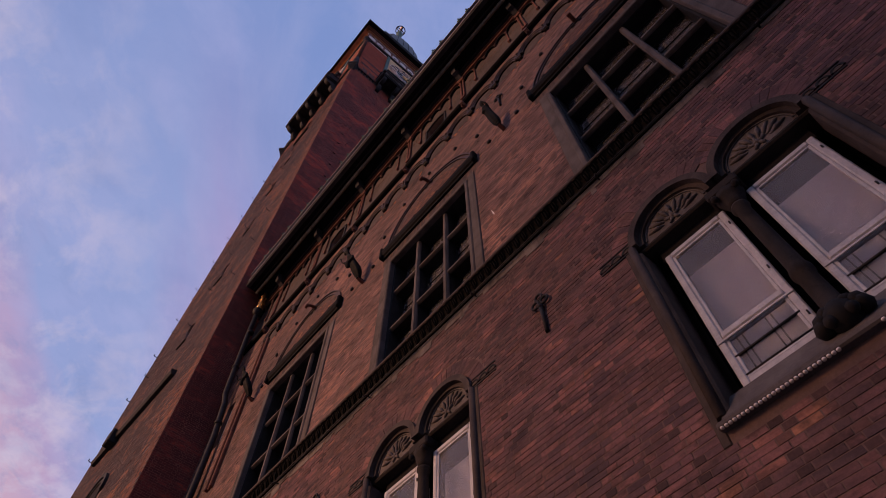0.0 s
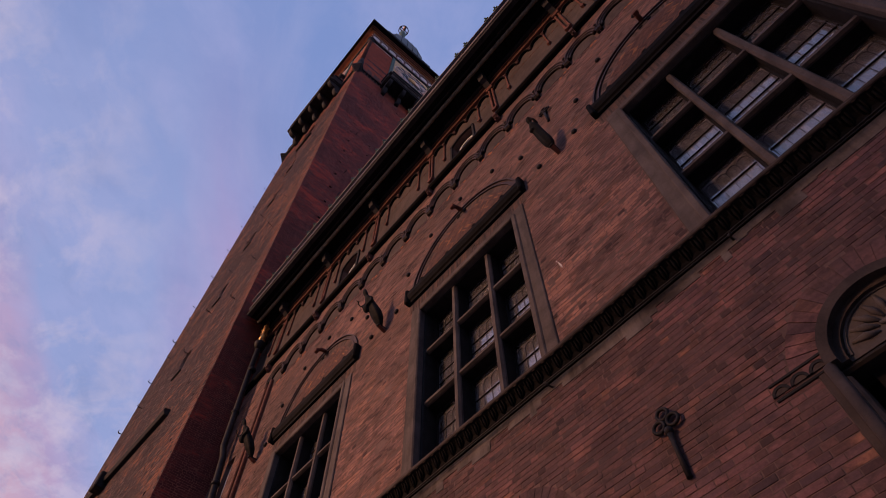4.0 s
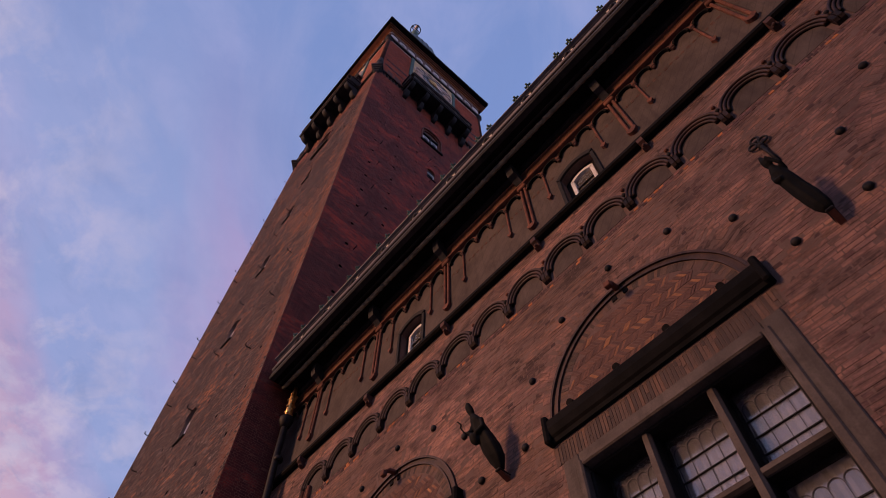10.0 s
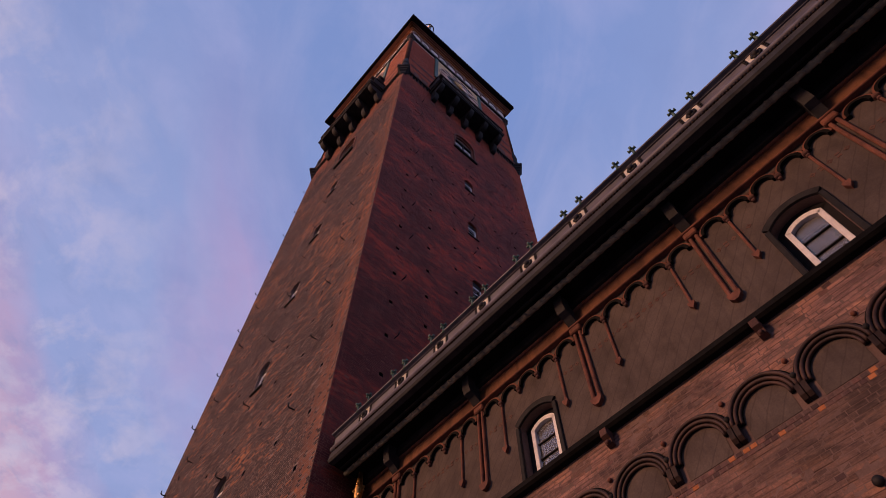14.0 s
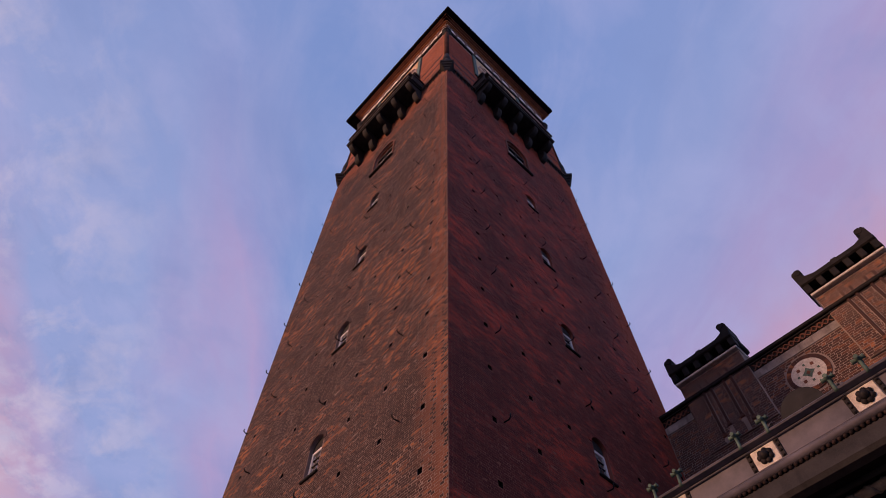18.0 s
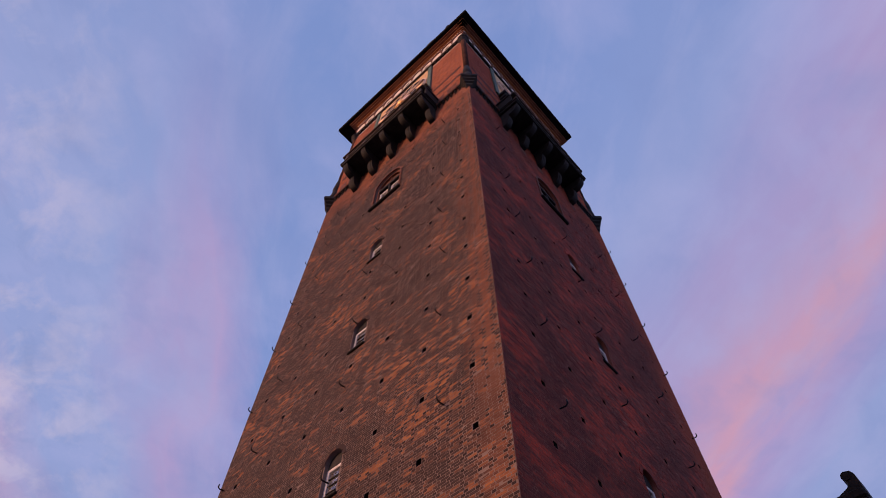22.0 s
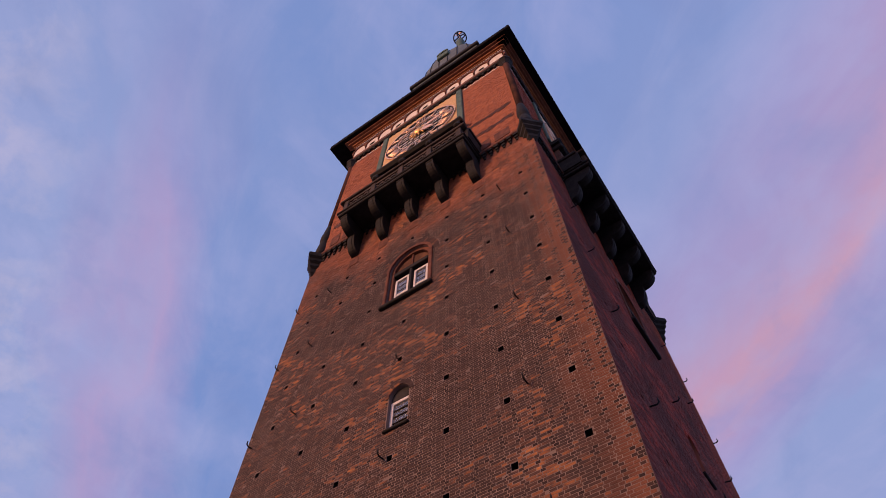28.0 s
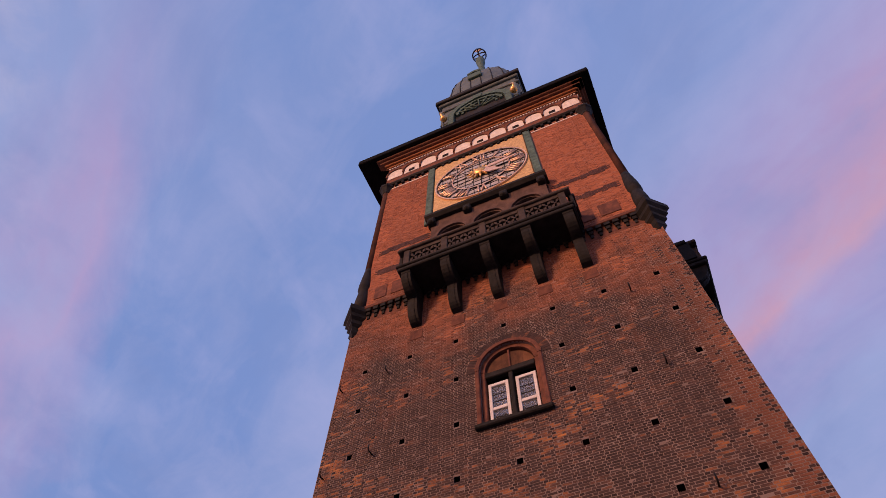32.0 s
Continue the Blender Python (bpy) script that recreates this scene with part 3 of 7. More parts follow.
def brickwork(name, bricks, y, mat, one_mat, parent, nearest, turn=None, course=0.083, joint=0.011, proud=0.009, seed=3, label="", limit=300, burnt=None, share=0.3):
    """Lays bricks on the face at y: those in the stretch `nearest` as pieces of their own, the rest as one mesh. burnt: the material of a share of the headers."""
    if burnt is not None:
        pick = random.Random(seed + 1)
        dark = [b for b in bricks if b[1] < 0.16 and pick.random() < share]
        gone = set(dark)
        bricks = [b for b in bricks if b not in gone]
        brickwork(name, dark, y, burnt, burnt, parent, None, turn, course, joint, proud, seed + 2, "scattered dark burnt headers")
    near = [b for b in bricks if nearest and nearest[0] < b[0] and b[0] + b[1] < nearest[1] and nearest[2] < b[2] < nearest[3]][:limit]
    taken = set(near)
    rest = [b for b in bricks if b not in taken]
    rng = np.random.default_rng(seed)
    n = len(rest)
    x = np.array([b[0] for b in rest]) + joint / 2
    w = np.array([b[1] for b in rest]) - joint - rng.uniform(0, 0.006, n)
    z = np.array([b[2] for b in rest]) + joint / 2 + rng.uniform(-0.0015, 0.0015, n)
    h = course - joint
    d = y + proud + rng.uniform(-0.0026, 0.0026, n)
    c = 0.002
    v = np.empty((n, 8, 3))
    for k, (sx, sz) in enumerate(((0, 0), (1, 0), (1, 1), (0, 1))):
        v[:, k, 0], v[:, k, 1], v[:, k, 2] = x + sx * w, y - 0.004, z + sz * h
        v[:, k + 4, 0] = x + sx * w + (c if sx == 0 else -c)
        v[:, k + 4, 1] = d + rng.uniform(-0.0014, 0.0014, n)
        v[:, k + 4, 2] = z + sz * h + (c if sz == 0 else -c)
    if turn is not None:
        m = np.array(turn.to_3x3())
        v = v @ m.T + np.array(turn.translation)
    faces = np.array([[7, 6, 5, 4], [0, 4, 5, 1], [1, 5, 6, 2], [2, 6, 7, 3], [3, 7, 4, 0]])
    faces = (faces[None] + 8 * np.arange(n)[:, None, None]).reshape(-1)
    me = bpy.data.meshes.new(name)
    me.vertices.add(8 * n), me.loops.add(20 * n), me.polygons.add(5 * n)
    me.vertices.foreach_set("co", v.reshape(-1)), me.loops.foreach_set("vertex_index", faces)
    me.polygons.foreach_set("loop_start", np.arange(0, 20 * n, 4))
    me.polygons.foreach_set("use_smooth", np.zeros(5 * n, dtype=bool))
    me.update(calc_edges=True)
    me.materials.append(mat)
    ob = new(name, me)
    ob.parent = parent
    ob.matrix_parent_inverse = Matrix.Translation(-HOME[parent])
    tagged(ob, label, kind="stuff")
    shared = {}
    for bx, bw, bz in near:
        key = round(bw, 3)
        if key not in shared:
            sh = Shape()
            w2, h2 = (bw - joint) / 2, h / 2
            p = [(sx * w2, -0.004, sz * h2) for sx, sz in ((-1, -1), (1, -1), (1, 1), (-1, 1))]
            p += [(sx * (w2 - c), proud, sz * (h2 - c)) for sx, sz in ((-1, -1), (1, -1), (1, 1), (-1, 1))]
            sh.add(p, [(7, 6, 5, 4), (0, 4, 5, 1), (1, 5, 6, 2), (2, 6, 7, 3), (3, 7, 4, 0)])
            shared[key] = sh.mesh("brick", one_mat)
        ob = new("brick", shared[key])
        ob.parent = parent
        ob.matrix_parent_inverse = Matrix.Translation(-HOME[parent])
        m = pose(bx + bw / 2, y + rng.uniform(-0.003, 0.003), bz + course / 2)
        ob.matrix_basis = turn @ m if turn is not None else m


# ---- the street ----
GROUND = 2.5
structure("ground", Shape().box((-400, -400, GROUND - 1.0), (400, 400, GROUND)), M_STREET, "grey paved street")

# added unseen block: closes the place off and shades the front's near end
shade_block = Shape().box((-70, 45, GROUND), (26.3, 58, 39.5), 0.1)
structure("wall_opposite", shade_block, M_OPPOSITE, "unseen grey block added across the street to shade the front", "building")

# ---- the long front: wall ----
W = -3.12                       # face of the long front
# the front stands a little askew to the tower
ASKEW = Matrix.Translation((6.0, W, 0)) @ Matrix.Rotation(-0.02, 4, "Z") @ Matrix.Translation((-6.0, -W, 0))
STAND["turn"] = ASKEW
BAYS = (0.405, 5.265, 10.125)   # middles of the window bays
WEST, EAST = -14.0, 15.2        # the front runs from far behind the start up to the tower
EAVE = 24.0
PAIR = 1.06                     # half the width of the lower twin windows
TWINS = (0.60, 5.30, 10.1, -4.3)
GREAT_SPRING = 16.85            # middle of the round arches over the great windows
TWIN_SPRING = 10.26             # where the round heads of the twin windows begin
pair_holes = [(c - PAIR, c + PAIR, 7.76, TWIN_SPRING + 0.57) for c in TWINS]
great_holes = [(c - 1.24, c + 1.24, 12.50, 16.12) for c in (*BAYS, BAYS[0] - 4.86)]
ATTIC = (0.13, 5.05, 9.97)
attic_holes = [(c - 0.38, c + 0.38, 21.20, 22.42) for c in ATTIC]
SIDE_WINDOW = (14.0, 14.42, 16.3, 17.9)

sh = face_with_openings(Shape(), WEST, EAST, GROUND, EAVE + 0.6, W, pair_holes + great_holes + attic_holes + [SIDE_WINDOW], 0.55)
for c in TWINS:
    for s in (-1, 1):
        over_arch(sh, c + s * PAIR / 2, PAIR / 2, TWIN_SPRING, TWIN_SPRING + 0.57, W, 0.18)
for c in ATTIC:
    over_arch(sh, c, 0.531, 21.89, 22.42, W, 0.5, 14, 44.3)
sh.box((WEST, W - 1.0, GROUND), (EAST, W - 0.9, EAVE + 0.6))
wall_facade = structure("wall_facade", sh, M_MORTAR, "long red brick front of a town hall with rows of windows", "wall")
ARC0, ARCSTEP = 1.85, 0.8875
ARCS = [ARC0 + ARCSTEP * k for k in range(-6, 13)]


def facade_gaps(z0, z1):
    zm = (z0 + z1) / 2
    out = []
    for c in TWINS:
        if 7.58 < zm < TWIN_SPRING + 0.02:
            out.append((c - PAIR - 0.10, c + PAIR + 0.10))
        elif TWIN_SPRING + 0.02 <= zm < TWIN_SPRING + 0.92:
            for s in (-1, 1):
                r2 = (PAIR / 2 + 0.27) ** 2 - (zm - TWIN_SPRING) ** 2
                if r2 > 0:
                    out.append((c + s * PAIR / 2 - math.sqrt(r2), c + s * PAIR / 2 + math.sqrt(r2)))
    for c in (*BAYS, BAYS[0] - 4.86):
        if 12.10 < zm < 16.30:
            out.append((c - 1.48, c + 1.48))
        elif 16.30 <= zm < 16.62:
            out.append((c - 1.58, c + 1.58))
        elif 16.62 <= zm < GREAT_SPRING:
            out.append((c - 1.66, c + 1.66))
        elif GREAT_SPRING <= zm < GREAT_SPRING + 1.9:
            r2 = 1.87 ** 2 - (zm - GREAT_SPRING) ** 2
            if r2 > 0:
                out.append((c - math.sqrt(r2), c + math.sqrt(r2)))
    if 12.02 < zm < 12.46:
        out.append((WEST, EAST))
    if 19.52 < zm < 19.9:
        out.append((ARCS[0] - 0.5, ARCS[-1] + 0.44))
    elif 19.9 <= zm < 20.40:
        r2 = 0.47 ** 2 - (zm - 19.9) ** 2
        if r2 > 0:
            out += [(a + ARCSTEP / 2 - math.sqrt(r2), a + ARCSTEP / 2 + math.sqrt(r2)) for a in ARCS]
    if 20.96 < zm < 23.46:
        out.append((WEST, EAST))
    if SIDE_WINDOW[2] - 0.05 < zm < SIDE_WINDOW[3]:
        out.append((SIDE_WINDOW[0] - 0.04, SIDE_WINDOW[1] + 0.04))
    if 14.2 < zm < 20.0:
        out.append((13.02, 13.40))
    return out


def pieces_round(sh, cx, cz, r0, r1, a0, a1, count, y, proud, rng):
    """Wedge bricks set round an arch."""
    for i in range(count):
        t0 = radians(a0 + (a1 - a0) * (i + 0.03) / count)
        t1 = radians(a0 + (a1 - a0) * (i + 0.97) / count)
        d = proud + rng.uniform(-0.003, 0.003)
        q = [(cx + r * math.cos(t), cz + r * math.sin(t)) for r, t in ((r0, t0), (r1, t0), (r1, t1), (r0, t1))]
        sh.add([(p[0], y - 0.004, p[1]) for p in q] + [(p[0], y + d, p[1]) for p in q],
               [(4, 5, 6, 7), (0, 4, 5, 1)[::-1], (1, 5, 6, 2)[::-1], (2, 6, 7, 3)[::-1], (3, 7, 4, 0)[::-1]])


# ---- twin windows of the lower floor ----
def twin_window(name, c, rng):
    """Two arched lights with carved heads, a short column between them and a scalloped sill."""
    win = thing(name, (c, W, 7.72), "twin arched window with pale casements and dark carved heads", "window", kind="structure")
    for s in (-1, 1):
        a = c + s * PAIR / 2
        r = PAIR / 2
        arch = part("arch_moulding", Shape().ring(a, TWIN_SPRING, r - 0.075, r + 0.01, 0, 180, W - 0.16, W + 0.05, 20).ring(a, TWIN_SPRING, r - 0.13, r - 0.075, 0, 180, W - 0.16, W - 0.02, 20), M_BROWNSTONE, win)
        sh = Shape()
        pieces_round(sh, a, TWIN_SPRING, r + 0.02, r + 0.26, 4 if s > 0 else 38, 142 if s > 0 else 176, 17, W, 0.007, rng)
        part("arch_bricks", sh, M_LOWBRICK, win, "ring of wedge bricks")
        sh = Shape()
        for i in range(16):
            t0, t1 = math.pi * i / 16, math.pi * (i + 1) / 16
            q = r - 0.1
            sh.add([(a, W - 0.065, TWIN_SPRING), (a + q * math.cos(t0), W - 0.065, TWIN_SPRING + q * math.sin(t0)), (a + q * math.cos(t1), W - 0.065, TWIN_SPRING + q * math.sin(t1))], [(2, 1, 0)])
        tym = part("carved_head", sh, M_STONE, win, "carved grey stone head with a palmette")
        sh = Shape()
        # a fan of leaves round a small flower
        for i in range(9):
            t = radians(14 + 19 * i)
            p = [(a + d * math.cos(t), W - 0.066 + lift, TWIN_SPRING + 0.05 + d * 0.95 * math.sin(t)) for d, lift in ((0.13, 0.0), (0.22, 0.014), (0.33, 0.004))]
            sh.tube(p, [0.010, 0.030, 0.012], 6)
        for i in range(5):
            t = radians(90 + 72 * i)
            sh.tube([(a, W - 0.062, TWIN_SPRING + 0.10), (a + 0.10 * math.cos(t), W - 0.050, TWIN_SPRING + 0.10 + 0.10 * math.sin(t))], [0.030, 0.012], 6)
        sh.ring(a, TWIN_SPRING + 0.02, r - 0.165, r - 0.145, 3, 177, W - 0.08, W - 0.052, 20)
        sh.ball((a, W - 0.055, TWIN_SPRING + 0.10), 0.035, 6)
        part("palmette", sh, M_STONE, tym)
        # casement
        lo, hi = (c + 0.135, c + 0.865) if s > 0 else (c - 0.865, c - 0.135)
        y = W - 0.15
        cas = part("casement", Shape().box((lo, y - 0.06, 8.085), (lo + 0.07, y, 10.015), 0.012).box((hi - 0.07, y - 0.06, 8.085), (hi, y, 10.015), 0.012)
                   .box((lo + 0.07, y - 0.06, 9.945), (hi - 0.07, y, 10.015), 0.012).box((lo + 0.07, y - 0.06, 8.085), (hi - 0.07, y, 8.155), 0.012)
                   .box((lo + 0.07, y - 0.055, 8.615), (hi - 0.07, y + 0.016, 8.685), 0.012).box((lo, y, 8.585), (hi, y + 0.012, 8.61), 0.004), M_WHITE, win, "pale painted casement")
        for k, (z0, z1) in enumerate(((8.685, 9.945), (8.155, 8.615))):
            part("pane", Shape().box((lo + 0.07, y - 0.035, z0), (hi - 0.07, y - 0.029, z1)), M_DULLGLASS, cas)
            part("inner_sash", Shape().box((lo + 0.07, y - 0.05, z0), (lo + 0.10, y - 0.012, z1), 0.006).box((hi - 0.10, y - 0.05, z0), (hi - 0.07, y - 0.012, z1), 0.006)
                 .box((lo + 0.10, y - 0.05, z1 - 0.03), (hi - 0.10, y - 0.012, z1), 0.006).box((lo + 0.10, y - 0.05, z0), (hi - 0.10, y - 0.012, z0 + 0.03), 0.006), M_WHITE, cas)
        for z in (8.19, 8.40):
            part("guard_bar", Shape().tube([(lo + 0.05, y - 0.018, z), (hi - 0.05, y - 0.018, z)], 0.012, 6), M_IRON, win)
        for z in (8.3, 8.95, 9.75):
            part("hinge", Shape().box((lo + 0.02, y, z), (lo + 0.035, y + 0.012, z + 0.05), 0.003), M_IRON, cas)
        part("blind", Shape().box((lo + 0.02, y - 0.20, 8.085), (hi - 0.02, y - 0.18, 9.75)), M_BLIND, win)
        for k, q in enumerate((0.35, 0.42, 0.72, 0.79)):
            part("inner_bar", Shape().box((lo + (hi - lo) * q - 0.006, y - 0.06, 8.085), (lo + (hi - lo) * q + 0.006, y - 0.05, 8.615)), M_IRON, win)
        # black board added for the shade between casement and lintel
        part("shadow_board", Shape().box((lo - 0.03, y - 0.07, 10.015), (hi + 0.03, y - 0.05, 10.20)), M_SHADE, win)
    # lintel near-black: the shade on its underside is put into the colour
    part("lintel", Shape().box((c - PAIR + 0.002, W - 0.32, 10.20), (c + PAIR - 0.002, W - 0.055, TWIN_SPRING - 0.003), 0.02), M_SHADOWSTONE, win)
    for s in (-1, 1):
        part("jamb", Shape().box((c + s * PAIR, W - 0.3, 7.82), (c + s * (PAIR - 0.07), W + 0.012, 10.14), 0.02).tube([(c + s * (PAIR + 0.005), W + 0.015, 7.82), (c + s * (PAIR + 0.005), W + 0.015, TWIN_SPRING)], 0.045, 8).box((c + s * (PAIR + 0.03), W - 0.02, 7.60), (c + s * (PAIR + 0.105), W + 0.012, TWIN_SPRING), 0.01), M_BROWNSTONE, win)
    col = part("column", Shape().lathe([(0.11, 8.0), (0.12, 8.06), (0.085, 8.10), (0.078, 8.60), (0.095, 8.62), (0.095, 8.68), (0.076, 8.74), (0.07, 9.75), (0.092, 9.79), (0.085, 9.82)], c, W - 0.12, 16), M_SHADOWSTONE, win, "sooty stone column")
    part("capital", Shape().lathe([(0.085, 9.82), (0.095, 9.90), (0.13, 10.0), (0.15, 10.06)], c, W - 0.13, 12).box((c - 0.18, W - 0.3, 10.06), (c + 0.18, W - 0.0, 10.20), 0.02)
         .ball((c - 0.12, W - 0.01, 10.015), 0.04, 6).ball((c + 0.12, W - 0.01, 10.015), 0.04, 6), M_SHADOWSTONE, col)
    sh = Shape()
    for k in range(7):
        t = radians(180 * k / 6)
        sh.ball((c + 0.15 * math.cos(t), W + 0.03, 7.93 + 0.10 * math.sin(t)), 0.07, 6, (1, 1.2, 0.9))
    sh.ball((c, W + 0.02, 7.95), 0.13, 8).ball((c - 0.08, W + 0.10, 7.90), 0.05, 6).ball((c + 0.08, W + 0.10, 7.90), 0.05, 6)
    part("carved_base", sh, M_DARKSTONE, col)
    sill = part("sill", Shape().prism([(W - 0.3, 7.74), (W + 0.06, 7.74), (W + 0.06, 7.78), (W - 0.14, 8.09), (W - 0.3, 8.09)], "x", c - PAIR, c + PAIR).box((c - PAIR - 0.06, W - 0.02, 7.715), (c + PAIR + 0.06, W + 0.075, 7.775), 0.015), M_STONE, win, "sloping dark stone sill")
    sh = Shape()
    for k in range(62):
        x = c - PAIR - 0.04 + (2 * PAIR + 0.08) * (k + 0.5) / 62
        if abs(x - c) > 0.13:
            sh.lathe([(0.015, 7.705), (0.015, 7.718)], x, W + 0.068, 8)
    part("scalloped_edge", sh, M_WHITESTONE, sill)
    for s in (-1, 1):
        sh = Shape()
        x = c + s * (PAIR + 0.215)
        sh.box((x - 0.22, W - 0.02, 10.25), (x + 0.22, W + 0.015, 10.275), 0.004).box((x - 0.22, W - 0.02, 10.40), (x + 0.22, W + 0.015, 10.425), 0.004)
        for k in (-1, 0, 1):
            sh.ring(x + 0.155 * k, 10.30, 0.05, 0.075, 0, 180, W - 0.01, W + 0.02, 8)
        part("vent", sh, M_DARKSTONE, win, "row of three small arched vents")
        sh = Shape()
        for k in (-1, 0, 1):
            sh.ring(x + 0.155 * k, 10.30, 0.001, 0.05, 0, 180, W + 0.003, W + 0.013, 8)
        part("vent_grille", sh, M_PLASTER, win)
    part("room", Shape().box((c - PAIR, W - 0.88, 7.8), (c + PAIR, W - 0.80, 10.8)), M_SHADE, win)
    return win


rng = random.Random(5)
for k, c in enumerate(TWINS):
    twin_window(f"window_{k + 1}", c, rng)


# ---- great windows of the main floor ----
def great_window(name, c):
    """A stone cross window of nine leaded lights in a deep moulded frame."""
    win = thing(name, (c, W, 12.5), "tall stone window of nine leaded lights with mullions", "window", kind="structure")
    z0, z1 = 12.50, 16.12
    for s in (-1, 1):
        part("jamb", Shape().box((c + s * 1.24, W - 0.2, z0 - 0.06), (c + s * 1.48, W + 0.03, z1 + 0.18), 0.012).box((c + s * 1.205, W - 0.2, z0), (c + s * 1.30, W + 0.055, z1 + 0.06), 0.018), M_FRAME, win)
        # linings and backings below are coloured as dark as the recess's shade
        part("recess_lining", Shape().box((c + s * 1.17, W - 0.46, z0), (c + s * 1.238, W - 0.07, z1 - 0.06), 0.015), M_RECESS_SHADE, win, "recess lining with shade put into its colour")
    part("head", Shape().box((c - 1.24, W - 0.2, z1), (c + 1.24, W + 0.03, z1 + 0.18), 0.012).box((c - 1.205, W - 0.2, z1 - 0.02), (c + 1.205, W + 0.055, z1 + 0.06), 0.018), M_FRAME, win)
    part("recess_lining", Shape().box((c - 1.17, W - 0.46, z1 - 0.055), (c + 1.17, W - 0.07, z1 - 0.022), 0.015), M_RECESS_SHADE, win, "recess lining with shade put into its colour")
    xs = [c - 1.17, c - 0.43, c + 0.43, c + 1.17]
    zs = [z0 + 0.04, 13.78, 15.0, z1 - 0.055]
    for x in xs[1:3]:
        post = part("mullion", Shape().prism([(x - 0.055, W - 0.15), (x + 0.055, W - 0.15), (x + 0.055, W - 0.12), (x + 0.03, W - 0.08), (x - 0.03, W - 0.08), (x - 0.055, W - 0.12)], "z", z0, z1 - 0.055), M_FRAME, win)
        part("backing_post", Shape().box((x - 0.05, W - 0.44, z0), (x + 0.05, W - 0.15, z1 - 0.055)), M_RECESS_SHADE, post, "backing with the recess shade put into its colour")
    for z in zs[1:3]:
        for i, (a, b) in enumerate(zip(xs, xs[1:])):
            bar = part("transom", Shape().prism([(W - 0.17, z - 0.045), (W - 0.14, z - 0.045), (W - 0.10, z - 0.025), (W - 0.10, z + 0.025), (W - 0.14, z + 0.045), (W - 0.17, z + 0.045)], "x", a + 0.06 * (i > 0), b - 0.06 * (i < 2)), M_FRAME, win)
            part("backing_rail", Shape().box((a + 0.06 * (i > 0), W - 0.44, z - 0.04), (b - 0.06 * (i < 2), W - 0.17, z + 0.04)), M_RECESS_SHADE, bar, "backing with the recess shade put into its colour")
    for i, (a, b) in enumerate(zip(xs, xs[1:])):
        for j, (d, e) in enumerate(zip(zs, zs[1:])):
            a2, b2, d2, e2 = a + 0.06 * (i > 0), b - 0.06 * (i < 2), d + 0.055 * (j > 0), e - 0.055 * (j < 2)
            y = W - 0.34
            light = part("light", Shape().box((a2 - 0.03, y - 0.04, d2 - 0.02), (a2 + 0.022, y, e2 + 0.02)).box((b2 - 0.022, y - 0.04, d2 - 0.02), (b2 + 0.03, y, e2 + 0.02))
                         .box((a2 + 0.022, y - 0.04, d2 - 0.02), (b2 - 0.022, y, d2 + 0.02)).box((a2 + 0.022, y - 0.04, e2 - 0.02), (b2 - 0.022, y, e2 + 0.02)), M_IRON, win)
            part("pane", Shape().box((a2 + 0.02, y - 0.028, d2), (b2 - 0.02, y - 0.024, e2)), M_LEADED, light)
            sh = Shape()
            wide, tall = b2 - a2 - 0.1, e2 - d2 - 0.08
            for k in range(1, 4):
                z = d2 + 0.04 + tall * k / 4.6
                sh.box((a2 + 0.03, y - 0.024, z - 0.006), (b2 - 0.03, y - 0.004, z + 0.006))
            part("saddle_bars", sh, M_IRON, light)
            sh = Shape()
            for k in range(1, 4):
                x = a2 + 0.05 + wide * k / 4
                sh.box((x - 0.003, y - 0.024, d2 + 0.03), (x + 0.003, y - 0.012, e2 - 0.22))
            for k in range(4):
                x = a2 + 0.05 + wide * (k + 0.5) / 4
                sh.ring(x, e2 - 0.22, wide / 8 - 0.006, wide / 8 + 0.002, 0, 180, y - 0.024, y - 0.012, 8)
            sh.box((a2 + 0.045, y - 0.024, d2 + 0.03), (a2 + 0.053, y - 0.012, e2 - 0.2)).box((b2 - 0.053, y - 0.024, d2 + 0.03), (b2 - 0.045, y - 0.012, e2 - 0.2))
            part("lead_cames", sh, M_LEAD, light)
    part("room", Shape().box((c - 1.22, W - 0.89, z0), (c + 1.22, W - 0.82, z1)), M_SHADE, win)
    part("curtain", Shape().tube([(c - 1.15 + 0.046 * k, W - 0.52 + 0.025 * (k % 2), z0 + 0.01) for k in range(51)], 0.01, 4).prism([(c - 1.15 + 0.046 * k, W - 0.52 + 0.025 * (k % 2)) for k in range(51)] + [(c + 1.15, W - 0.55), (c - 1.15, W - 0.55)], "z", z0, z1 - 0.02), M_BLIND, win, "drawn pale curtain behind the glass")
    # brick lintel, dark hood and round relieving arch
    sh = Shape()
    n = 66
    for k in range(n):
        x = c - 1.56 + 3.12 * k / n
        cut = 16.31 + (0.3 if rng.random() < 0.8 else rng.uniform(0.1, 0.2))
        for lo, hi in ((16.31, min(cut, 16.60)), (cut, 16.60)):
            if hi - lo > 0.05:
                sh.box((x + 0.005, W - 0.01, lo + 0.004), (x + 3.12 / n - 0.005, W + 0.006 + rng.uniform(-0.002, 0.002), hi - 0.004))
    part("soldier_course", sh, M_WBRICK, win, "upright row of narrow brown bricks")
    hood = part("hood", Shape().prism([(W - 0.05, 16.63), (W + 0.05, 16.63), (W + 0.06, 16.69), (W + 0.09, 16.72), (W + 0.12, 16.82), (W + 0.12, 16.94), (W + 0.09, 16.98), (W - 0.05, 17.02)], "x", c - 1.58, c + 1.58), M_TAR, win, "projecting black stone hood")
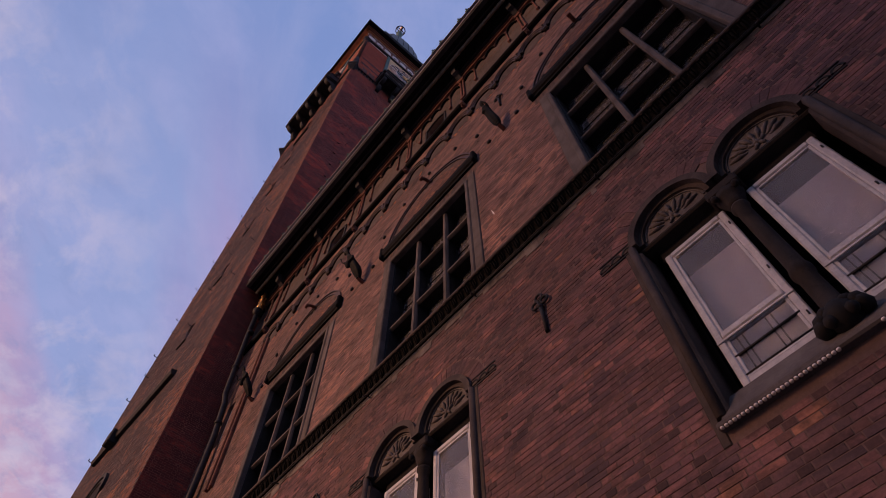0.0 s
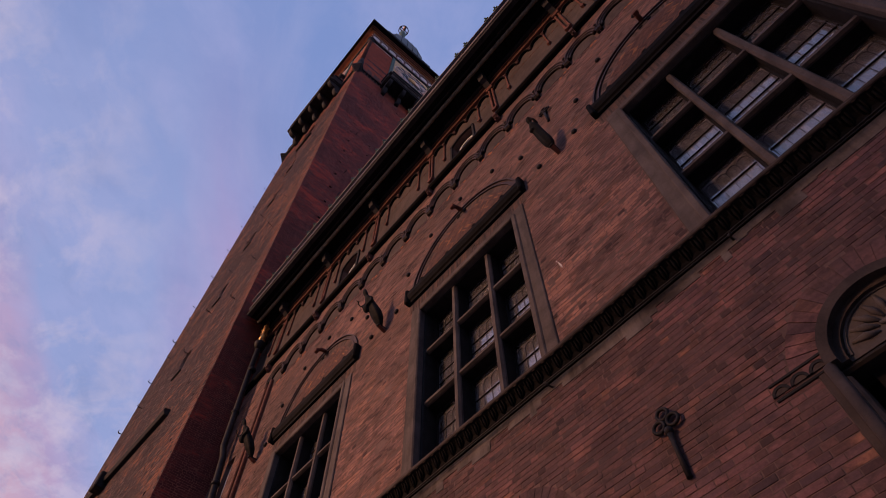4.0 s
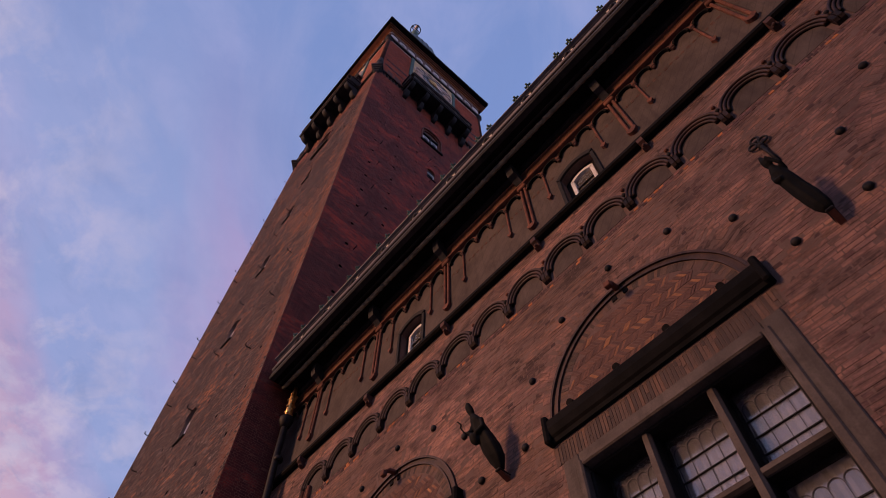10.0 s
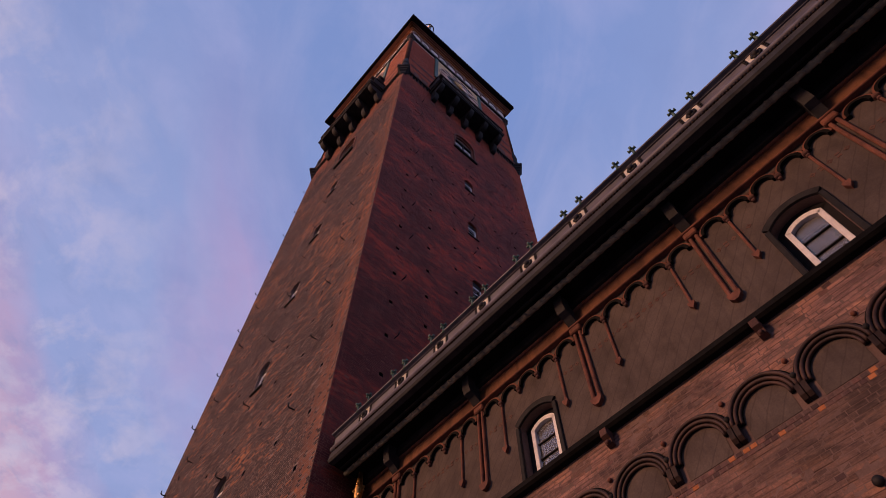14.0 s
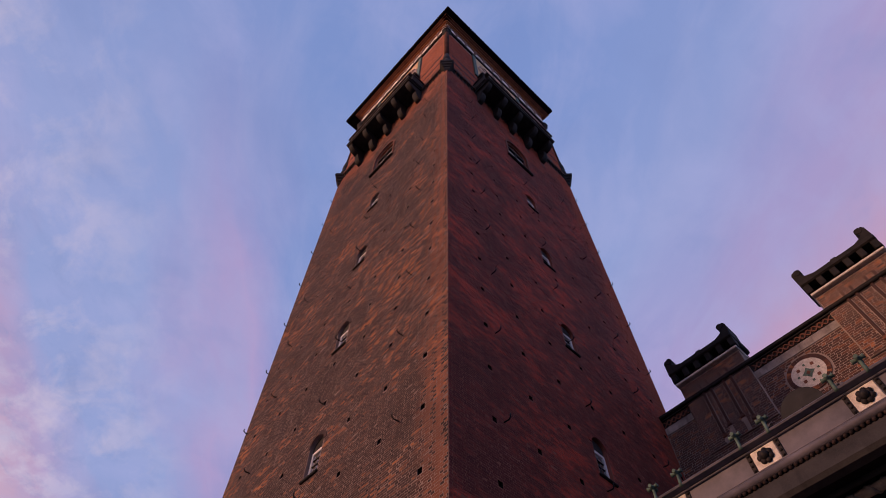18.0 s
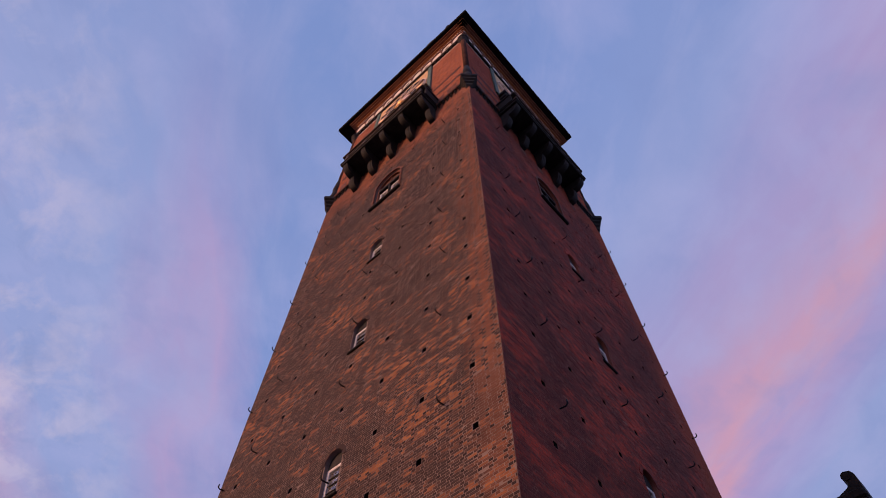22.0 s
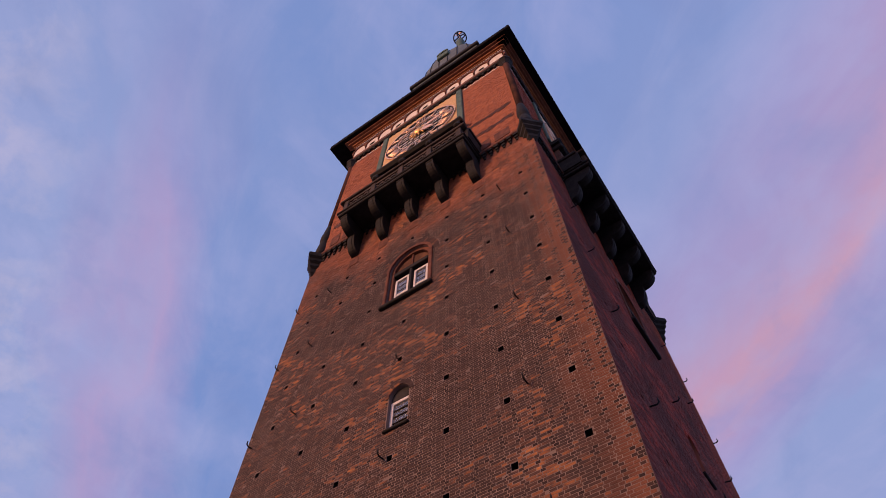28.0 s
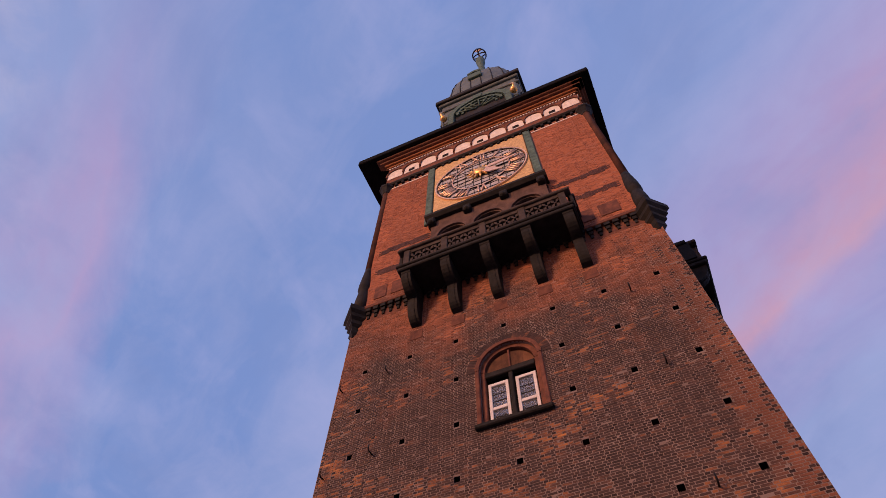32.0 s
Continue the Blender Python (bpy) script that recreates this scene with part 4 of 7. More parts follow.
    for s in (-1, 1):
        part("hood_end", Shape().box((c + s * 1.53, W - 0.04, 16.62), (c + s * 1.62, W + 0.14, 17.05), 0.025), M_TAR, hood)
    for k in range(4):
        x = c - 1.14 + 0.76 * k
        part("hood_knob", Shape().tube([(x, W - 0.01, 17.02), (x, W + 0.10, 17.0)], 0.05, 10), M_TAR, hood)
    g = GREAT_SPRING
    part("relieving_arch", Shape().ring(c, g, 1.50, 1.535, 3, 177, W - 0.02, W + 0.04, 40).ring(c, g, 1.40, 1.43, 3, 177, W - 0.02, W + 0.03, 40).ring(c, g, 1.43, 1.50, 3, 177, W - 0.02, W + 0.008, 40), M_ROLLBROWN, win, "dark moulded arch")
    sh = Shape()
    pieces_round(sh, c, g, 1.545, 1.70, 3, 177, 84, W, 0.002, rng)
    pieces_round(sh, c, g, 1.705, 1.87, 3, 177, 92, W, 0.002, rng)
    part("arch_bricks", sh, M_BRICK, win, "ring of red wedge bricks")
    sh = Shape()
    pieces_round(sh, c, g, 1.26, 1.39, 6, 174, 78, W, 0.002, rng)
    part("inner_ring", sh, M_WBRICK, win, "inner ring of brown header bricks")
    # bands of leaning bricks, each band against the next
    sh = Shape()
    tall, step = 0.122, 0.054
    for row in range(11):
        lean = 0.088 if row % 2 else -0.088
        z = 17.03 + tall * row
        x = c - 1.4 + rng.uniform(0, step)
        while x < c + 1.4:
            x += step
            mid = x + 0.03
            far = max((mid - c) ** 2 + (z - g) ** 2, (mid + lean - c) ** 2 + (z + tall - g) ** 2)
            if far < 1.26 ** 2:
                d = W + 0.003 + rng.uniform(-0.002, 0.003)
                q = [(x, z + 0.005), (x + step - 0.010, z + 0.005), (x + step - 0.010 + lean, z + tall - 0.005), (x + lean, z + tall - 0.005)]
                sh.add([(p[0], W - 0.01, p[1]) for p in q] + [(p[0], d, p[1]) for p in q], [(4, 5, 6, 7)[::-1], (0, 4, 5, 1), (1, 5, 6, 2), (2, 6, 7, 3), (3, 7, 4, 0)])
    part("herringbone", sh, M_TYMPAN, win, "herringbone bricks in the arch")
    cleat = part("cleat", Shape().box((c - 0.135, W - 0.01, 18.15), (c - 0.055, W + 0.016, 18.40), 0.006).box((c + 0.055, W - 0.01, 18.15), (c + 0.135, W + 0.016, 18.40), 0.006), M_TAR, win, "pair of black openings beside a small hook")
    part("cleat_arm", Shape().tube([(c, W, 18.34), (c, W + 0.14, 18.32), (c, W + 0.25, 18.22)], [0.05, 0.045, 0.03], 8).box((c - 0.05, W + 0.21, 18.14), (c + 0.05, W + 0.29, 18.24), 0.01), M_TERRA, cleat)
    return win


for k, c in enumerate((*BAYS, BAYS[0] - 4.86)):
    great_window(f"window_{k + 5}", c)
    for a in (2, 32, 61, 90, 119, 148, 178):
        x, z = c + 2.015 * math.cos(radians(a)), GREAT_SPRING + 2.015 * math.sin(radians(a))
        knob = new("wall_anchor", Shape().ball((x, W + 0.02, z), 0.056, 8, (1, 0.75, 1)).mesh("wall_anchor", M_IRON))
        tagged(knob, "round black iron anchor head on the brick wall", "wall anchor", "anchor heads round the windows")

# ---- string course under the great windows ----
string = thing("string_course", (0, W, 12.0), "dark scalloped string course with a thin cable below it", "moulding", kind="structure")
# the cement under the ledge ends unevenly, course by course
sh = Shape().box((WEST, W - 0.02, 11.99), (EAST, W + 0.011, 12.12))
x = -5.0
while x < EAST - 0.3:
    wide = rng.uniform(0.08, 0.34)
    drop = rng.choice((0.0, 0.02, 0.07, 0.07, 0.14))
    if drop:
        sh.box((x, W - 0.02, 11.99 - drop), (x + wide, W + 0.011, 11.99))
    x += wide
part("cement_band", sh, M_SILL, string, "stained cement band")
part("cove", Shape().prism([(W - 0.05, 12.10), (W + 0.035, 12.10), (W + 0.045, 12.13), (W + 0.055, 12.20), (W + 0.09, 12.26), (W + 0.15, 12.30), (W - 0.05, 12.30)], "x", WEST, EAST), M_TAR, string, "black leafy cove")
part("ledge", Shape().prism([(W - 0.05, 12.30), (W + 0.165, 12.30), (W + 0.175, 12.315), (W + 0.175, 12.345), (W - 0.05, 12.46)], "x", WEST, EAST), M_BROWNSTONE, string, "sloping dark stone ledge")
lumps, leaves = Shape(), Shape()
x = -6.0
while x < EAST - 0.2:
    lumps.ball((x + 0.075, W + 0.150, 12.303), 0.030, 8, (1.0, 0.34, 0.55))
    leaves.tube([(x + 0.075, W + 0.12, 12.275), (x + 0.075, W + 0.085, 12.215), (x + 0.075, W + 0.055, 12.14)], [0.010, 0.018, 0.008], 6)
    for s in (-1, 1):
        leaves.tube([(x + 0.075 + s * 0.037, W + 0.13, 12.285), (x + 0.075 + s * 0.04, W + 0.08, 12.23), (x + 0.075 + s * 0.024, W + 0.055, 12.17)], [0.009, 0.015, 0.007], 5)
    x += 0.15
part("scallop_row", lumps, M_BROWNSTONE, string, "row of rounded dark scallops", "stuff")
part("leaf_row", leaves, M_TAR, string, "row of carved black leaves", "stuff")
cable = thing("cable", (0, W, 12.09), "pair of thin black cables along the string course", "cable")
for d, r in ((0.0, 0.011), (0.035, 0.008)):
    part("strand", Shape().tube([(-8 + 0.4 * k, W + 0.07, 12.09 - d + 0.006 * math.sin(1.7 * k + 40 * d)) for k in range(57)], r, 6), M_IRON, cable)
for x in (-0.9, 1.6, 4.02, 6.6, 9.3, 11.6):
    clip = new("cable_clip", Shape().tube([(x, W, 12.03), (x, W + 0.10, 12.02), (x - 0.02, W + 0.13, 11.95), (x - 0.03, W + 0.16, 11.97)], 0.013, 6).mesh("cable_clip", M_IRON))
    tagged(clip, "small iron hook that holds the cable", "hook", "cable hooks")


# ---- key-shaped wall ties ----
def iron_key(x, z):
    key = thing("iron_key", (x, W, z), "black iron wall tie shaped like a key", "wall tie", "iron wall ties")
    part("shank", Shape().tube([(x, W + 0.02, z), (x, W + 0.035, z + 0.25), (x, W + 0.04, z + 0.46)], [0.028, 0.023, 0.030], 8).ball((x, W + 0.04, z + 0.46), 0.042, 8), M_IRON, key)
    for a in (90, 200, 340):
        cx, cz = x + 0.076 * math.cos(radians(a)), z + 0.57 + 0.076 * math.sin(radians(a))
        part("loop", Shape().tube([(cx + 0.056 * math.cos(t), W + 0.04, cz + 0.056 * math.sin(t)) for t in (2 * math.pi * k / 12 for k in range(12))], 0.017, 6, True), M_IRON, key)


for x in (2.95, 7.72, 12.4, -1.9):
    iron_key(x, 10.13)
iron_key(2.74, 18.22)


# ---- bronze figures between the windows ----
def figure(x, z, side):
    """A slender robed bronze figure; one plain mesh."""
    sh = Shape()
    y = W + 0.16
    full = 0.66 if side < 0 else 0.73

    def robe(profile, n=14):
        v, f = [], []
        for k, (r, h, dx, dy) in enumerate(profile):
            for i in range(n):
                t = 2 * math.pi * i / n
                q = r * (1 + (0.10 * math.cos(5 * t + 0.4) if h < 0.85 else 0))
                v.append((x + dx + q * math.cos(t), y + dy + 0.8 * q * math.sin(t), z + h))
        for k in range(len(profile) - 1):
            f += [(k * n + i, k * n + (i + 1) % n, (k + 1) * n + (i + 1) % n, (k + 1) * n + i) for i in range(n)]
        sh.add(v, f + [tuple(range(n))[::-1], tuple((len(profile) - 1) * n + i for i in range(n))], True)

    if side < 0:
        robe([(0.06, 0.0, 0, 0), (0.11, 0.03, 0, 0), (0.16, 0.14, 0, 0), (0.18, 0.34, 0, 0), (0.17, 0.6, 0.01, 0), (0.165, 0.85, 0.01, 0.01), (0.15, 1.0, 0.01, 0.02), (0.09, 1.12, 0.01, 0.03), (0.06, 1.16, 0, 0.04), (0.085, 1.22, 0, 0.05), (0.085, 1.30, 0, 0.05), (0.05, 1.40, 0, 0.04), (0.02, 1.46, 0, 0.03)])
        sh.tube([(x + 0.13, y, z + 1.0), (x + 0.17, y + 0.10, z + 0.84), (x + 0.05, y + 0.17, z + 0.80)], [0.055, 0.05, 0.04], 8)
        sh.tube([(x - 0.13, y, z + 1.0), (x - 0.15, y + 0.12, z + 1.08), (x - 0.05, y + 0.14, z + 1.30)], [0.055, 0.045, 0.035], 8)
    else:
        robe([(0.06, 0.0, -0.02, -0.04), (0.10, 0.06, -0.02, -0.03), (0.17, 0.22, -0.03, -0.02), (0.19, 0.42, -0.02, 0), (0.17, 0.62, 0, 0.01), (0.14, 0.82, 0.02, 0.02), (0.13, 0.98, 0.03, 0.03), (0.08, 1.08, 0.04, 0.04), (0.055, 1.12, 0.05, 0.05), (0.078, 1.18, 0.05, 0.05), (0.082, 1.27, 0.06, 0.05), (0.055, 1.36, 0.06, 0.04), (0.015, 1.40, 0.06, 0.04)])
        sh.tube([(x + 0.12, y + 0.02, z + 0.96), (x + 0.19, y + 0.12, z + 0.78), (x + 0.20, y + 0.20, z + 0.72)], [0.05, 0.05, 0.045], 8)
        sh.tube([(x - 0.09, y + 0.02, z + 0.96), (x - 0.12, y + 0.12, z + 0.74), (x + 0.06, y + 0.19, z + 0.66)], [0.05, 0.045, 0.04], 8)
        sh.ball((x + 0.14, y + 0.17, z + 0.60), 0.10, 8, (1, 0.8, 1.2))
        sh.tube([(x + 0.16, y + 0.20, z + 0.70), (x + 0.27, y + 0.22, z + 0.78), (x + 0.31, y + 0.22, z + 0.90), (x + 0.27, y + 0.22, z + 0.96), (x + 0.34, y + 0.22, z + 1.06)], 0.02, 6)
    slim = 0.86 if side < 0 else 0.98
    lean = 0.36                 # the figures bend forward over the street
    sh.v = [(x + (p[0] - x) * full * slim + 0.06 * (p[2] - z), y + (p[1] - y) * full * slim + lean * (p[2] - z) * full, z + (p[2] - z) * full) for p in sh.v]
    st = new("bronze_statue", sh.mesh("bronze_statue", M_BRONZE))
    skin = st.modifiers.new("one_skin", "REMESH")
    skin.mode, skin.voxel_size, skin.use_smooth_shade = "VOXEL", 0.012, True
    tagged(st, "dark bronze statue of a robed figure on a wall peg", "statue", "bronze statues on the front")
    br = thing("wall_bracket", (x, W, z), "small black iron bracket under a bronze statue", "bracket", "statue brackets")
    part("bracket_top", Shape().box((x - 0.045, W - 0.02, z - 0.03), (x + 0.045, W + 0.20, z + 0.004), 0.01), M_IRON, br)
    part("bracket_foot", Shape().prism([(W - 0.02, z - 0.03), (W + 0.17, z - 0.03), (W + 0.08, z - 0.07), (W - 0.02, z - 0.10)], "x", x - 0.035, x + 0.035), M_TERRA, br)


figure(2.82, 16.82, -1)
figure(7.64, 16.72, 1)
figure(12.48, 16.72, 1)
figure(-2.0, 16.82, -1)

# ---- round-arched corbel table ----
table = thing("corbel_table", (0, W, 19.6), "round-arched brick corbel table with grey plaster fields", "moulding", kind="structure")


def bent_rolls(m):
    """Three round rolls, bent over one arch."""
    sh = Shape()
    for r, d, thick in ((0.425, 0.075, 0.026), (0.372, 0.055, 0.026), (0.322, 0.035, 0.022)):
        sh.tube([(m + r * math.cos(math.pi * k / 18), W + d, 19.9 + r * math.sin(math.pi * k / 18)) for k in range(19)], thick, 8)
    return sh


for a in ARCS:
    m = a + ARCSTEP / 2
    arch = part("arch", bent_rolls(m), M_ROLLBROWN, table)
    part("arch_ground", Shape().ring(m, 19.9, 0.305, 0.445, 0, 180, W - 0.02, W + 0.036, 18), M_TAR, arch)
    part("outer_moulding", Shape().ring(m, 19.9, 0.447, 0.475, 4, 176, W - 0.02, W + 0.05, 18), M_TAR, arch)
    sh = Shape()
    for i in range(14):
        t0, t1 = math.pi * i / 14, math.pi * (i + 1) / 14
        sh.add([(m, W + 0.006, 19.9), (m + 0.31 * math.cos(t0), W + 0.006, 19.9 + 0.31 * math.sin(t0)), (m + 0.31 * math.cos(t1), W + 0.006, 19.9 + 0.31 * math.sin(t1))], [(2, 1, 0)])
    sh.box((m - 0.30, W - 0.02, 19.66), (m + 0.30, W + 0.006, 19.90))
    part("field", sh, M_PLASTER, arch, "grey plaster field with scratched lines")
    for s in (-1, 1):
        part("corbel_stone", Shape().prism([(W - 0.02, 19.90), (W - 0.02, 19.68), (W + 0.06, 19.70), (W + 0.095, 19.75), (W + 0.095, 19.90)], "x", m + s * 0.375, m + s * 0.438), M_ROLL, arch)
    part("rosette", Shape().ball((a, W + 0.02, 20.32), 0.035, 6), M_TERRA, table)
    part("bead", Shape().ball((a, W + 0.09, 20.02), 0.04, 6), M_DARKSTONE, table)
plain, orange, burnt = Shape(), Shape(), Shape()
x = ARCS[0]
while x < ARCS[-1] + 0.8:
    for row in (0, 1):
        q = x + 0.048 * row
        z = 19.53 + 0.058 * row
        tone = rng.random()
        sh = orange if tone < 0.14 else burnt if tone < 0.5 else plain
        sh.box((q + 0.004, W - 0.01, z + 0.003), (q + 0.080, W + 0.004 + rng.uniform(0, 0.004), z + 0.055))
    x += 0.096
part("small_squares", plain, M_LOWBRICK, table, "row of small square bricks", "stuff")
part("orange_squares", orange, M_ORANGE, table, "scattered orange square bricks", "stuff")
part("burnt_squares", burnt, M_BURNT, table, "scattered dark square bricks", "stuff")
part("end_strip", Shape().box((13.06, W - 0.01, 14.3), (13.14, W + 0.09, 19.9), 0.02).box((13.20, W - 0.01, 14.3), (13.26, W + 0.06, 19.9), 0.02).box((13.30, W - 0.01, 14.3), (13.36, W + 0.09, 19.9), 0.02), M_TERRA, table)

# ---- attic storey ----
attic = thing("attic_band", (0, W, 20.8), "grey plastered attic band with brick pilasters and pendants", "wall", kind="structure")
part("ledge", Shape().prism([(W - 0.03, 20.985), (W + 0.10, 20.985), (W + 0.14, 21.02), (W + 0.14, 21.10), (W - 0.03, 21.16)], "x", WEST, EAST), M_TAR, attic, "black projecting ledge")
part("plaster", face_with_openings(Shape(), WEST, EAST, 21.0, 23.46, W + 0.008, [(c - 0.38, c + 0.38, 21.20, 22.42) for c in ATTIC], 0.02), M_PLASTER, attic, "dull grey plaster with scratched lines")
part("top_band", Shape().box((WEST, W, 23.44), (EAST, W + 0.09, 23.72), 0.01), M_OCHRE, attic, "dirty ochre painted band")
part("top_moulding", Shape().box((WEST, W, 23.72), (EAST, W + 0.13, 23.78), 0.012).box((WEST, W + 0.001, 23.40), (EAST, W + 0.12, 23.445), 0.012), M_TERRA, attic)
PIL0, PILSTEP = 3.82, 2.47
for k in range(-3, 5):
    x = PIL0 + PILSTEP * k
    if x > EAST - 0.5:
        continue
    for s in (-1, 1):
        pil = part("pilaster", Shape().box((x + s * 0.055 - 0.03, W, 21.66), (x + s * 0.055 + 0.03, W + 0.07, 23.40), 0.015), M_TERRA, attic)
    part("pilaster_foot", Shape().prism([(x - 0.105, 21.68), (x + 0.105, 21.68), (x + 0.09, 21.60), (x + 0.03, 21.54), (x - 0.03, 21.54), (x - 0.09, 21.60)], "y", W, W + 0.085), M_TERRA, attic)
    part("pilaster_cap", Shape().box((x - 0.12, W, 23.26), (x + 0.12, W + 0.11, 23.40), 0.02), M_TERRA, attic)
    part("ledge_corbel", Shape().prism([(W + 0.01, 20.985), (W + 0.17, 20.985), (W + 0.17, 20.87), (W + 0.11, 20.83), (W + 0.09, 20.77), (W + 0.01, 20.75)], "x", x - 0.055, x + 0.055).ball((x, W + 0.11, 20.79), 0.035, 6), M_UMBER, attic)
    n = 5
    for i in range(n):
        a = x + 0.09 + (PILSTEP - 0.18) * (i + 0.5) / n
        r = (PILSTEP - 0.18) / n / 2
        arch = part("small_arch", Shape().ring(a, 23.12, r - 0.035, r, 0, 180, W, W + 0.06, 10), M_TERRA, attic)
        # black ring that draws the shade under each small arch
        part("arch_roll", Shape().ring(a, 23.12, r - 0.085, r - 0.036, -8, 188, W, W + 0.075, 12), M_TAR, arch, "black ring drawn for the shade under a small arch")
        if i < n - 1:
            b = a + r
            part("spandrel_drop", Shape().box((b - 0.05, W, 23.05), (b + 0.05, W + 0.085, 23.12), 0.015).box((b - 0.03, W, 22.99), (b + 0.03, W + 0.07, 23.05), 0.012).box((b - 0.03, W, 23.24), (b + 0.03, W + 0.02, 23.30), 0.006), M_UMBER, attic)
        if i in (0, 3):
            b = a + r
            rod = part("pendant", Shape().box((b - 0.022, W, 22.05), (b + 0.022, W + 0.055, 23.10), 0.01), M_TERRA, attic)
            part("pendant_foot", Shape().prism([(b - 0.055, 22.07), (b + 0.055, 22.07), (b + 0.055, 22.02), (b, 21.93), (b - 0.055, 22.02)], "y", W, W + 0.075), M_TERRA, rod)
for k in range(-3, 5):
    x = PIL0 + PILSTEP * k
    sh = Shape()
    for i in range(17):
        q = x + 0.19 + 0.131 * i
        if q > EAST - 0.2 or any(abs(q - c) < 0.50 for c in ATTIC):
            continue
        if i % 2:
            for d in (-0.034, 0.034):
                sh.box((q - 0.034, W + 0.006, 22.66 + d - 0.020), (q + 0.034, W + 0.013, 22.66 + d + 0.020))
        else:
            sh.ring(q, 22.66, 0.018, 0.048, 0, 360, W + 0.006, W + 0.013, 4)
    if sh.v:
        part("ornament_chain", sh, M_FADED, attic, "faded painted chain of rosettes and lozenges", "stuff")
for k, c in enumerate(ATTIC):
    win = thing(f"window_{k + 9}", (c, W, 21.3), "small round-headed attic window with a white frame", "window", kind="structure")
    part("surround", Shape().ring(c, 21.89, 0.531, 0.64, 44.3, 135.7, W + 0.005, W + 0.05, 16).box((c - 0.46, W + 0.005, 21.12), (c - 0.38, W + 0.05, 22.265), 0.01).box((c + 0.38, W + 0.005, 21.12), (c + 0.46, W + 0.05, 22.265), 0.01), M_DARKSTONE, win)
    # the reveal carries its shade as near-black colour
    part("reveal", Shape().ring(c, 21.93, 0.387, 0.53, 40, 140, W - 0.22, W - 0.15, 14).box((c - 0.38, W - 0.22, 21.2), (c - 0.28, W - 0.15, 22.25)).box((c + 0.28, W - 0.22, 21.2), (c + 0.38, W - 0.15, 22.25)), M_SHADE, win)
    fr = part("frame", Shape().ring(c, 21.93, 0.307, 0.387, 43.7, 136.3, W - 0.21, W - 0.13, 14).box((c - 0.28, W - 0.21, 21.2), (c - 0.20, W - 0.13, 22.20), 0.008).box((c + 0.20, W - 0.21, 21.2), (c + 0.28, W - 0.13, 22.20), 0.008)
              .box((c - 0.20, W - 0.21, 21.2), (c + 0.20, W - 0.13, 21.28), 0.008), M_BRIGHTWHITE, win, "white painted frame")
    for z in (21.58, 21.88):
        part("glazing_bar", Shape().box((c - 0.20, W - 0.205, z - 0.009), (c + 0.20, W - 0.165, z + 0.009)), M_IRON, fr)
    part("pane", Shape().box((c - 0.20, W - 0.20, 21.28), (c + 0.20, W - 0.195, 22.26)), M_GLASS, fr)
    part("room", Shape().box((c - 0.38, W - 0.6, 21.2), (c + 0.38, W - 0.56, 22.4)), M_SHADE, win)
win = thing("window_12", (14.2, W, 16.3), "narrow white-framed window beside the drainpipe", "window", kind="structure")
fr = part("frame", Shape().box((14.0, W - 0.2, 16.3), (14.06, W - 0.1, 17.9), 0.01).box((14.36, W - 0.2, 16.3), (14.42, W - 0.1, 17.9), 0.01).box((14.06, W - 0.2, 16.3), (14.36, W - 0.1, 16.38), 0.01).box((14.06, W - 0.2, 17.8), (14.36, W - 0.1, 17.9), 0.01), M_WHITE, win)
part("pane", Shape().box((14.06, W - 0.16, 16.38), (14.36, W - 0.155, 17.8)), M_GLASS, fr)

# ---- eaves ----
LIP = -2.16
eave = thing("eaves", (0, W, EAVE), "deep black eaves with a carved rope moulding and lead gutter", "eaves", kind="structure")
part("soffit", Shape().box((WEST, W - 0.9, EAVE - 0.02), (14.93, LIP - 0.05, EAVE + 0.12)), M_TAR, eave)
part("lip", Shape().prism([(LIP - 0.07, EAVE - 0.03), (LIP + 0.06, EAVE - 0.03), (LIP + 0.09, EAVE + 0.02), (LIP + 0.05, EAVE + 0.24), (LIP - 0.07, EAVE + 0.24)], "x", WEST, 14.93), M_EDGE, eave, "dark grey stone eaves edge")
sh = Shape()
sh.tube([(WEST, W + 0.58, EAVE - 0.09), (14.9, W + 0.58, EAVE - 0.09)], 0.055, 10)
n = 900
sh.tube([(WEST + 28.8 * k / n, W + 0.58 + 0.045 * math.cos(1.05 * k), EAVE - 0.09 + 0.045 * math.sin(1.05 * k)) for k in range(n)], 0.028, 5)
part("rope_moulding", sh, M_ROPE, eave, "twisted rope moulding")
part("soffit_fillet", Shape().box((WEST, W + 0.70, EAVE - 0.07), (14.9, W + 0.75, EAVE - 0.02), 0.012).box((WEST, W + 0.09, EAVE - 0.22), (14.9, W + 0.20, EAVE - 0.02), 0.015), M_DARKSTONE, eave)
for k in range(-3, 5):
    x = PIL0 + PILSTEP * k
    if x < 14.5:
        part("bracket", Shape().prism([(W + 0.1, EAVE - 0.03), (W + 0.40, EAVE - 0.03), (W + 0.40, EAVE - 0.28), (W + 0.36, EAVE - 0.42), (W + 0.24, EAVE - 0.46), (W + 0.1, EAVE - 0.58)], "x", x - 0.09, x + 0.09), M_EDGE, eave)
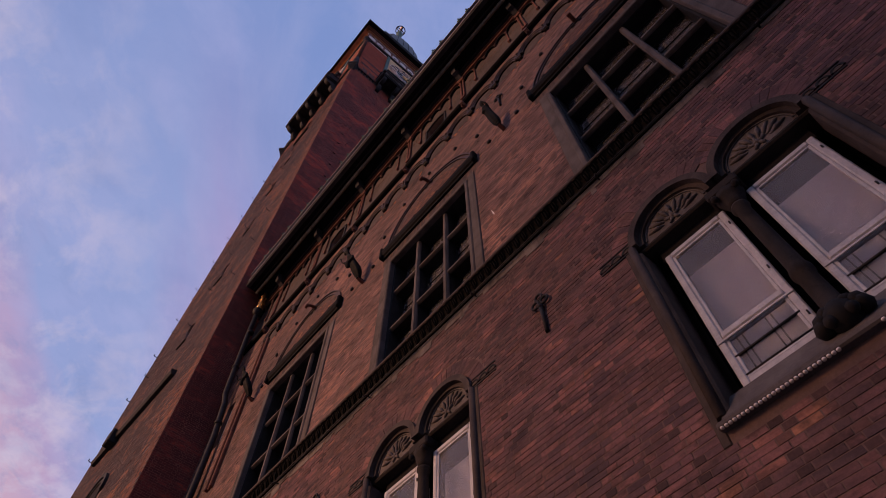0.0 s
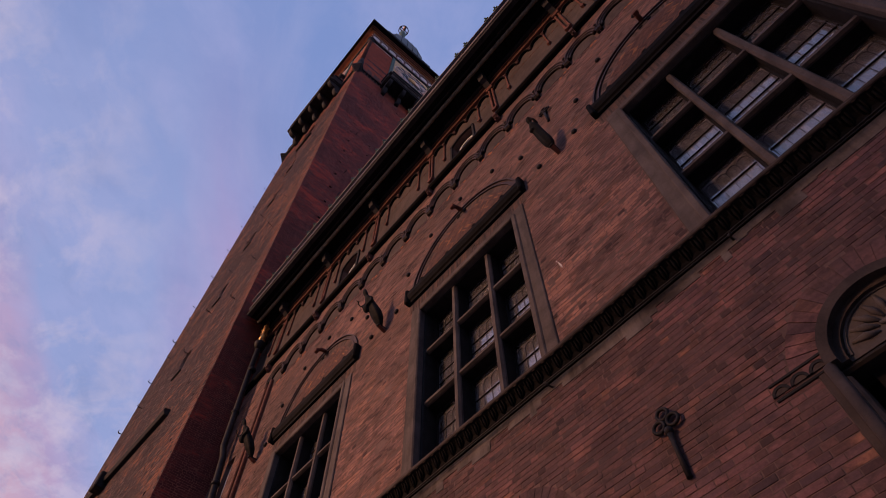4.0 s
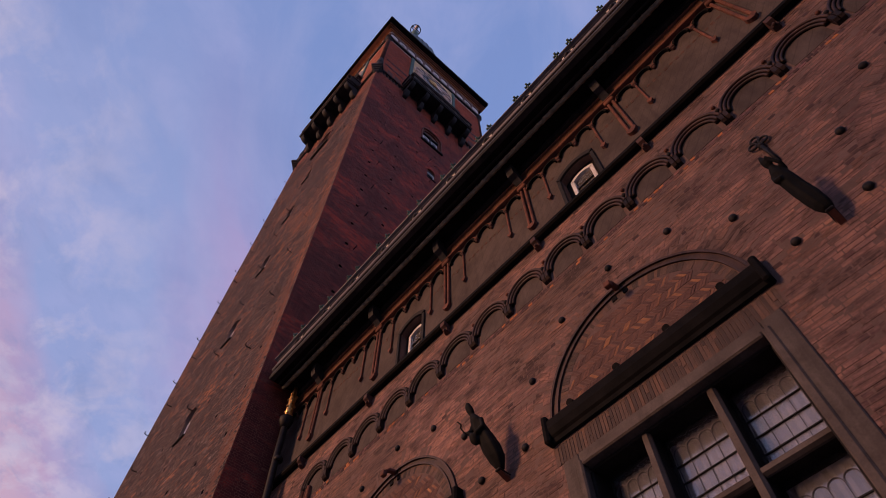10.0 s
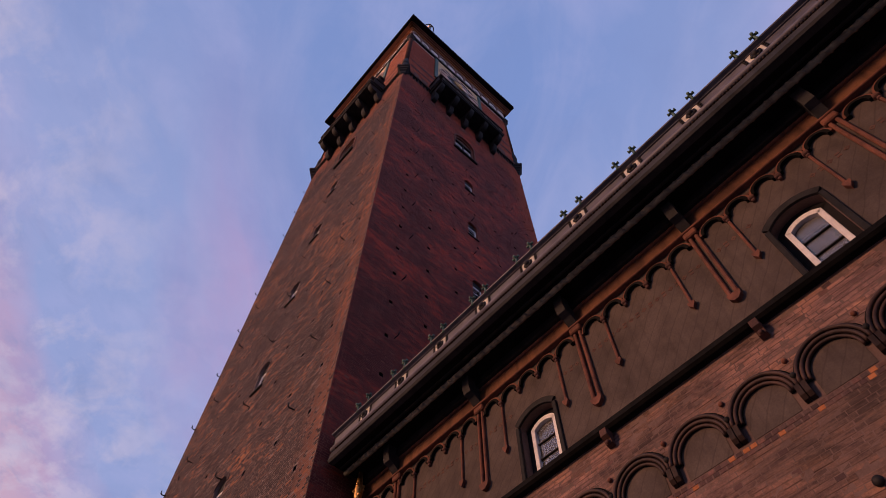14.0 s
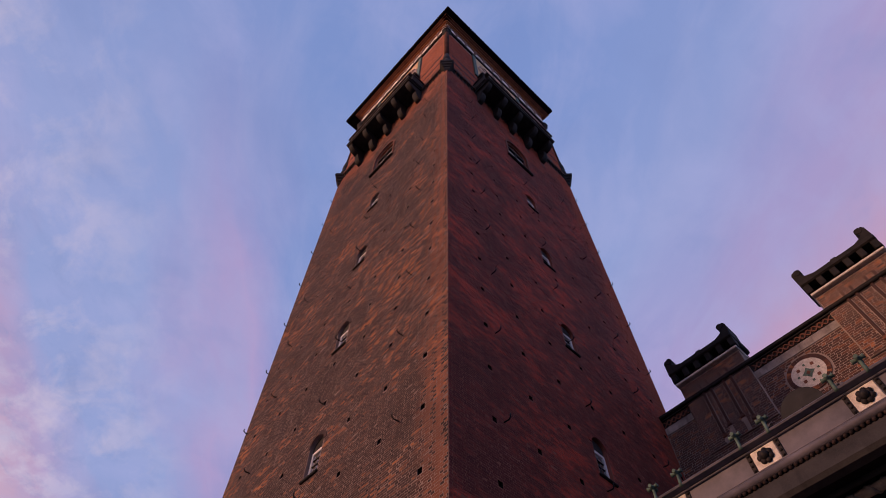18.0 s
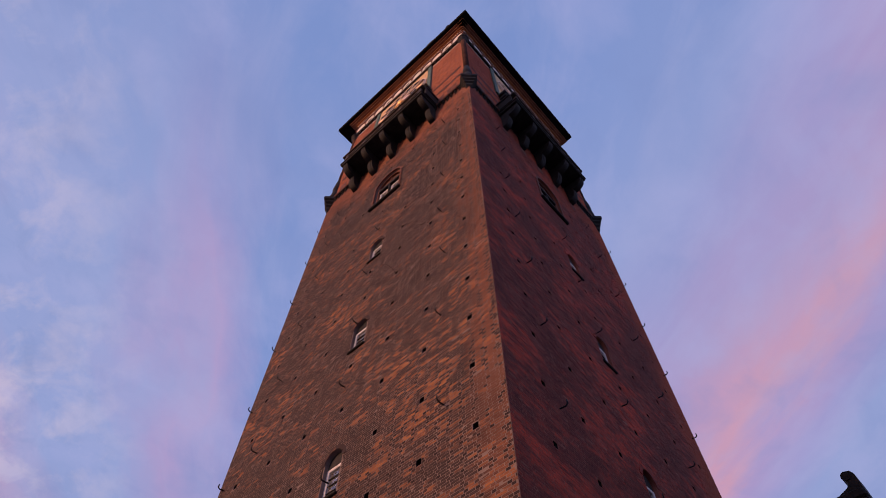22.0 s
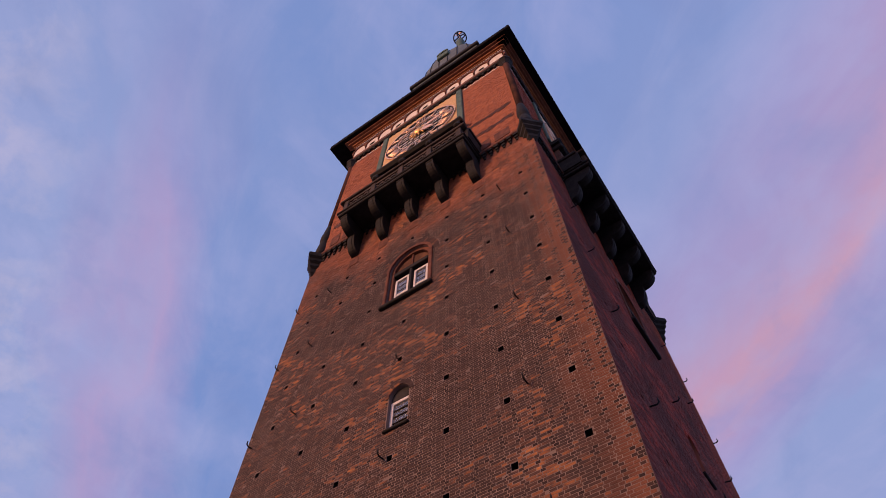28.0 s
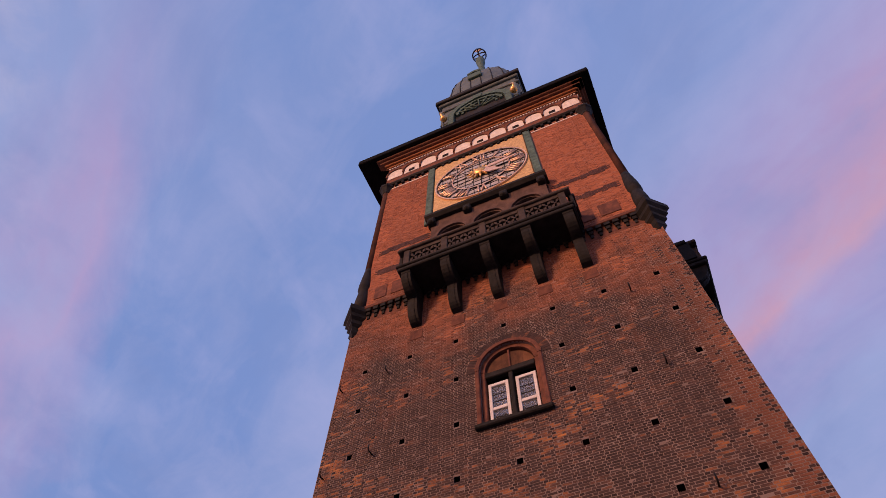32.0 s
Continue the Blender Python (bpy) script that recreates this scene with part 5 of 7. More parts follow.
part("gutter", Shape().box((WEST, LIP - 0.07, EAVE + 0.24), (14.93, LIP + 0.01, EAVE + 0.74), 0.01).tube([(WEST, LIP + 0.04, EAVE + 0.34), (14.93, LIP + 0.04, EAVE + 0.34)], 0.055, 12)
           .box((WEST, LIP - 0.05, EAVE + 0.40), (14.93, LIP + 0.045, EAVE + 0.43), 0.01).box((WEST, LIP - 0.05, EAVE + 0.70), (14.93, LIP + 0.04, EAVE + 0.725), 0.008)
           .prism([(LIP - 0.07, EAVE + 0.725), (LIP + 0.04, EAVE + 0.725), (LIP + 0.11, EAVE + 0.745), (LIP + 0.12, EAVE + 0.765), (LIP + 0.11, EAVE + 0.78), (LIP - 0.07, EAVE + 0.785)], "x", WEST, 14.93), M_LEAD, eave, "purple-grey lead gutter front")
sh = Shape()
for k in range(300):
    sh.ball((-5 + 0.066 * k, LIP + 0.055, EAVE + 0.262), 0.026, 5, (1.1, 1, 1))
part("egg_row", sh, M_ROLL, eave, "", "stuff")
x = 3.77 + 1.253 * 8
while x > -4:
    plate = part("gilt_plate", Shape().box((x - 0.155, LIP - 0.0, EAVE + 0.432), (x + 0.155, LIP + 0.022, EAVE + 0.698), 0.006), M_CREAM, eave, "worn cream and gilt square plate")
    sh = Shape()
    for i in range(7):
        t = 2 * math.pi * i / 7
        sh.ball((x + 0.066 * math.cos(t), LIP + 0.032, EAVE + 0.565 + 0.066 * math.sin(t)), 0.04, 6, (1, 0.7, 1))
    sh.ball((x, LIP + 0.045, EAVE + 0.565), 0.06, 8)
    part("rosette", sh, M_IRON, plate)
    for s in (-1, 1):
        sh = Shape().box((x + s * 0.19 - 0.026, LIP, EAVE + 0.43), (x + s * 0.19 + 0.026, LIP + 0.024, EAVE + 0.70), 0.005)
        for i in range(4):
            sh.ball((x + s * 0.19, LIP + 0.026, EAVE + 0.46 + 0.07 * i), 0.018, 5)
        part("stud_strip", sh, M_IRON, plate)
        q = x + s * 0.19
        fin = part("finial", Shape().lathe([(0.030, EAVE + 0.74), (0.024, EAVE + 0.80), (0.020, EAVE + 0.86), (0.020, EAVE + 0.93)], q, LIP + 0.10, 8), M_COPPER, eave, "green copper finial")
        part("finial_head", Shape().tube([(q - 0.075, LIP + 0.10, EAVE + 0.95), (q - 0.05, LIP + 0.10, EAVE + 0.945), (q + 0.05, LIP + 0.10, EAVE + 0.945), (q + 0.075, LIP + 0.10, EAVE + 0.95)], [0.032, 0.024, 0.024, 0.032], 8).tube([(q, LIP + 0.03, EAVE + 0.94), (q, LIP + 0.17, EAVE + 0.94)], [0.03, 0.026], 8), M_COPPER, fin)
    x -= 1.253

# ---- drainpipe in the corner ----
pipe = thing("drainpipe", (14.75, W, GROUND), "dark iron drainpipe with a gilded hopper head", "drainpipe")
px, py = 14.72, W + 0.30
part("pipe", Shape().tube([(14.05, W + 0.16, GROUND), (14.05, W + 0.16, 15.0), (14.12, W + 0.16, 16.5), (14.42, W + 0.18, 18.0), (14.52, py - 0.06, 18.4), (px - 0.05, py, 21.5), (px, py, 22.6)], 0.085, 12), M_IRON, pipe)
for z in (14.0, 17.0, 19.6, 21.4):
    q = 14.05 if z < 15 else 14.22 if z < 18 else 14.6
    part("collar", Shape().lathe([(0.10, z), (0.115, z + 0.03), (0.115, z + 0.08), (0.10, z + 0.11)], q, W + 0.17 if z < 19 else py - 0.04, 12), M_IRON, pipe)
hop = part("hopper", Shape().lathe([(0.09, 22.5), (0.17, 22.68), (0.19, 22.80), (0.16, 22.84), (0.1, 22.9)], px, py, 12), M_IRON, pipe)
sh = Shape().lathe([(0.08, 22.88), (0.10, 23.1), (0.075, 23.3), (0.10, 23.5), (0.07, 23.66), (0.05, 23.98)], px, py, 12)
for k in range(16):
    sh.ball((px + 0.10 * math.cos(2.4 * k), py + 0.10 * math.sin(2.4 * k), 22.92 + 0.05 * k), 0.035, 5)
part("gilt_head", sh, M_GOLD, hop, "gilded carved head")

streak = new("lime_splash", Shape().tube([(3.445, W + 0.006, 13.83), (3.455, W + 0.007, 13.90), (3.475, W + 0.006, 13.99)], [0.006, 0.016, 0.005], 6).ball((3.50, W + 0.006, 14.05), 0.011, 5, (1, 0.4, 1.4)).mesh("lime_splash", M_WHITESTONE))
tagged(streak, "small white splash on the red bricks", "stain")

# ---- roof of the long front and the wing behind it ----
roof = thing("roof", (0, LIP, EAVE + 0.9), "dark slate roof slope above the eaves", "roof", kind="structure")
RZ0, RZ1, RY0, RY1 = EAVE + 0.85, 32.5, LIP - 0.1, -13.2
part("slope", Shape().prism([(RY0, RZ0), (RY1, RZ1), (RY1, RZ0 - 0.4), (RY0, RZ0 - 0.4)], "x", WEST, EAST - 0.002), M_ROOF, roof)
for k in range(19):
    x = -12.8 + 1.5 * k
    part("seam", Shape().tube([(x, RY0, RZ0 + 0.02), (x, RY1 + 0.02, RZ1 + 0.02)], 0.03, 6), M_ROOF, roof)


def on_roof(y):
    return RZ0 + (RY0 - y) / (RY0 - RY1) * (RZ1 - RZ0)


dorm = thing("dormer", (9.9, -5.45, on_roof(-5.45)), "small grey dormer with a scrolled stone gable", "dormer")
part("gable", Shape().box((9.35, -5.65, on_roof(-5.35) - 0.1), (10.45, -5.35, on_roof(-5.35) + 0.45), 0.03).ring(9.9, on_roof(-5.35) + 0.45, 0.02, 0.4, 0, 180, -5.65, -5.35, 14), M_ROOF, dorm)
part("cheek", Shape().prism([(-5.65, on_roof(-5.65) - 0.1), (-5.65, on_roof(-5.65) + 0.5), (-6.6, on_roof(-6.6)), (-6.6, on_roof(-6.6) - 0.2)], "x", 9.4, 10.4), M_ROOF, dorm)
part("louvre", Shape().box((9.6, -5.35, on_roof(-5.35) + 0.1), (10.2, -5.32, on_roof(-5.35) + 0.42), 0.02), M_SHADE, dorm)
for s in (-1, 1):
    q = 9.9 + s * 0.62
    part("scroll", Shape().tube([(q, -5.35, on_roof(-5.35) + 0.05), (q + s * 0.12, -5.35, on_roof(-5.35) + 0.45), (q - s * 0.02, -5.35, on_roof(-5.35) + 0.5), (q + s * 0.08, -5.35, on_roof(-5.35) + 0.45)], 0.035, 8), M_LEAD, dorm)

STAND["turn"] = None
B = -12.75
BW0, BW1 = -10.0, EAST - 0.002
CROWN = 35.95
sh = Shape().box((BW0, B - 0.9, 20.0), (BW1, B, CROWN))
wall_back = structure("wall_wing", sh, M_WMORTAR, "brick wall of a higher wing with towered battlements", "wall")
MERLONS = (12.80, 7.30, 1.80, -3.7)
crest = thing("parapet", (9, B, CROWN), "stone parapet with a lattice frieze and small battlement turrets", "parapet", kind="structure")
part("frieze_band", Shape().box((BW0, B, 35.18), (BW1, B + 0.03, 35.50), 0.01), M_PALEBAND, crest, "pale stone band")
part("coping", Shape().box((BW0, B - 0.3, 35.87), (BW1, B + 0.16, 36.02), 0.03).box((BW0, B, 35.79), (BW1, B + 0.08, 35.87), 0.02), M_DARKSTONE, crest)
sh = Shape()
for k in range(92):
    x = 15.05 - 0.205 * k
    if any(abs(x - m) < 1.3 for m in MERLONS) or x < -4:
        continue
    for s in (-1, 1):
        sh.prism([(x - s * 0.1025 - 0.026, 35.53), (x - s * 0.1025 + 0.026, 35.53), (x + s * 0.1025 + 0.026, 35.77), (x + s * 0.1025 - 0.026, 35.77)], "y", B, B + 0.045 + 0.004 * s)
part("lattice", sh, M_FRIEZE, crest, "lattice of crossed brown bars", "stuff")
part("lattice_ground", Shape().box((BW0, B, 35.50), (BW1, B + 0.012, 35.79)), M_DARKSTONE, crest)
for m in MERLONS:
    t = part("turret", Shape().box((m - 1.25, B - 0.9, 33.6), (m + 1.25, B + 0.07, 36.68), 0.02), M_WMORTAR, crest, "brick battlement turret")
    part("turret_band", Shape().box((m - 1.29, B - 0.95, 36.68), (m + 1.29, B + 0.24, 36.78), 0.02), M_CREAM, t)
    part("turret_top", Shape().box((m - 1.36, B - 1.0, 37.22), (m + 1.36, B + 0.30, 37.50), 0.05).box((m - 1.30, B - 0.9, 36.78), (m + 1.30, B + 0.1, 36.86), 0.01), M_DARKSTONE, t)
    for i in range(6):
        x = m - 1.22 + 2.44 * i / 5
        part("baluster", Shape().box((x - 0.11, B - 0.1, 36.84), (x + 0.11, B + 0.24, 37.24), 0.02), M_DARKSTONE, t)
    part("turret_core", Shape().box((m - 1.2, B - 0.85, 36.78), (m + 1.2, B - 0.12, 37.26)), M_SHADE, t)
    for s in (-1, 1):
        q = m + s * 1.16
        part("horn", Shape().prism([(q + s * 0.20, 37.46), (q + s * 0.20, 37.92), (q + s * 0.14, 38.03), (q, 38.06), (q - s * 0.10, 38.00), (q - s * 0.12, 37.86), (q - s * 0.06, 37.74), (q - s * 0.14, 37.62), (q - s * 0.40, 37.52), (q - s * 0.60, 37.46)], "y", B - 0.5, B + 0.24).tube([(q - 0.01 * s, B - 0.52, 37.93), (q - 0.01 * s, B + 0.26, 37.93)], 0.13, 12), M_DARKSTONE, t)
    part("knob", Shape().box((m - 0.12, B - 0.3, 37.48), (m + 0.12, B + 0.2, 37.66), 0.05), M_DARKSTONE, t)
    for x in (-0.55, -0.25, 0.25, 0.55):
        part("rib", Shape().box((m + x - 0.05, B + 0.01, 34.0 + 0.3 * (abs(x) < 0.4)), (m + x + 0.05, B + 0.115, 36.3), 0.02).box((m + x - 0.08, B + 0.01, 33.85 + 0.3 * (abs(x) < 0.4)), (m + x + 0.08, B + 0.12, 34.0 + 0.3 * (abs(x) < 0.4)), 0.02), M_WINGBRICK, t)
for m in (10.14, 4.55):
    r = thing("roundel", (m, B, 34.33), "white round plaque with a dark star in a brick ring", "plaque")
    sh = Shape()
    pieces_round(sh, m, 34.33, 0.54, 0.68, 0, 360, 40, B, 0.03, rng)
    part("brick_ring", sh, M_WINGBRICK, r)
    part("disc", Shape().ring(m, 34.33, 0.004, 0.54, 0, 360, B, B + 0.03, 28), M_CREAM, r)
    part("star", Shape().prism([(m + d * math.cos(math.pi * k / 4), 34.33 + d * math.sin(math.pi * k / 4)) for k, d in enumerate((0.21, 0.125) * 4)], "y", B + 0.03, B + 0.04), M_COPPER, r, "dark green star")
    part("star_heart", Shape().prism([(m - 0.075, 34.33), (m, 34.255), (m + 0.075, 34.33), (m, 34.405)], "y", B + 0.04, B + 0.046), M_FRIEZE, r)
    for k in range(8):
        dx, dz = 0.33 * math.cos(math.pi * k / 4), 0.33 * math.sin(math.pi * k / 4)
        q = 0.052 if k % 2 else 0.036
        part("small_square", Shape().prism([(m + dx - q, 34.33 + dz - q), (m + dx + q, 34.33 + dz - q), (m + dx + q, 34.33 + dz + q), (m + dx - q, 34.33 + dz + q)], "y", B + 0.03, B + 0.04), M_FRIEZE if k % 2 else M_COPPER, r)
sh = Shape()
for k in range(150):
    sh.box((-3 + 0.12 * k + 0.012, B, 33.0), (-3 + 0.12 * k + 0.108, B + 0.05, 33.22), 0.008)
part("dentil_row", sh, M_WINGBRICK, crest, "row of upright bricks on the wing", "stuff")
part("string", Shape().box((BW0, B, 32.86), (BW1, B + 0.14, 33.0), 0.02), M_DARKSTONE, crest)

# ---- the tower ----
F = -2.05                       # front face
TX0, TX1, TY0 = 15.2, 25.95, -13.5
TC = 20.575                     # middle of the front
SIDE = Matrix.Translation((15.2 + F, -28.225, 0)) @ Matrix.Rotation(radians(90), 4, "Z")   # carries the drawn front round to the street side
TOP = 73.3
TOWER_COURSE = 0.0675
tower = thing("clock_tower", (TC, -7.7, GROUND), "tall square red brick clock tower with dark stone balconies", "tower")
LIGHTS = [(20.45, 25.5), (20.45, 30.5), (20.45, 35.72), (20.45, 41.1), (20.45, 46.45)]
ROWS_UP = [43.87 + 1.68 * k for k in range(8)] + [43.87 - 1.77 * k for k in range(1, 16)]
COLS = [16.03 + 1.508 * k for k in range(7)]


def holes_of(side):
    out = []
    for z in ROWS_UP:
        for x in COLS:
            q = x - 0.35 if side else x
            if 50.9 < z < 55.6 and abs(q - 20.55) < 1.25 or any(abs(q - lx) < 0.75 and lz - 0.5 < z < lz + 1.7 for lx, lz in LIGHTS):
                continue
            out.append((q - 0.075, q + 0.075, z - 0.083, z + 0.083))
    return out


def tower_face(turn, side):
    x0, x1 = (14.725, 26.175) if side else (TX0, TX1)
    holes = holes_of(side)
    squares = [(lx - 0.31, lx + 0.31, lz, lz + 1.38) for lx, lz in LIGHTS] + [(19.72, 21.38, 51.95, 54.78)]
    sh = face_with_openings(Shape(turn), x0, x1, GROUND, TOP, F, holes + squares, 0.3)
    for lx, lz in LIGHTS:
        over_arch(sh, lx, 0.31, lz + 1.07, lz + 1.38, F, 0.3)
    over_arch(sh, 20.55, 0.83, 53.95, 54.78, F, 0.3, 20)
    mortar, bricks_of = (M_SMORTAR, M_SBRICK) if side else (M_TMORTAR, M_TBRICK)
    wall = part("wall", sh, mortar, tower, "brick tower wall with square putlog holes")

    def gaps(a, b):
        zm = (a + b) / 2
        out = [(h[0], h[1]) for h in holes if h[2] - 0.02 < zm < h[3] + 0.02]
        for lx, lz in LIGHTS:
            if lz - 0.06 < zm <= lz + 1.07:
                out.append((lx - 0.33, lx + 0.33))
            elif lz + 1.07 < zm < lz + 1.55 and (r2 := 0.44 ** 2 - (zm - lz - 1.07) ** 2) > 0:
                out.append((lx - math.sqrt(r2), lx + math.sqrt(r2)))
        if 51.86 < zm <= 53.95:
            out.append((19.60, 21.50))
        elif 53.95 < zm < 55.2 and (r2 := 1.22 ** 2 - (zm - 53.95) ** 2) > 0:
            out.append((20.55 - math.sqrt(r2), 20.55 + math.sqrt(r2)))
        if not side and 14.9 < zm < 17.6:
            out.append((19.6, 21.6))
        if 58.4 < zm < 59.2 or 70.0 < zm:
            out.append((x0, x1))
        elif 59.2 <= zm < 64.0:
            out.append((18.05, 23.05))
        elif zm >= 64.0:
            out.append((18.0, 23.1))
        return out

    # hole linings coloured near-black in place of the shade inside
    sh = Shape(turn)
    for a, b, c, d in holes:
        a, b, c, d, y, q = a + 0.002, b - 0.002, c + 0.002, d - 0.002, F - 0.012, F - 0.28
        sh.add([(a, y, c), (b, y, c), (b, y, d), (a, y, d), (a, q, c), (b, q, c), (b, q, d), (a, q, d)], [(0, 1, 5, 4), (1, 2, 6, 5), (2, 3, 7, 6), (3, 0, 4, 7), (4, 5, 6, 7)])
    part("hole_lining", sh, M_SHADE, wall, "putlog hole insides with shade put into their colour", "stuff")
    # small lights
    for lx, lz in LIGHTS:
        win = part("window", Shape(turn).box((lx - 0.37, F - 0.02, lz - 0.08), (lx + 0.37, F + 0.07, lz - 0.005), 0.02), M_DARKSTONE, tower, "small arched tower window with a white frame")
        part("arch_bricks", (lambda s: (pieces_round(s, lx, lz + 1.07, 0.315, 0.44, 0, 180, 14, F, 0.02, rng), s)[1])(Shape(turn)), bricks_of, win)
        part("head_panel", Shape(turn).box((lx - 0.31, F - 0.16, lz + 0.98), (lx + 0.31, F - 0.11, lz + 1.37)), M_EDGE, win)
        fr = part("frame", Shape(turn).box((lx - 0.31, F - 0.18, lz), (lx - 0.225, F - 0.10, lz + 0.98), 0.008).box((lx + 0.225, F - 0.18, lz), (lx + 0.31, F - 0.10, lz + 0.98), 0.008)
                  .box((lx - 0.225, F - 0.18, lz), (lx + 0.225, F - 0.10, lz + 0.08), 0.008).box((lx - 0.225, F - 0.18, lz + 0.89), (lx + 0.225, F - 0.10, lz + 0.98), 0.008), M_BRIGHTWHITE, win, "white painted frame")
        part("pane", Shape(turn).box((lx - 0.225, F - 0.15, lz + 0.08), (lx + 0.225, F - 0.145, lz + 0.89)), M_GLASS, win)
        for k in (1, 2, 3):
            part("glazing_bar", Shape(turn).box((lx - 0.225, F - 0.16, lz + 0.08 + 0.2025 * k - 0.014), (lx + 0.225, F - 0.12, lz + 0.08 + 0.2025 * k + 0.014)), M_IRON, win)
        part("dark_room", Shape(turn).box((lx - 0.31, F - 0.6, lz), (lx + 0.31, F - 0.55, lz + 1.38)), M_SHADE, win)
    # the round-headed window under the balcony
    c = 20.55
    win = part("window", Shape(turn).box((c - 1.0, F - 0.02, 51.80), (c + 1.0, F + 0.14, 51.945), 0.03), M_DARKSTONE, tower, "round-headed tower window with white casements")
    part("jamb_moulding", Shape(turn).ring(c, 53.95, 0.83, 0.95, 0, 180, F - 0.03, F + 0.05, 24).box((c - 0.95, F - 0.03, 51.95), (c - 0.83, F + 0.05, 53.95), 0.02).box((c + 0.83, F - 0.03, 51.95), (c + 0.95, F + 0.05, 53.95), 0.02)
         .ring(c, 53.95, 0.70, 0.83, 0, 180, F - 0.25, F - 0.08, 24).box((c - 0.83, F - 0.25, 51.95), (c - 0.70, F - 0.08, 53.95), 0.02).box((c + 0.70, F - 0.25, 51.95), (c + 0.83, F - 0.08, 53.95), 0.02), M_TERRA, win)
    sh = Shape(turn)
    pieces_round(sh, c, 53.95, 0.96, 1.21, 0, 180, 34, F, 0.012, rng)
    part("arch_bricks", sh, bricks_of, win)
    part("cross", Shape(turn).box((c - 0.70, F - 0.24, 53.68), (c + 0.70, F - 0.06, 53.88), 0.02).box((c - 0.06, F - 0.24, 51.95), (c + 0.06, F - 0.08, 53.68), 0.02), M_DARKSTONE, win)
    part("rail", Shape(turn).box((c - 0.028, F - 0.24, 53.88), (c + 0.028, F - 0.12, 54.64), 0.01), M_TERRA, win)
    part("fanlight", Shape(turn).ring(c, 53.88, 0.003, 0.70, 0, 180, F - 0.20, F - 0.17, 20), M_OCHRE, win, "brownish board in the arched head")
    for s in (-1, 1):
        a, b = (c + 0.10, c + 0.66) if s > 0 else (c - 0.66, c - 0.10)
        part("casement", Shape(turn).box((a, F - 0.22, 51.97), (a + 0.085, F - 0.15, 53.5), 0.008).box((b - 0.085, F - 0.22, 51.97), (b, F - 0.15, 53.5), 0.008).box((a + 0.085, F - 0.22, 53.40), (b - 0.085, F - 0.15, 53.5), 0.008)
             .box((a + 0.085, F - 0.22, 51.97), (b - 0.085, F - 0.15, 52.07), 0.008).box((a + 0.085, F - 0.22, 52.53), (b - 0.085, F - 0.15, 52.63), 0.008), M_BRIGHTWHITE, win, "white painted casement")
        part("pane", Shape(turn).box((a + 0.085, F - 0.2, 52.07), (b - 0.085, F - 0.195, 53.4)), M_GLASS, win)
        for z in (52.85, 53.1, 52.3):
            part("glazing_bar", Shape(turn).box((a + 0.085, F - 0.21, z - 0.012), (b - 0.085, F - 0.185, z + 0.012)), M_IRON, win)
    part("dark_room", Shape(turn).box((c - 0.83, F - 0.6, 51.9), (c + 0.83, F - 0.55, 54.8)), M_SHADE, win)
    # iron hooks
    for x in (16.92, 20.62, 24.35):
        z = 26.8
        while z < 57:
            if not (50.6 < z < 55.8 and abs(x - 20.6) < 1.3):
                q, w = x + rng.uniform(-0.12, 0.12), z + rng.uniform(-0.15, 0.15)
                part("wall_hook", Shape(turn).tube([(q, F - 0.02, w), (q, F + 0.17, w - 0.03), (q, F + 0.22, w + 0.02), (q, F + 0.22, w + 0.13)], [0.020, 0.020, 0.022, 0.015], 6), M_IRON, tower)
            z += 3.15
    for z in (22.6, 26.2, 29.4, 32.5, 35.6, 38.8, 42.0, 45.3, 48.5, 51.8, 55.0):
        q = (x1 - 0.2) if not side else x0 + 0.3
        part("wall_hook", Shape(turn).tube([(q, F - 0.02, z), (q, F + 0.13, z - 0.03), (q, F + 0.19, z + 0.01), (q, F + 0.19, z + 0.12)], [0.02, 0.02, 0.022, 0.014], 6), M_IRON, tower)
    # stepped corbel table
    tab = part("corbel_band", Shape(turn).box((x0, F - 0.02, 59.05), (x1, F + 0.16, 59.22), 0.02), M_TERRA, tower, "stepped brick corbel band")
    part("band_ground", Shape(turn).box((x0, F - 0.01, 58.40), (x1, F + 0.006, 59.06)).box((18.05, F - 0.01, 59.2), (23.05, F + 0.006, 64.1)), M_TERRA, tab)
    n = 34
    for k in range(n):
        x = x0 + 0.45 + (x1 - x0 - 0.9) * (k + 0.5) / n
        part("corbel_step", Shape(turn).box((x - 0.10, F - 0.02, 58.88), (x + 0.10, F + 0.14, 59.05), 0.01).box((x - 0.075, F - 0.02, 58.70), (x + 0.075, F + 0.09, 58.88), 0.01).box((x - 0.05, F - 0.02, 58.52), (x + 0.05, F + 0.05, 58.70), 0.01), M_DARKSTONE, tab)
    for z, d in ((61.45, 0.85), (63.05, 0.85)):
        for a, b in ((x0 + 0.4, 18.0), (23.1, x1 - 0.4)):
            sh = Shape(turn)
            for row in range(6):
                q = a + (0.12 if row % 2 else 0)
                while q < b - 0.24:
                    if rng.random() < (0.62 if row in (0, 5) else 0.985):
                        sh.box((q + 0.006, F, z - 0.04 + 0.0725 * row), (q + 0.232, F + 0.0135, z + 0.024 + 0.0725 * row))
                    q += 0.238
            part("dark_course", sh, M_UMBER, wall, "band of sooty bricks", "stuff")
    for a, b in ((16.0, 16.7), (16.9, 17.4), (24.0, 24.6), (24.8, 25.3)):
        part("stone_plaque", Shape(turn).box((a, F, 59.7), (b, F + 0.03, 60.5), 0.01), M_TERRA, wall)
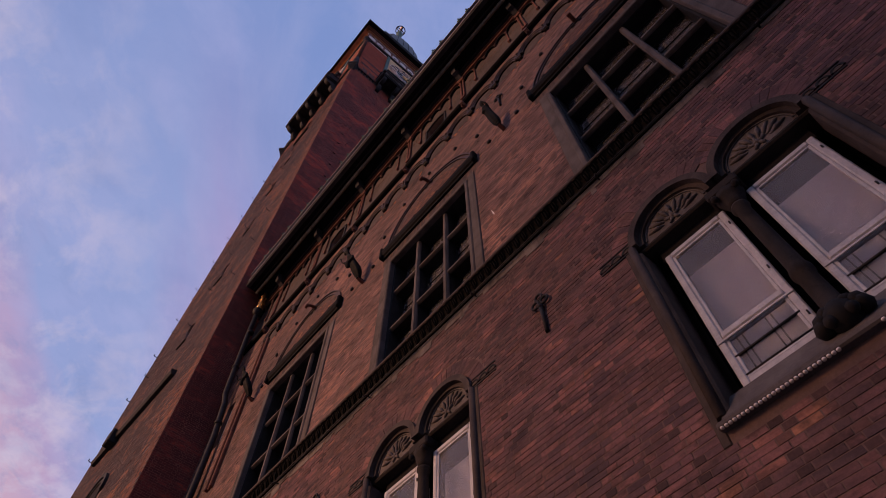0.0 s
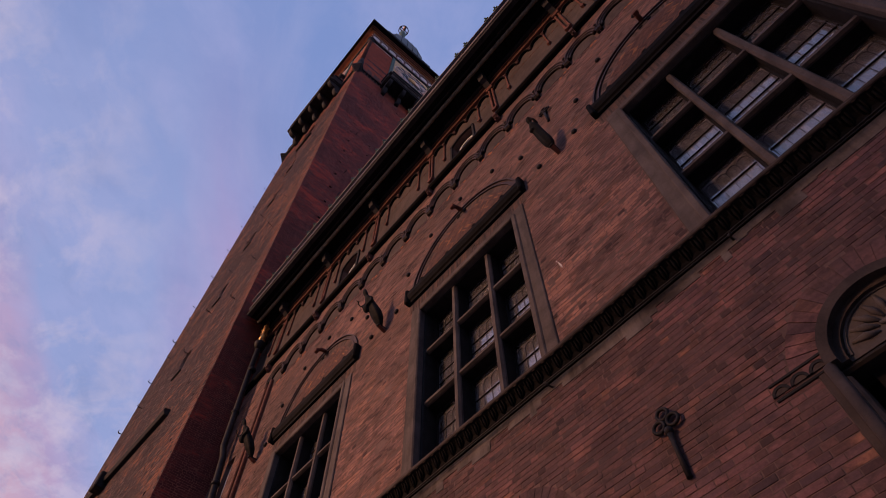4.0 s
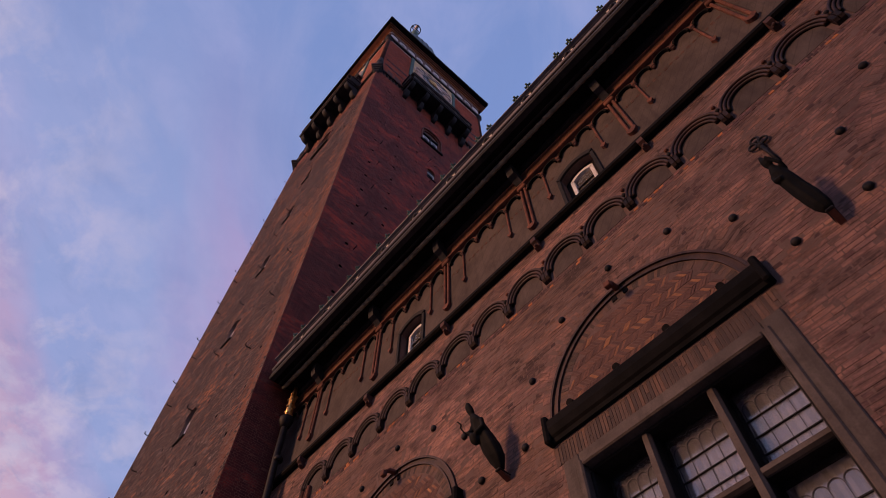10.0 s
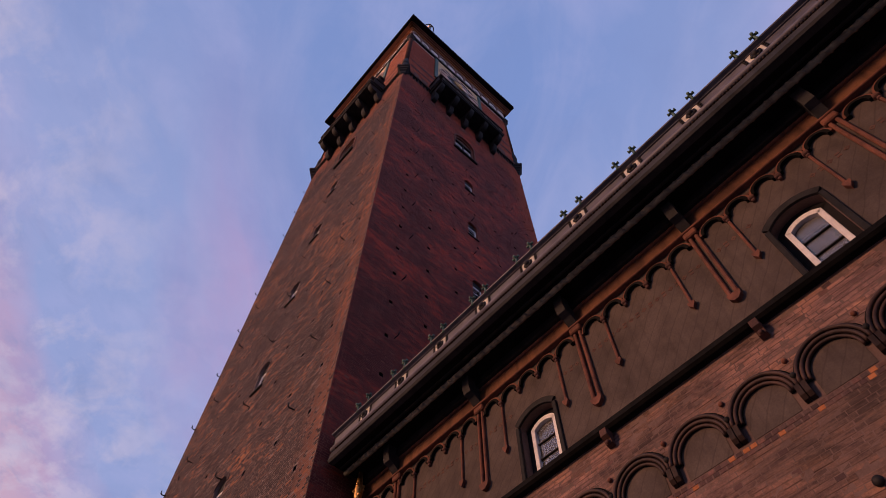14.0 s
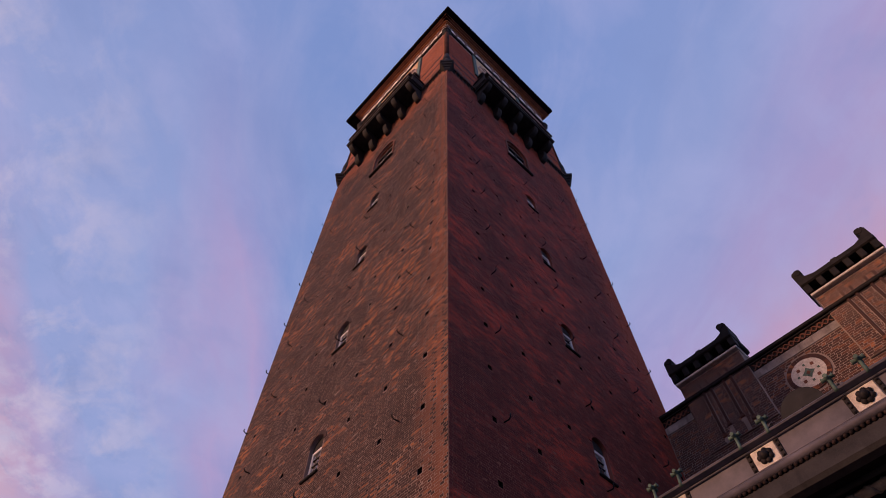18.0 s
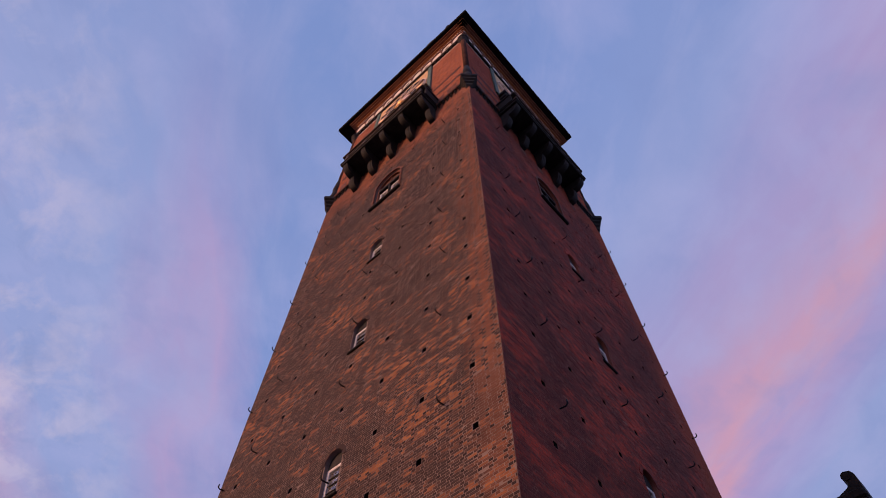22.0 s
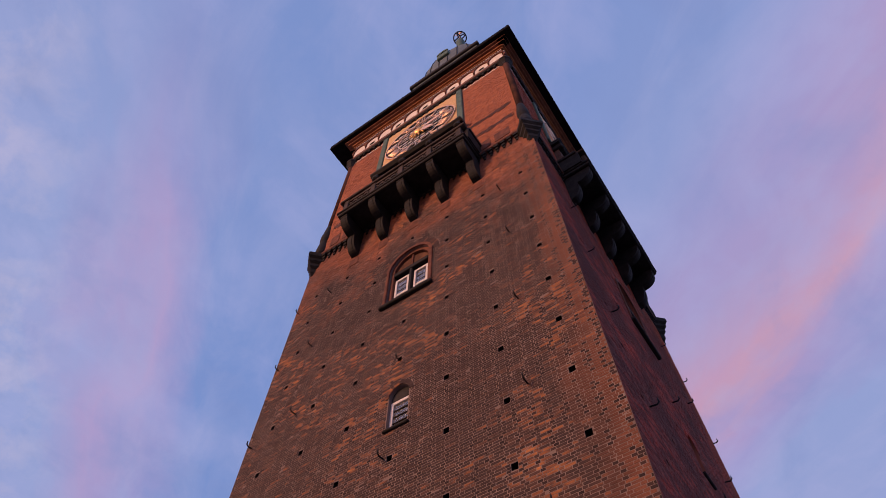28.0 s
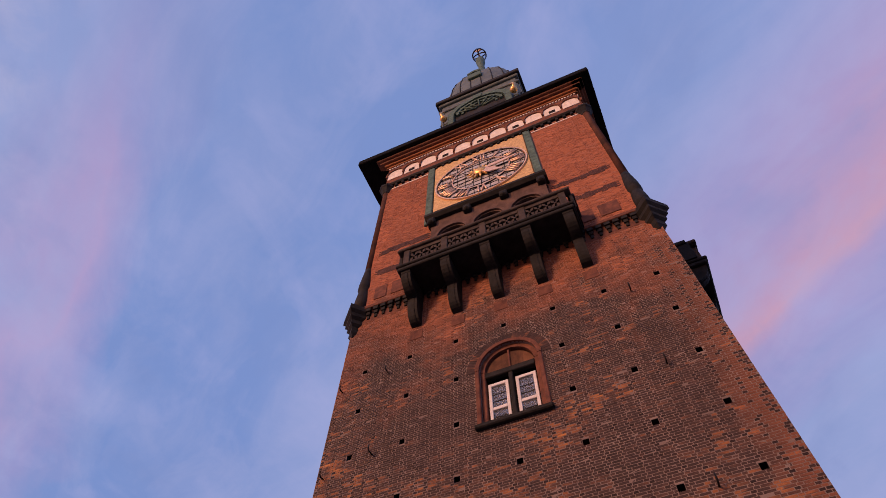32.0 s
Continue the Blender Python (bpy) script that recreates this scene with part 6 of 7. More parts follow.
    # balcony
    bal = part("balcony", Shape(turn).box((17.45, F - 0.02, 58.84), (23.70, F + 1.22, 59.02), 0.03).box((17.40, F - 0.02, 59.02), (23.75, F + 1.27, 59.14), 0.03), M_DARKSTONE, tower, "black stone balcony on five curved corbels")
    posts = (17.70, 19.13, 20.56, 21.98, 23.41)
    for x in posts:
        bend = [math.pi / 2 * k / 7 for k in range(8)]
        prof = [(F - 0.02, 58.84), (F + 1.13, 58.84), (F + 1.13, 58.74)]
        prof += [(F + 0.50 + 0.60 * math.cos(t), 58.70 - 0.62 * math.sin(t)) for t in bend] + [(F + 0.47, 58.06)]
        prof += [(F + 0.08 + 0.39 * math.cos(t), 57.94 - 0.86 * math.sin(t)) for t in bend] + [(F - 0.02, 57.04)]
        part("corbel", Shape(turn).prism(prof, "x", x - 0.17, x + 0.17), M_DARKSTONE, bal)
        part("corbel_rib", Shape(turn).prism([(p[0] + 0.018, p[1] - 0.012) for p in prof[3:-1]] + [(F + 0.02, 57.3), (F + 0.5, 58.3)], "x", x - 0.07, x + 0.07), M_DARKSTONE, bal)
        part("foot_stone", Shape(turn).box((x - 0.22, F - 0.01, 56.42), (x + 0.22, F + 0.018, 56.86), 0.006), M_TERRA, bal)
        part("post", Shape(turn).box((x - 0.12, F + 1.0, 59.14), (x + 0.12, F + 1.20, 60.12), 0.015), M_BROWNSTONE, bal)
    part("handrail", Shape(turn).box((17.38, F + 0.94, 60.12), (23.77, F + 1.27, 60.26), 0.03), M_BROWNSTONE, bal)
    for s, q in ((-1, 17.42), (1, 23.73)):
        part("end_rail", Shape(turn).box((q - 0.12, F, 60.10), (q + 0.12, F + 0.94, 60.30), 0.03).box((q - 0.06, F, 59.14), (q + 0.06, F + 1.0, 60.10), 0.01), M_DARKSTONE, bal)
    for a, b in zip(posts, posts[1:]):
        a2, b2 = a + 0.12, b - 0.12
        part("panel_foot", Shape(turn).box((a2, F + 1.06, 59.14), (b2, F + 1.17, 59.36), 0.01), M_BROWNSTONE, bal)
        part("panel_head", Shape(turn).box((a2, F + 1.06, 59.92), (b2, F + 1.17, 60.12), 0.01), M_BROWNSTONE, bal)
        # pierced flowers of four leaves in a row
        n = 4
        for k in range(n):
            sh = Shape(turn)
            m, w = a2 + (b2 - a2) * (k + 0.5) / n, (b2 - a2) / n / 2
            for s in (-1, 1):
                for u in (-1, 1):
                    p, q = (m + s * 0.03, 59.64 + u * 0.03), (m + s * (w - 0.01), 59.64 + u * 0.27)
                    h = ((p[0] + q[0]) / 2, (p[1] + q[1]) / 2)
                    sh.prism([p, (h[0] + 0.05 * s, h[1] - 0.045 * u), q, (h[0] - 0.05 * s, h[1] + 0.045 * u)], "y", F + 1.08, F + 1.145)
            sh.prism([(m - 0.055, 59.64), (m, 59.585), (m + 0.055, 59.64), (m, 59.695)], "y", F + 1.08, F + 1.155)
            part("pierced_flower", sh, M_BROWNSTONE, bal)
        # dark sheet in place of the shade behind the pierced flowers
        part("backing", Shape(turn).box((a2, F + 0.98, 59.14), (b2, F + 1.0, 60.10)), M_SHADE, bal)
    # blind arcade and shelf under the dial
    mids = [20.55 + 1.55 * (k - 1) for k in range(3)]
    sh = face_with_openings(Shape(turn), 18.10, 23.0, 59.2, 63.72, F + 0.26, [(m - 0.60, m + 0.60, 59.3, 62.82) for m in mids], 0.24)
    for m in mids:
        over_arch(sh, m, 0.60, 62.22, 62.82, F + 0.26, 0.24, 18)
    for q, d in ((18.10, 0), (23.0, 1)):
        sh.add([(q, F - 0.02, 59.2), (q, F + 0.26, 59.2), (q, F + 0.26, 63.72), (q, F - 0.02, 63.72)], [(0, 1, 2, 3) if d else (3, 2, 1, 0)])
    arc = part("arcade", sh, M_ARCADE, tower, "brown blind arcade between balcony and clock")
    for m in mids:
        part("arch", Shape(turn).ring(m, 62.22, 0.60, 0.72, 0, 180, F + 0.25, F + 0.31, 20).ring(m, 62.22, 0.54, 0.60, 0, 180, F + 0.05, F + 0.22, 20), M_ARCADE, arc)
        # black sheet that paints the shade inside the blind arch
        part("recess", Shape(turn).ring(m, 62.22, 0.003, 0.60, 0, 180, F + 0.01, F + 0.03, 18).box((m - 0.60, F + 0.01, 59.3), (m + 0.60, F + 0.03, 62.22)), M_SHADE, arc)
    for k in range(4):
        m = 20.55 + 1.55 * (k - 1.5)
        part("pier_cap", Shape(turn).box((m - 0.20, F + 0.2, 62.06), (m + 0.20, F + 0.34, 62.22), 0.02), M_ARCADE, arc)
    shelf = part("shelf", Shape(turn).prism([(F - 0.02, 63.72), (F + 0.42, 63.72), (F + 0.55, 63.86), (F + 0.55, 64.02), (F - 0.02, 64.10)], "x", 17.95, 23.20), M_DARKSTONE, tower, "black stone shelf under the clock")
    for k in range(4):
        m = 18.22 + 4.71 * k / 3
        part("shelf_bracket", Shape(turn).box((m - 0.17, F - 0.02, 63.30), (m + 0.17, F + 0.50, 63.72), 0.05).ball((m, F + 0.42, 63.42), 0.13, 8), M_DARKSTONE, shelf)
    # the dial
    cx, cz, R = 20.72, 67.35, 2.22
    clock = part("clock", Shape(turn).box((18.42, F - 0.02, 64.1), (23.06, F + 0.06, 70.25), 0.01), M_MOSAIC, tower, "large clock with gilded numerals on a gold mosaic field")
    for q in (18.22, 23.26):
        part("copper_strip", Shape(turn).box((q - 0.17, F - 0.02, 64.1), (q + 0.17, F + 0.12, 70.3), 0.03), M_COPPER, clock, "green copper frame strip")
    part("dial_glass", Shape(turn).ring(cx, cz, 0.004, R - 0.05, 0, 360, F + 0.055, F + 0.075, 48), M_DIAL, clock, "dark leaded dial")
    for k in range(-5, 6):
        h = math.sqrt(max(0.01, (R * 0.93) ** 2 - (k * 0.38) ** 2))
        part("dial_bar", Shape(turn).box((cx + k * 0.38 - 0.014, F + 0.075, cz - h), (cx + k * 0.38 + 0.014, F + 0.095, cz + h)), M_IRON, clock)
        part("dial_bar", Shape(turn).box((cx - h, F + 0.075, cz + k * 0.38 - 0.014), (cx + h, F + 0.099, cz + k * 0.38 + 0.014)), M_IRON, clock)
    part("outer_ring", Shape(turn).ring(cx, cz, R - 0.03, R + 0.03, 0, 360, F + 0.06, F + 0.14, 64), M_PINKGOLD, clock)
    for r in (R - 0.06, R * 0.66):
        part("dark_ring", Shape(turn).ring(cx, cz, r - 0.03, r, 0, 360, F + 0.076, F + 0.12, 64), M_IRON, clock)
    part("inner_ring", Shape(turn).ring(cx, cz, R * 0.62, R * 0.645, 0, 360, F + 0.076, F + 0.13, 48), M_PINKGOLD, clock)
    for k, text in enumerate(("XII", "I", "II", "III", "IIII", "V", "VI", "VII", "VIII", "IX", "X", "XI")):
        t = radians(90 - 30 * k)
        d, e = Vector((-math.cos(t), 0, math.sin(t))), Vector((-math.cos(t - math.pi / 2), 0, math.sin(t - math.pi / 2)))
        sh = Shape(turn)
        width = {"I": 0.17, "V": 0.33, "X": 0.35}
        total = sum(width[ch] for ch in text)
        u = -total / 2
        for ch in text:
            w = width[ch]
            for p, q in {"I": ((0.5, 0.5),), "V": ((0.5, 0.12), (0.5, 0.88)), "X": ((0.1, 0.9), (0.9, 0.1))}[ch]:
                a = Vector((cx, F + 0.12, cz)) + d * (R * 0.66) + e * (u + w * p)
                b = Vector((cx, F + 0.12, cz)) + d * (R * 0.95) + e * (u + w * q)
                sh.tube([a, b], 0.045, 4)
            u += w
        part("numeral", sh, M_PINKGOLD, clock)
        a = Vector((cx, F + 0.12, cz)) + d * (R * 0.30)
        b = Vector((cx, F + 0.12, cz)) + d * (R * 0.64)
        part("spoke", Shape(turn).tube([a, b], 0.014, 4), M_IRON, clock)
    sh = Shape(turn).ball((cx, F + 0.20, cz), 0.34, 10, (1, 0.4, 1))
    for k in range(12):
        t = math.pi * k / 6
        sh.tube([(cx + 0.28 * math.cos(t), F + 0.18, cz + 0.28 * math.sin(t)), (cx + 0.66 * math.cos(t), F + 0.18, cz + 0.66 * math.sin(t))], [0.09, 0.02], 5)
    part("sun_boss", sh, M_GOLD, clock, "gilded sun boss")
    for length, thick, a in ((1.30, 0.21, -37), (1.98, 0.13, 6)):
        t = radians(a)
        d = Vector((-math.cos(t), 0, math.sin(t)))
        e = Vector((-math.sin(t), 0, -math.cos(t)))
        o = Vector((cx, F + 0.24, cz))
        pts = [o - d * 0.3 + e * thick * 0.5, o + d * length * 0.55 + e * thick, o + d * length * 0.75 + e * thick * 0.5, o + d * length, o + d * length * 0.75 - e * thick * 0.5, o + d * length * 0.55 - e * thick, o - d * 0.3 - e * thick * 0.5]
        part("hand", Shape(turn).prism([(p.x, p.z) for p in pts], "y", F + 0.22, F + 0.26), M_PINKGOLD, clock, "gilded clock hand")
    # frieze under the eaves
    led = part("frieze_ledge", Shape(turn).prism([(F - 0.02, 70.36), (F + 0.12, 70.36), (F + 0.17, 70.44), (F + 0.17, 70.54), (F - 0.02, 70.60)], "x", x0 - 0.2, x1 + 0.2), M_DARKSTONE, tower, "black ledge on small corbels")
    for k in range(28):
        x = x0 + 0.3 + (x1 - x0 - 0.6) * k / 27
        part("ledge_corbel", Shape(turn).box((x - 0.07, F - 0.02, 70.14), (x + 0.07, F + 0.12, 70.36), 0.02), M_DARKSTONE, led)
    for a, b in ((x0 + 0.4, 18.0), (23.5, x1 - 0.4)):
        part("white_line", Shape(turn).box((a, F + 0.002, 69.95), (b, F + 0.022, 70.04)), M_WHITESTONE, wall)
    back = part("frieze", Shape(turn).box((x0, F - 0.02, 70.62), (x1, F + 0.03, 73.28)), M_FRIEZE, tower, "arched frieze of pale panels under the eaves")
    n = 11
    for k in range(n):
        x = x0 + (x1 - x0) * (k + 0.5) / n
        part("arch_panel", Shape(turn).ring(x, 71.95, 0.004, 0.43, 0, 180, F + 0.02, F + 0.06, 16).box((x - 0.43, F + 0.02, 71.35), (x + 0.43, F + 0.06, 71.95)), M_WHITESTONE, back, "pale arched panel")
        part("arch_rim", Shape(turn).ring(x, 71.95, 0.43, 0.50, 0, 180, F + 0.02, F + 0.13, 16), M_FRIEZE, back)
        part("frieze_corbel", Shape(turn).box((x + 0.44, F + 0.02, 71.62), (x + (x1 - x0) / n - 0.44, F + 0.14, 71.98), 0.02), M_FRIEZE, back)
        if k % 2:
            part("vent_hole", Shape(turn).box((x - 0.17, F + 0.055, 71.45), (x + 0.17, F + 0.065, 71.80)), M_SHADE, back)
    sh = Shape(turn)
    for k in range(66):
        x = x0 + (x1 - x0) * (k + 0.5) / 66
        part("dentil", Shape(turn).box((x - 0.05, F + 0.02, 72.78), (x + 0.05, F + 0.10, 72.9)), M_WHITESTONE, back)
    part("cornice_step", Shape(turn).box((x0 - 0.1, F - 0.02, 72.98), (x1 + 0.1, F + 0.14, 73.12), 0.02).box((x0 - 0.2, F - 0.02, 73.12), (x1 + 0.2, F + 0.26, 73.28), 0.02), M_ORANGE, back)
    part("upper_cornice", Shape(turn).box((x0 - 0.42, F - 0.02, 73.28), (x1 + 0.42, F + 0.42, 73.42), 0.02).box((x0 - 0.58, F - 0.02, 73.42), (x1 + 0.58, F + 0.58, 73.56), 0.02), M_CORNICE, back, "stepped brown cornice under the eaves")
    return wall, courses(x0, x1, 14.0, 70.0, gaps, TOWER_COURSE, 0.226, seed=7 + side, bond=2)


rng = random.Random(11)
front_wall, front_bricks = tower_face(None, 0)
side_wall, side_bricks = tower_face(SIDE, 1)
part("wall", Shape().box((TX1 - 0.3, TY0, GROUND), (TX1, F - 0.31, TOP)).box((TX0 + 0.31, TY0, GROUND), (TX1 - 0.3, TY0 + 0.3, TOP)), M_TMORTAR, tower)
part("inner_core", Shape().box((TX0 + 0.7, TY0 + 0.31, GROUND), (TX1 - 0.31, F - 0.7, TOP - 0.2)), M_SHADE, tower)
for x, y, dx, dy in ((TX0, F, 1, -1), (TX1, F, -1, -1), (TX0, TY0, 1, 1)):
    x, y = x + 0.10 * dx, y + 0.10 * dy
    cor = part("corner_corbel", Shape().lathe([(0.14, 57.75), (0.26, 57.95), (0.26, 58.2), (0.38, 58.32), (0.38, 58.5), (0.50, 58.62), (0.50, 58.78), (0.62, 58.9), (0.62, 59.14), (0.36, 59.22)], x, y, 4, True, 0.0), M_DARKSTONE, tower, "faceted dark stone corner corbel")
    part("shaft_base", Shape().lathe([(0.29, 59.2), (0.29, 59.9), (0.25, 60.4), (0.22, 60.6), (0.27, 60.72), (0.27, 61.1), (0.23, 61.6), (0.19, 62.0), (0.178, 62.2)], x, y, 12), M_DARKSTONE, cor, "domed dark stone shaft base")
    part("corner_shaft", Shape().lathe([(0.175, 62.1), (0.175, 69.6), (0.20, 69.66)], x, y, 16), M_SHAFT, cor, "round brick corner shaft")
    part("shaft_cap", Shape().lathe([(0.18, 69.62), (0.24, 69.7), (0.25, 69.82), (0.36, 70.12), (0.42, 70.2), (0.42, 70.35)], x, y, 8, True, 0.5), M_DARKSTONE, cor)
# the long ledge and arched window low on the front
ledge = part("low_ledge", Shape().prism([(F - 0.02, 21.55), (F + 0.14, 21.55), (F + 0.2, 21.68), (F + 0.2, 21.76), (F - 0.02, 21.82)], "x", 18.1, 24.5), M_DARKSTONE, tower, "long dark ledge on the tower")
part("ledge_box", Shape().box((22.4, F - 0.02, 21.3), (22.9, F + 0.36, 21.95), 0.04), M_DARKSTONE, ledge)
low = part("low_arch", Shape().ring(20.6, 17.6, 0.85, 1.0, 0, 180, F - 0.02, F + 0.10, 24).ring(20.6, 17.6, 0.68, 0.8, 0, 180, F - 0.02, F + 0.06, 24), M_DARKSTONE, tower, "arched head of a dark lower window")
part("low_field", Shape().ring(20.6, 17.6, 0.004, 0.7, 0, 180, F + 0.01, F + 0.03, 24).box((19.9, F + 0.01, 15.0), (21.3, F + 0.03, 17.6)), M_SHADE, low)

# eaves, roof and lantern of the tower
CX0, CX1, CY0, CY1 = 14.17, 27.6, -14.1, -1.22
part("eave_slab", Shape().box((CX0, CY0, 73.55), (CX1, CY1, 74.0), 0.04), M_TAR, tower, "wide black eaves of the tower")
mx, my = 20.95, -7.70
DORMER = 85.8
part("roof", Shape().add([(CX0, CY0, 74.0), (CX1, CY0, 74.0), (CX1, CY1, 74.0), (CX0, CY1, 74.0), (mx - 3.3, my - 3.3, 79), (mx + 3.3, my - 3.3, 79), (mx + 3.3, my + 3.3, 79), (mx - 3.3, my + 3.3, 79)],
     [(0, 1, 5, 4), (1, 2, 6, 5), (2, 3, 7, 6), (3, 0, 4, 7), (4, 5, 6, 7)]), M_GREYCOPPER, tower)
lan = part("lantern", Shape().box((mx - 3.2, my - 3.2, 79), (mx + 3.2, my + 3.2, 90.2), 0.1), M_GREYCOPPER, tower, "copper-clad lantern with a bell roof")
for z0, z1, r in ((90.2, 90.6, 3.4), (90.6, 91.2, 3.60), (88.6, 88.9, 3.35)):
    part("lantern_cornice", Shape().box((mx - r, my - r, z0), (mx + r, my + r, z1), 0.06), M_ROOF if z0 > 90.5 else M_GREYCOPPER, lan)
for k in range(5):
    for s in (-1, 1):
        x = mx + 3.0 * (k - 2) / 2
        part("lantern_seam", Shape().box((x - 0.06, my + s * 3.2, 79), (x + 0.06, my + s * 3.28, 88.6), 0.02).box((mx + s * 3.2, my - 0.06 + 3.0 * (k - 2) / 2, 79), (mx + s * 3.28, my + 0.06 + 3.0 * (k - 2) / 2, 88.6), 0.02), M_GREYCOPPER, lan)
for z in (82.5, 85.6):
    part("lantern_seam", Shape().box((mx - 3.24, my - 3.24, z), (mx + 3.24, my + 3.24, z + 0.12), 0.02), M_GREYCOPPER, lan)
for turn in (None, Matrix.Translation((mx, my, 0)) @ Matrix.Rotation(radians(90), 4, "Z") @ Matrix.Translation((-mx, -my, 0))):
    y = my + 3.2
    part("round_dormer", Shape(turn).ring(mx, DORMER, 2.0, 2.5, 0, 180, y - 0.1, y + 0.35, 28).ring(mx, DORMER, 1.62, 1.85, 0, 180, y - 0.1, y + 0.28, 28).ring(mx, DORMER, 1.25, 1.45, 0, 180, y - 0.1, y + 0.2, 28)
         .box((mx - 2.5, y - 0.1, 79), (mx - 2.0, y + 0.35, DORMER), 0.04).box((mx + 2.0, y - 0.1, 79), (mx + 2.5, y + 0.35, DORMER), 0.04), M_COPPER, lan, "round copper dormer head")
    for k in range(7):
        t = radians(18 + 24 * k)
        part("dormer_rib", Shape(turn).tube([(mx + 0.3 * math.cos(t), y + 0.16, DORMER + 0.3 * math.sin(t)), (mx + 1.95 * math.cos(t), y + 0.24, DORMER + 1.95 * math.sin(t))], 0.07, 6), M_COPPER, lan)
    part("dormer_field", Shape(turn).ring(mx, DORMER, 0.004, 2.0, 0, 180, y - 0.05, y + 0.1, 24).box((mx - 2.0, y - 0.05, 79), (mx + 2.0, y + 0.1, DORMER)), M_ROOF, lan)
    for s in (-1, 1):
        part("gilt_ornament", Shape(turn).ball((mx + s * 2.75, y + 0.5, DORMER - 0.4), 0.28, 8).tube([(mx + s * 2.75, y + 0.5, DORMER - 0.3), (mx + s * 2.9, y + 0.7, DORMER + 0.4), (mx + s * 2.65, y + 0.6, DORMER + 1.0)], [0.14, 0.1, 0.05], 6), M_GOLD, lan)
    part("keystone", Shape(turn).prism([(mx - 0.28, DORMER + 1.9), (mx + 0.28, DORMER + 1.9), (mx + 0.40, DORMER + 2.72), (mx - 0.40, DORMER + 2.72)], "y", y - 0.05, y + 0.42), M_COPPER, lan)
prof = [(3.5, 91.2), (3.52, 93.0), (3.4, 95.2), (3.1, 97.6), (2.6, 99.8), (1.95, 101.4), (1.2, 102.5), (0.62, 103.2)]


def shoulder(t, p=3.0):
    """A round plan swollen towards its four corners."""
    return (abs(math.cos(t)) ** p + abs(math.sin(t)) ** p) ** (-1 / p)


sh, n = Shape(), 32
for r, z in prof:
    sh.v += [(mx + r * shoulder(2 * math.pi * k / n) * math.cos(2 * math.pi * k / n), my + r * shoulder(2 * math.pi * k / n) * math.sin(2 * math.pi * k / n), z) for k in range(n)]
for i in range(len(prof) - 1):
    sh.f += [(i * n + k, i * n + (k + 1) % n, (i + 1) * n + (k + 1) % n, (i + 1) * n + k) for k in range(n)]
sh.s = [True] * len(sh.f)
bell = part("bell_roof", sh, M_GREYCOPPER, lan, "ribbed grey copper bell roof")
for k in range(24):
    t = 2 * math.pi * (k + 0.5) / 24
    part("rib", Shape().tube([(mx + (r * shoulder(t) + 0.02) * math.cos(t), my + (r * shoulder(t) + 0.02) * math.sin(t), z) for r, z in prof], 0.045, 6), M_ROOF, bell)
part("lucarne", Shape().ring(mx, 95.2, 0.2, 0.62, 0, 180, my + 2.9, my + 3.75, 14).box((mx - 0.62, my + 2.9, 94.0), (mx + 0.62, my + 3.7, 95.2), 0.05).ball((mx, my + 3.5, 96.0), 0.16, 6), M_COPPER, bell)
fin = part("spire_base", Shape().lathe([(0.55, 103.1), (0.72, 103.6), (0.5, 104.6), (0.42, 107.5), (0.55, 108.6), (0.40, 110.0), (0.36, 113.0), (0.52, 114.4), (0.56, 115.6), (0.3, 116.5), (0.16, 117.3)], mx, my, 12), M_COPPER, lan)
for a in (0, 90):
    part("orb_ring", Shape().tube([(mx + 0.82 * math.cos(t) * math.cos(radians(a)), my + 0.82 * math.cos(t) * math.sin(radians(a)), 118.6 + 1.15 * math.sin(t)) for t in (2 * math.pi * k / 24 for k in range(24))], 0.08, 6, True), M_IRON, fin)
part("orb_ring", Shape().tube([(mx + 0.82 * math.cos(t), my + 0.82 * math.sin(t), 118.6) for t in (2 * math.pi * k / 24 for k in range(24))], 0.08, 6, True), M_IRON, fin)
part("vane", Shape().tube([(mx, my, 117.4), (mx, my, 122.6)], 0.05, 6).tube([(mx - 0.5, my, 121.4), (mx - 0.1, my, 121.5), (mx + 0.4, my, 121.8), (mx + 0.7, my, 122.2)], [0.04, 0.15, 0.10, 0.03], 6), M_PINKGOLD, fin, "gilded weather vane")

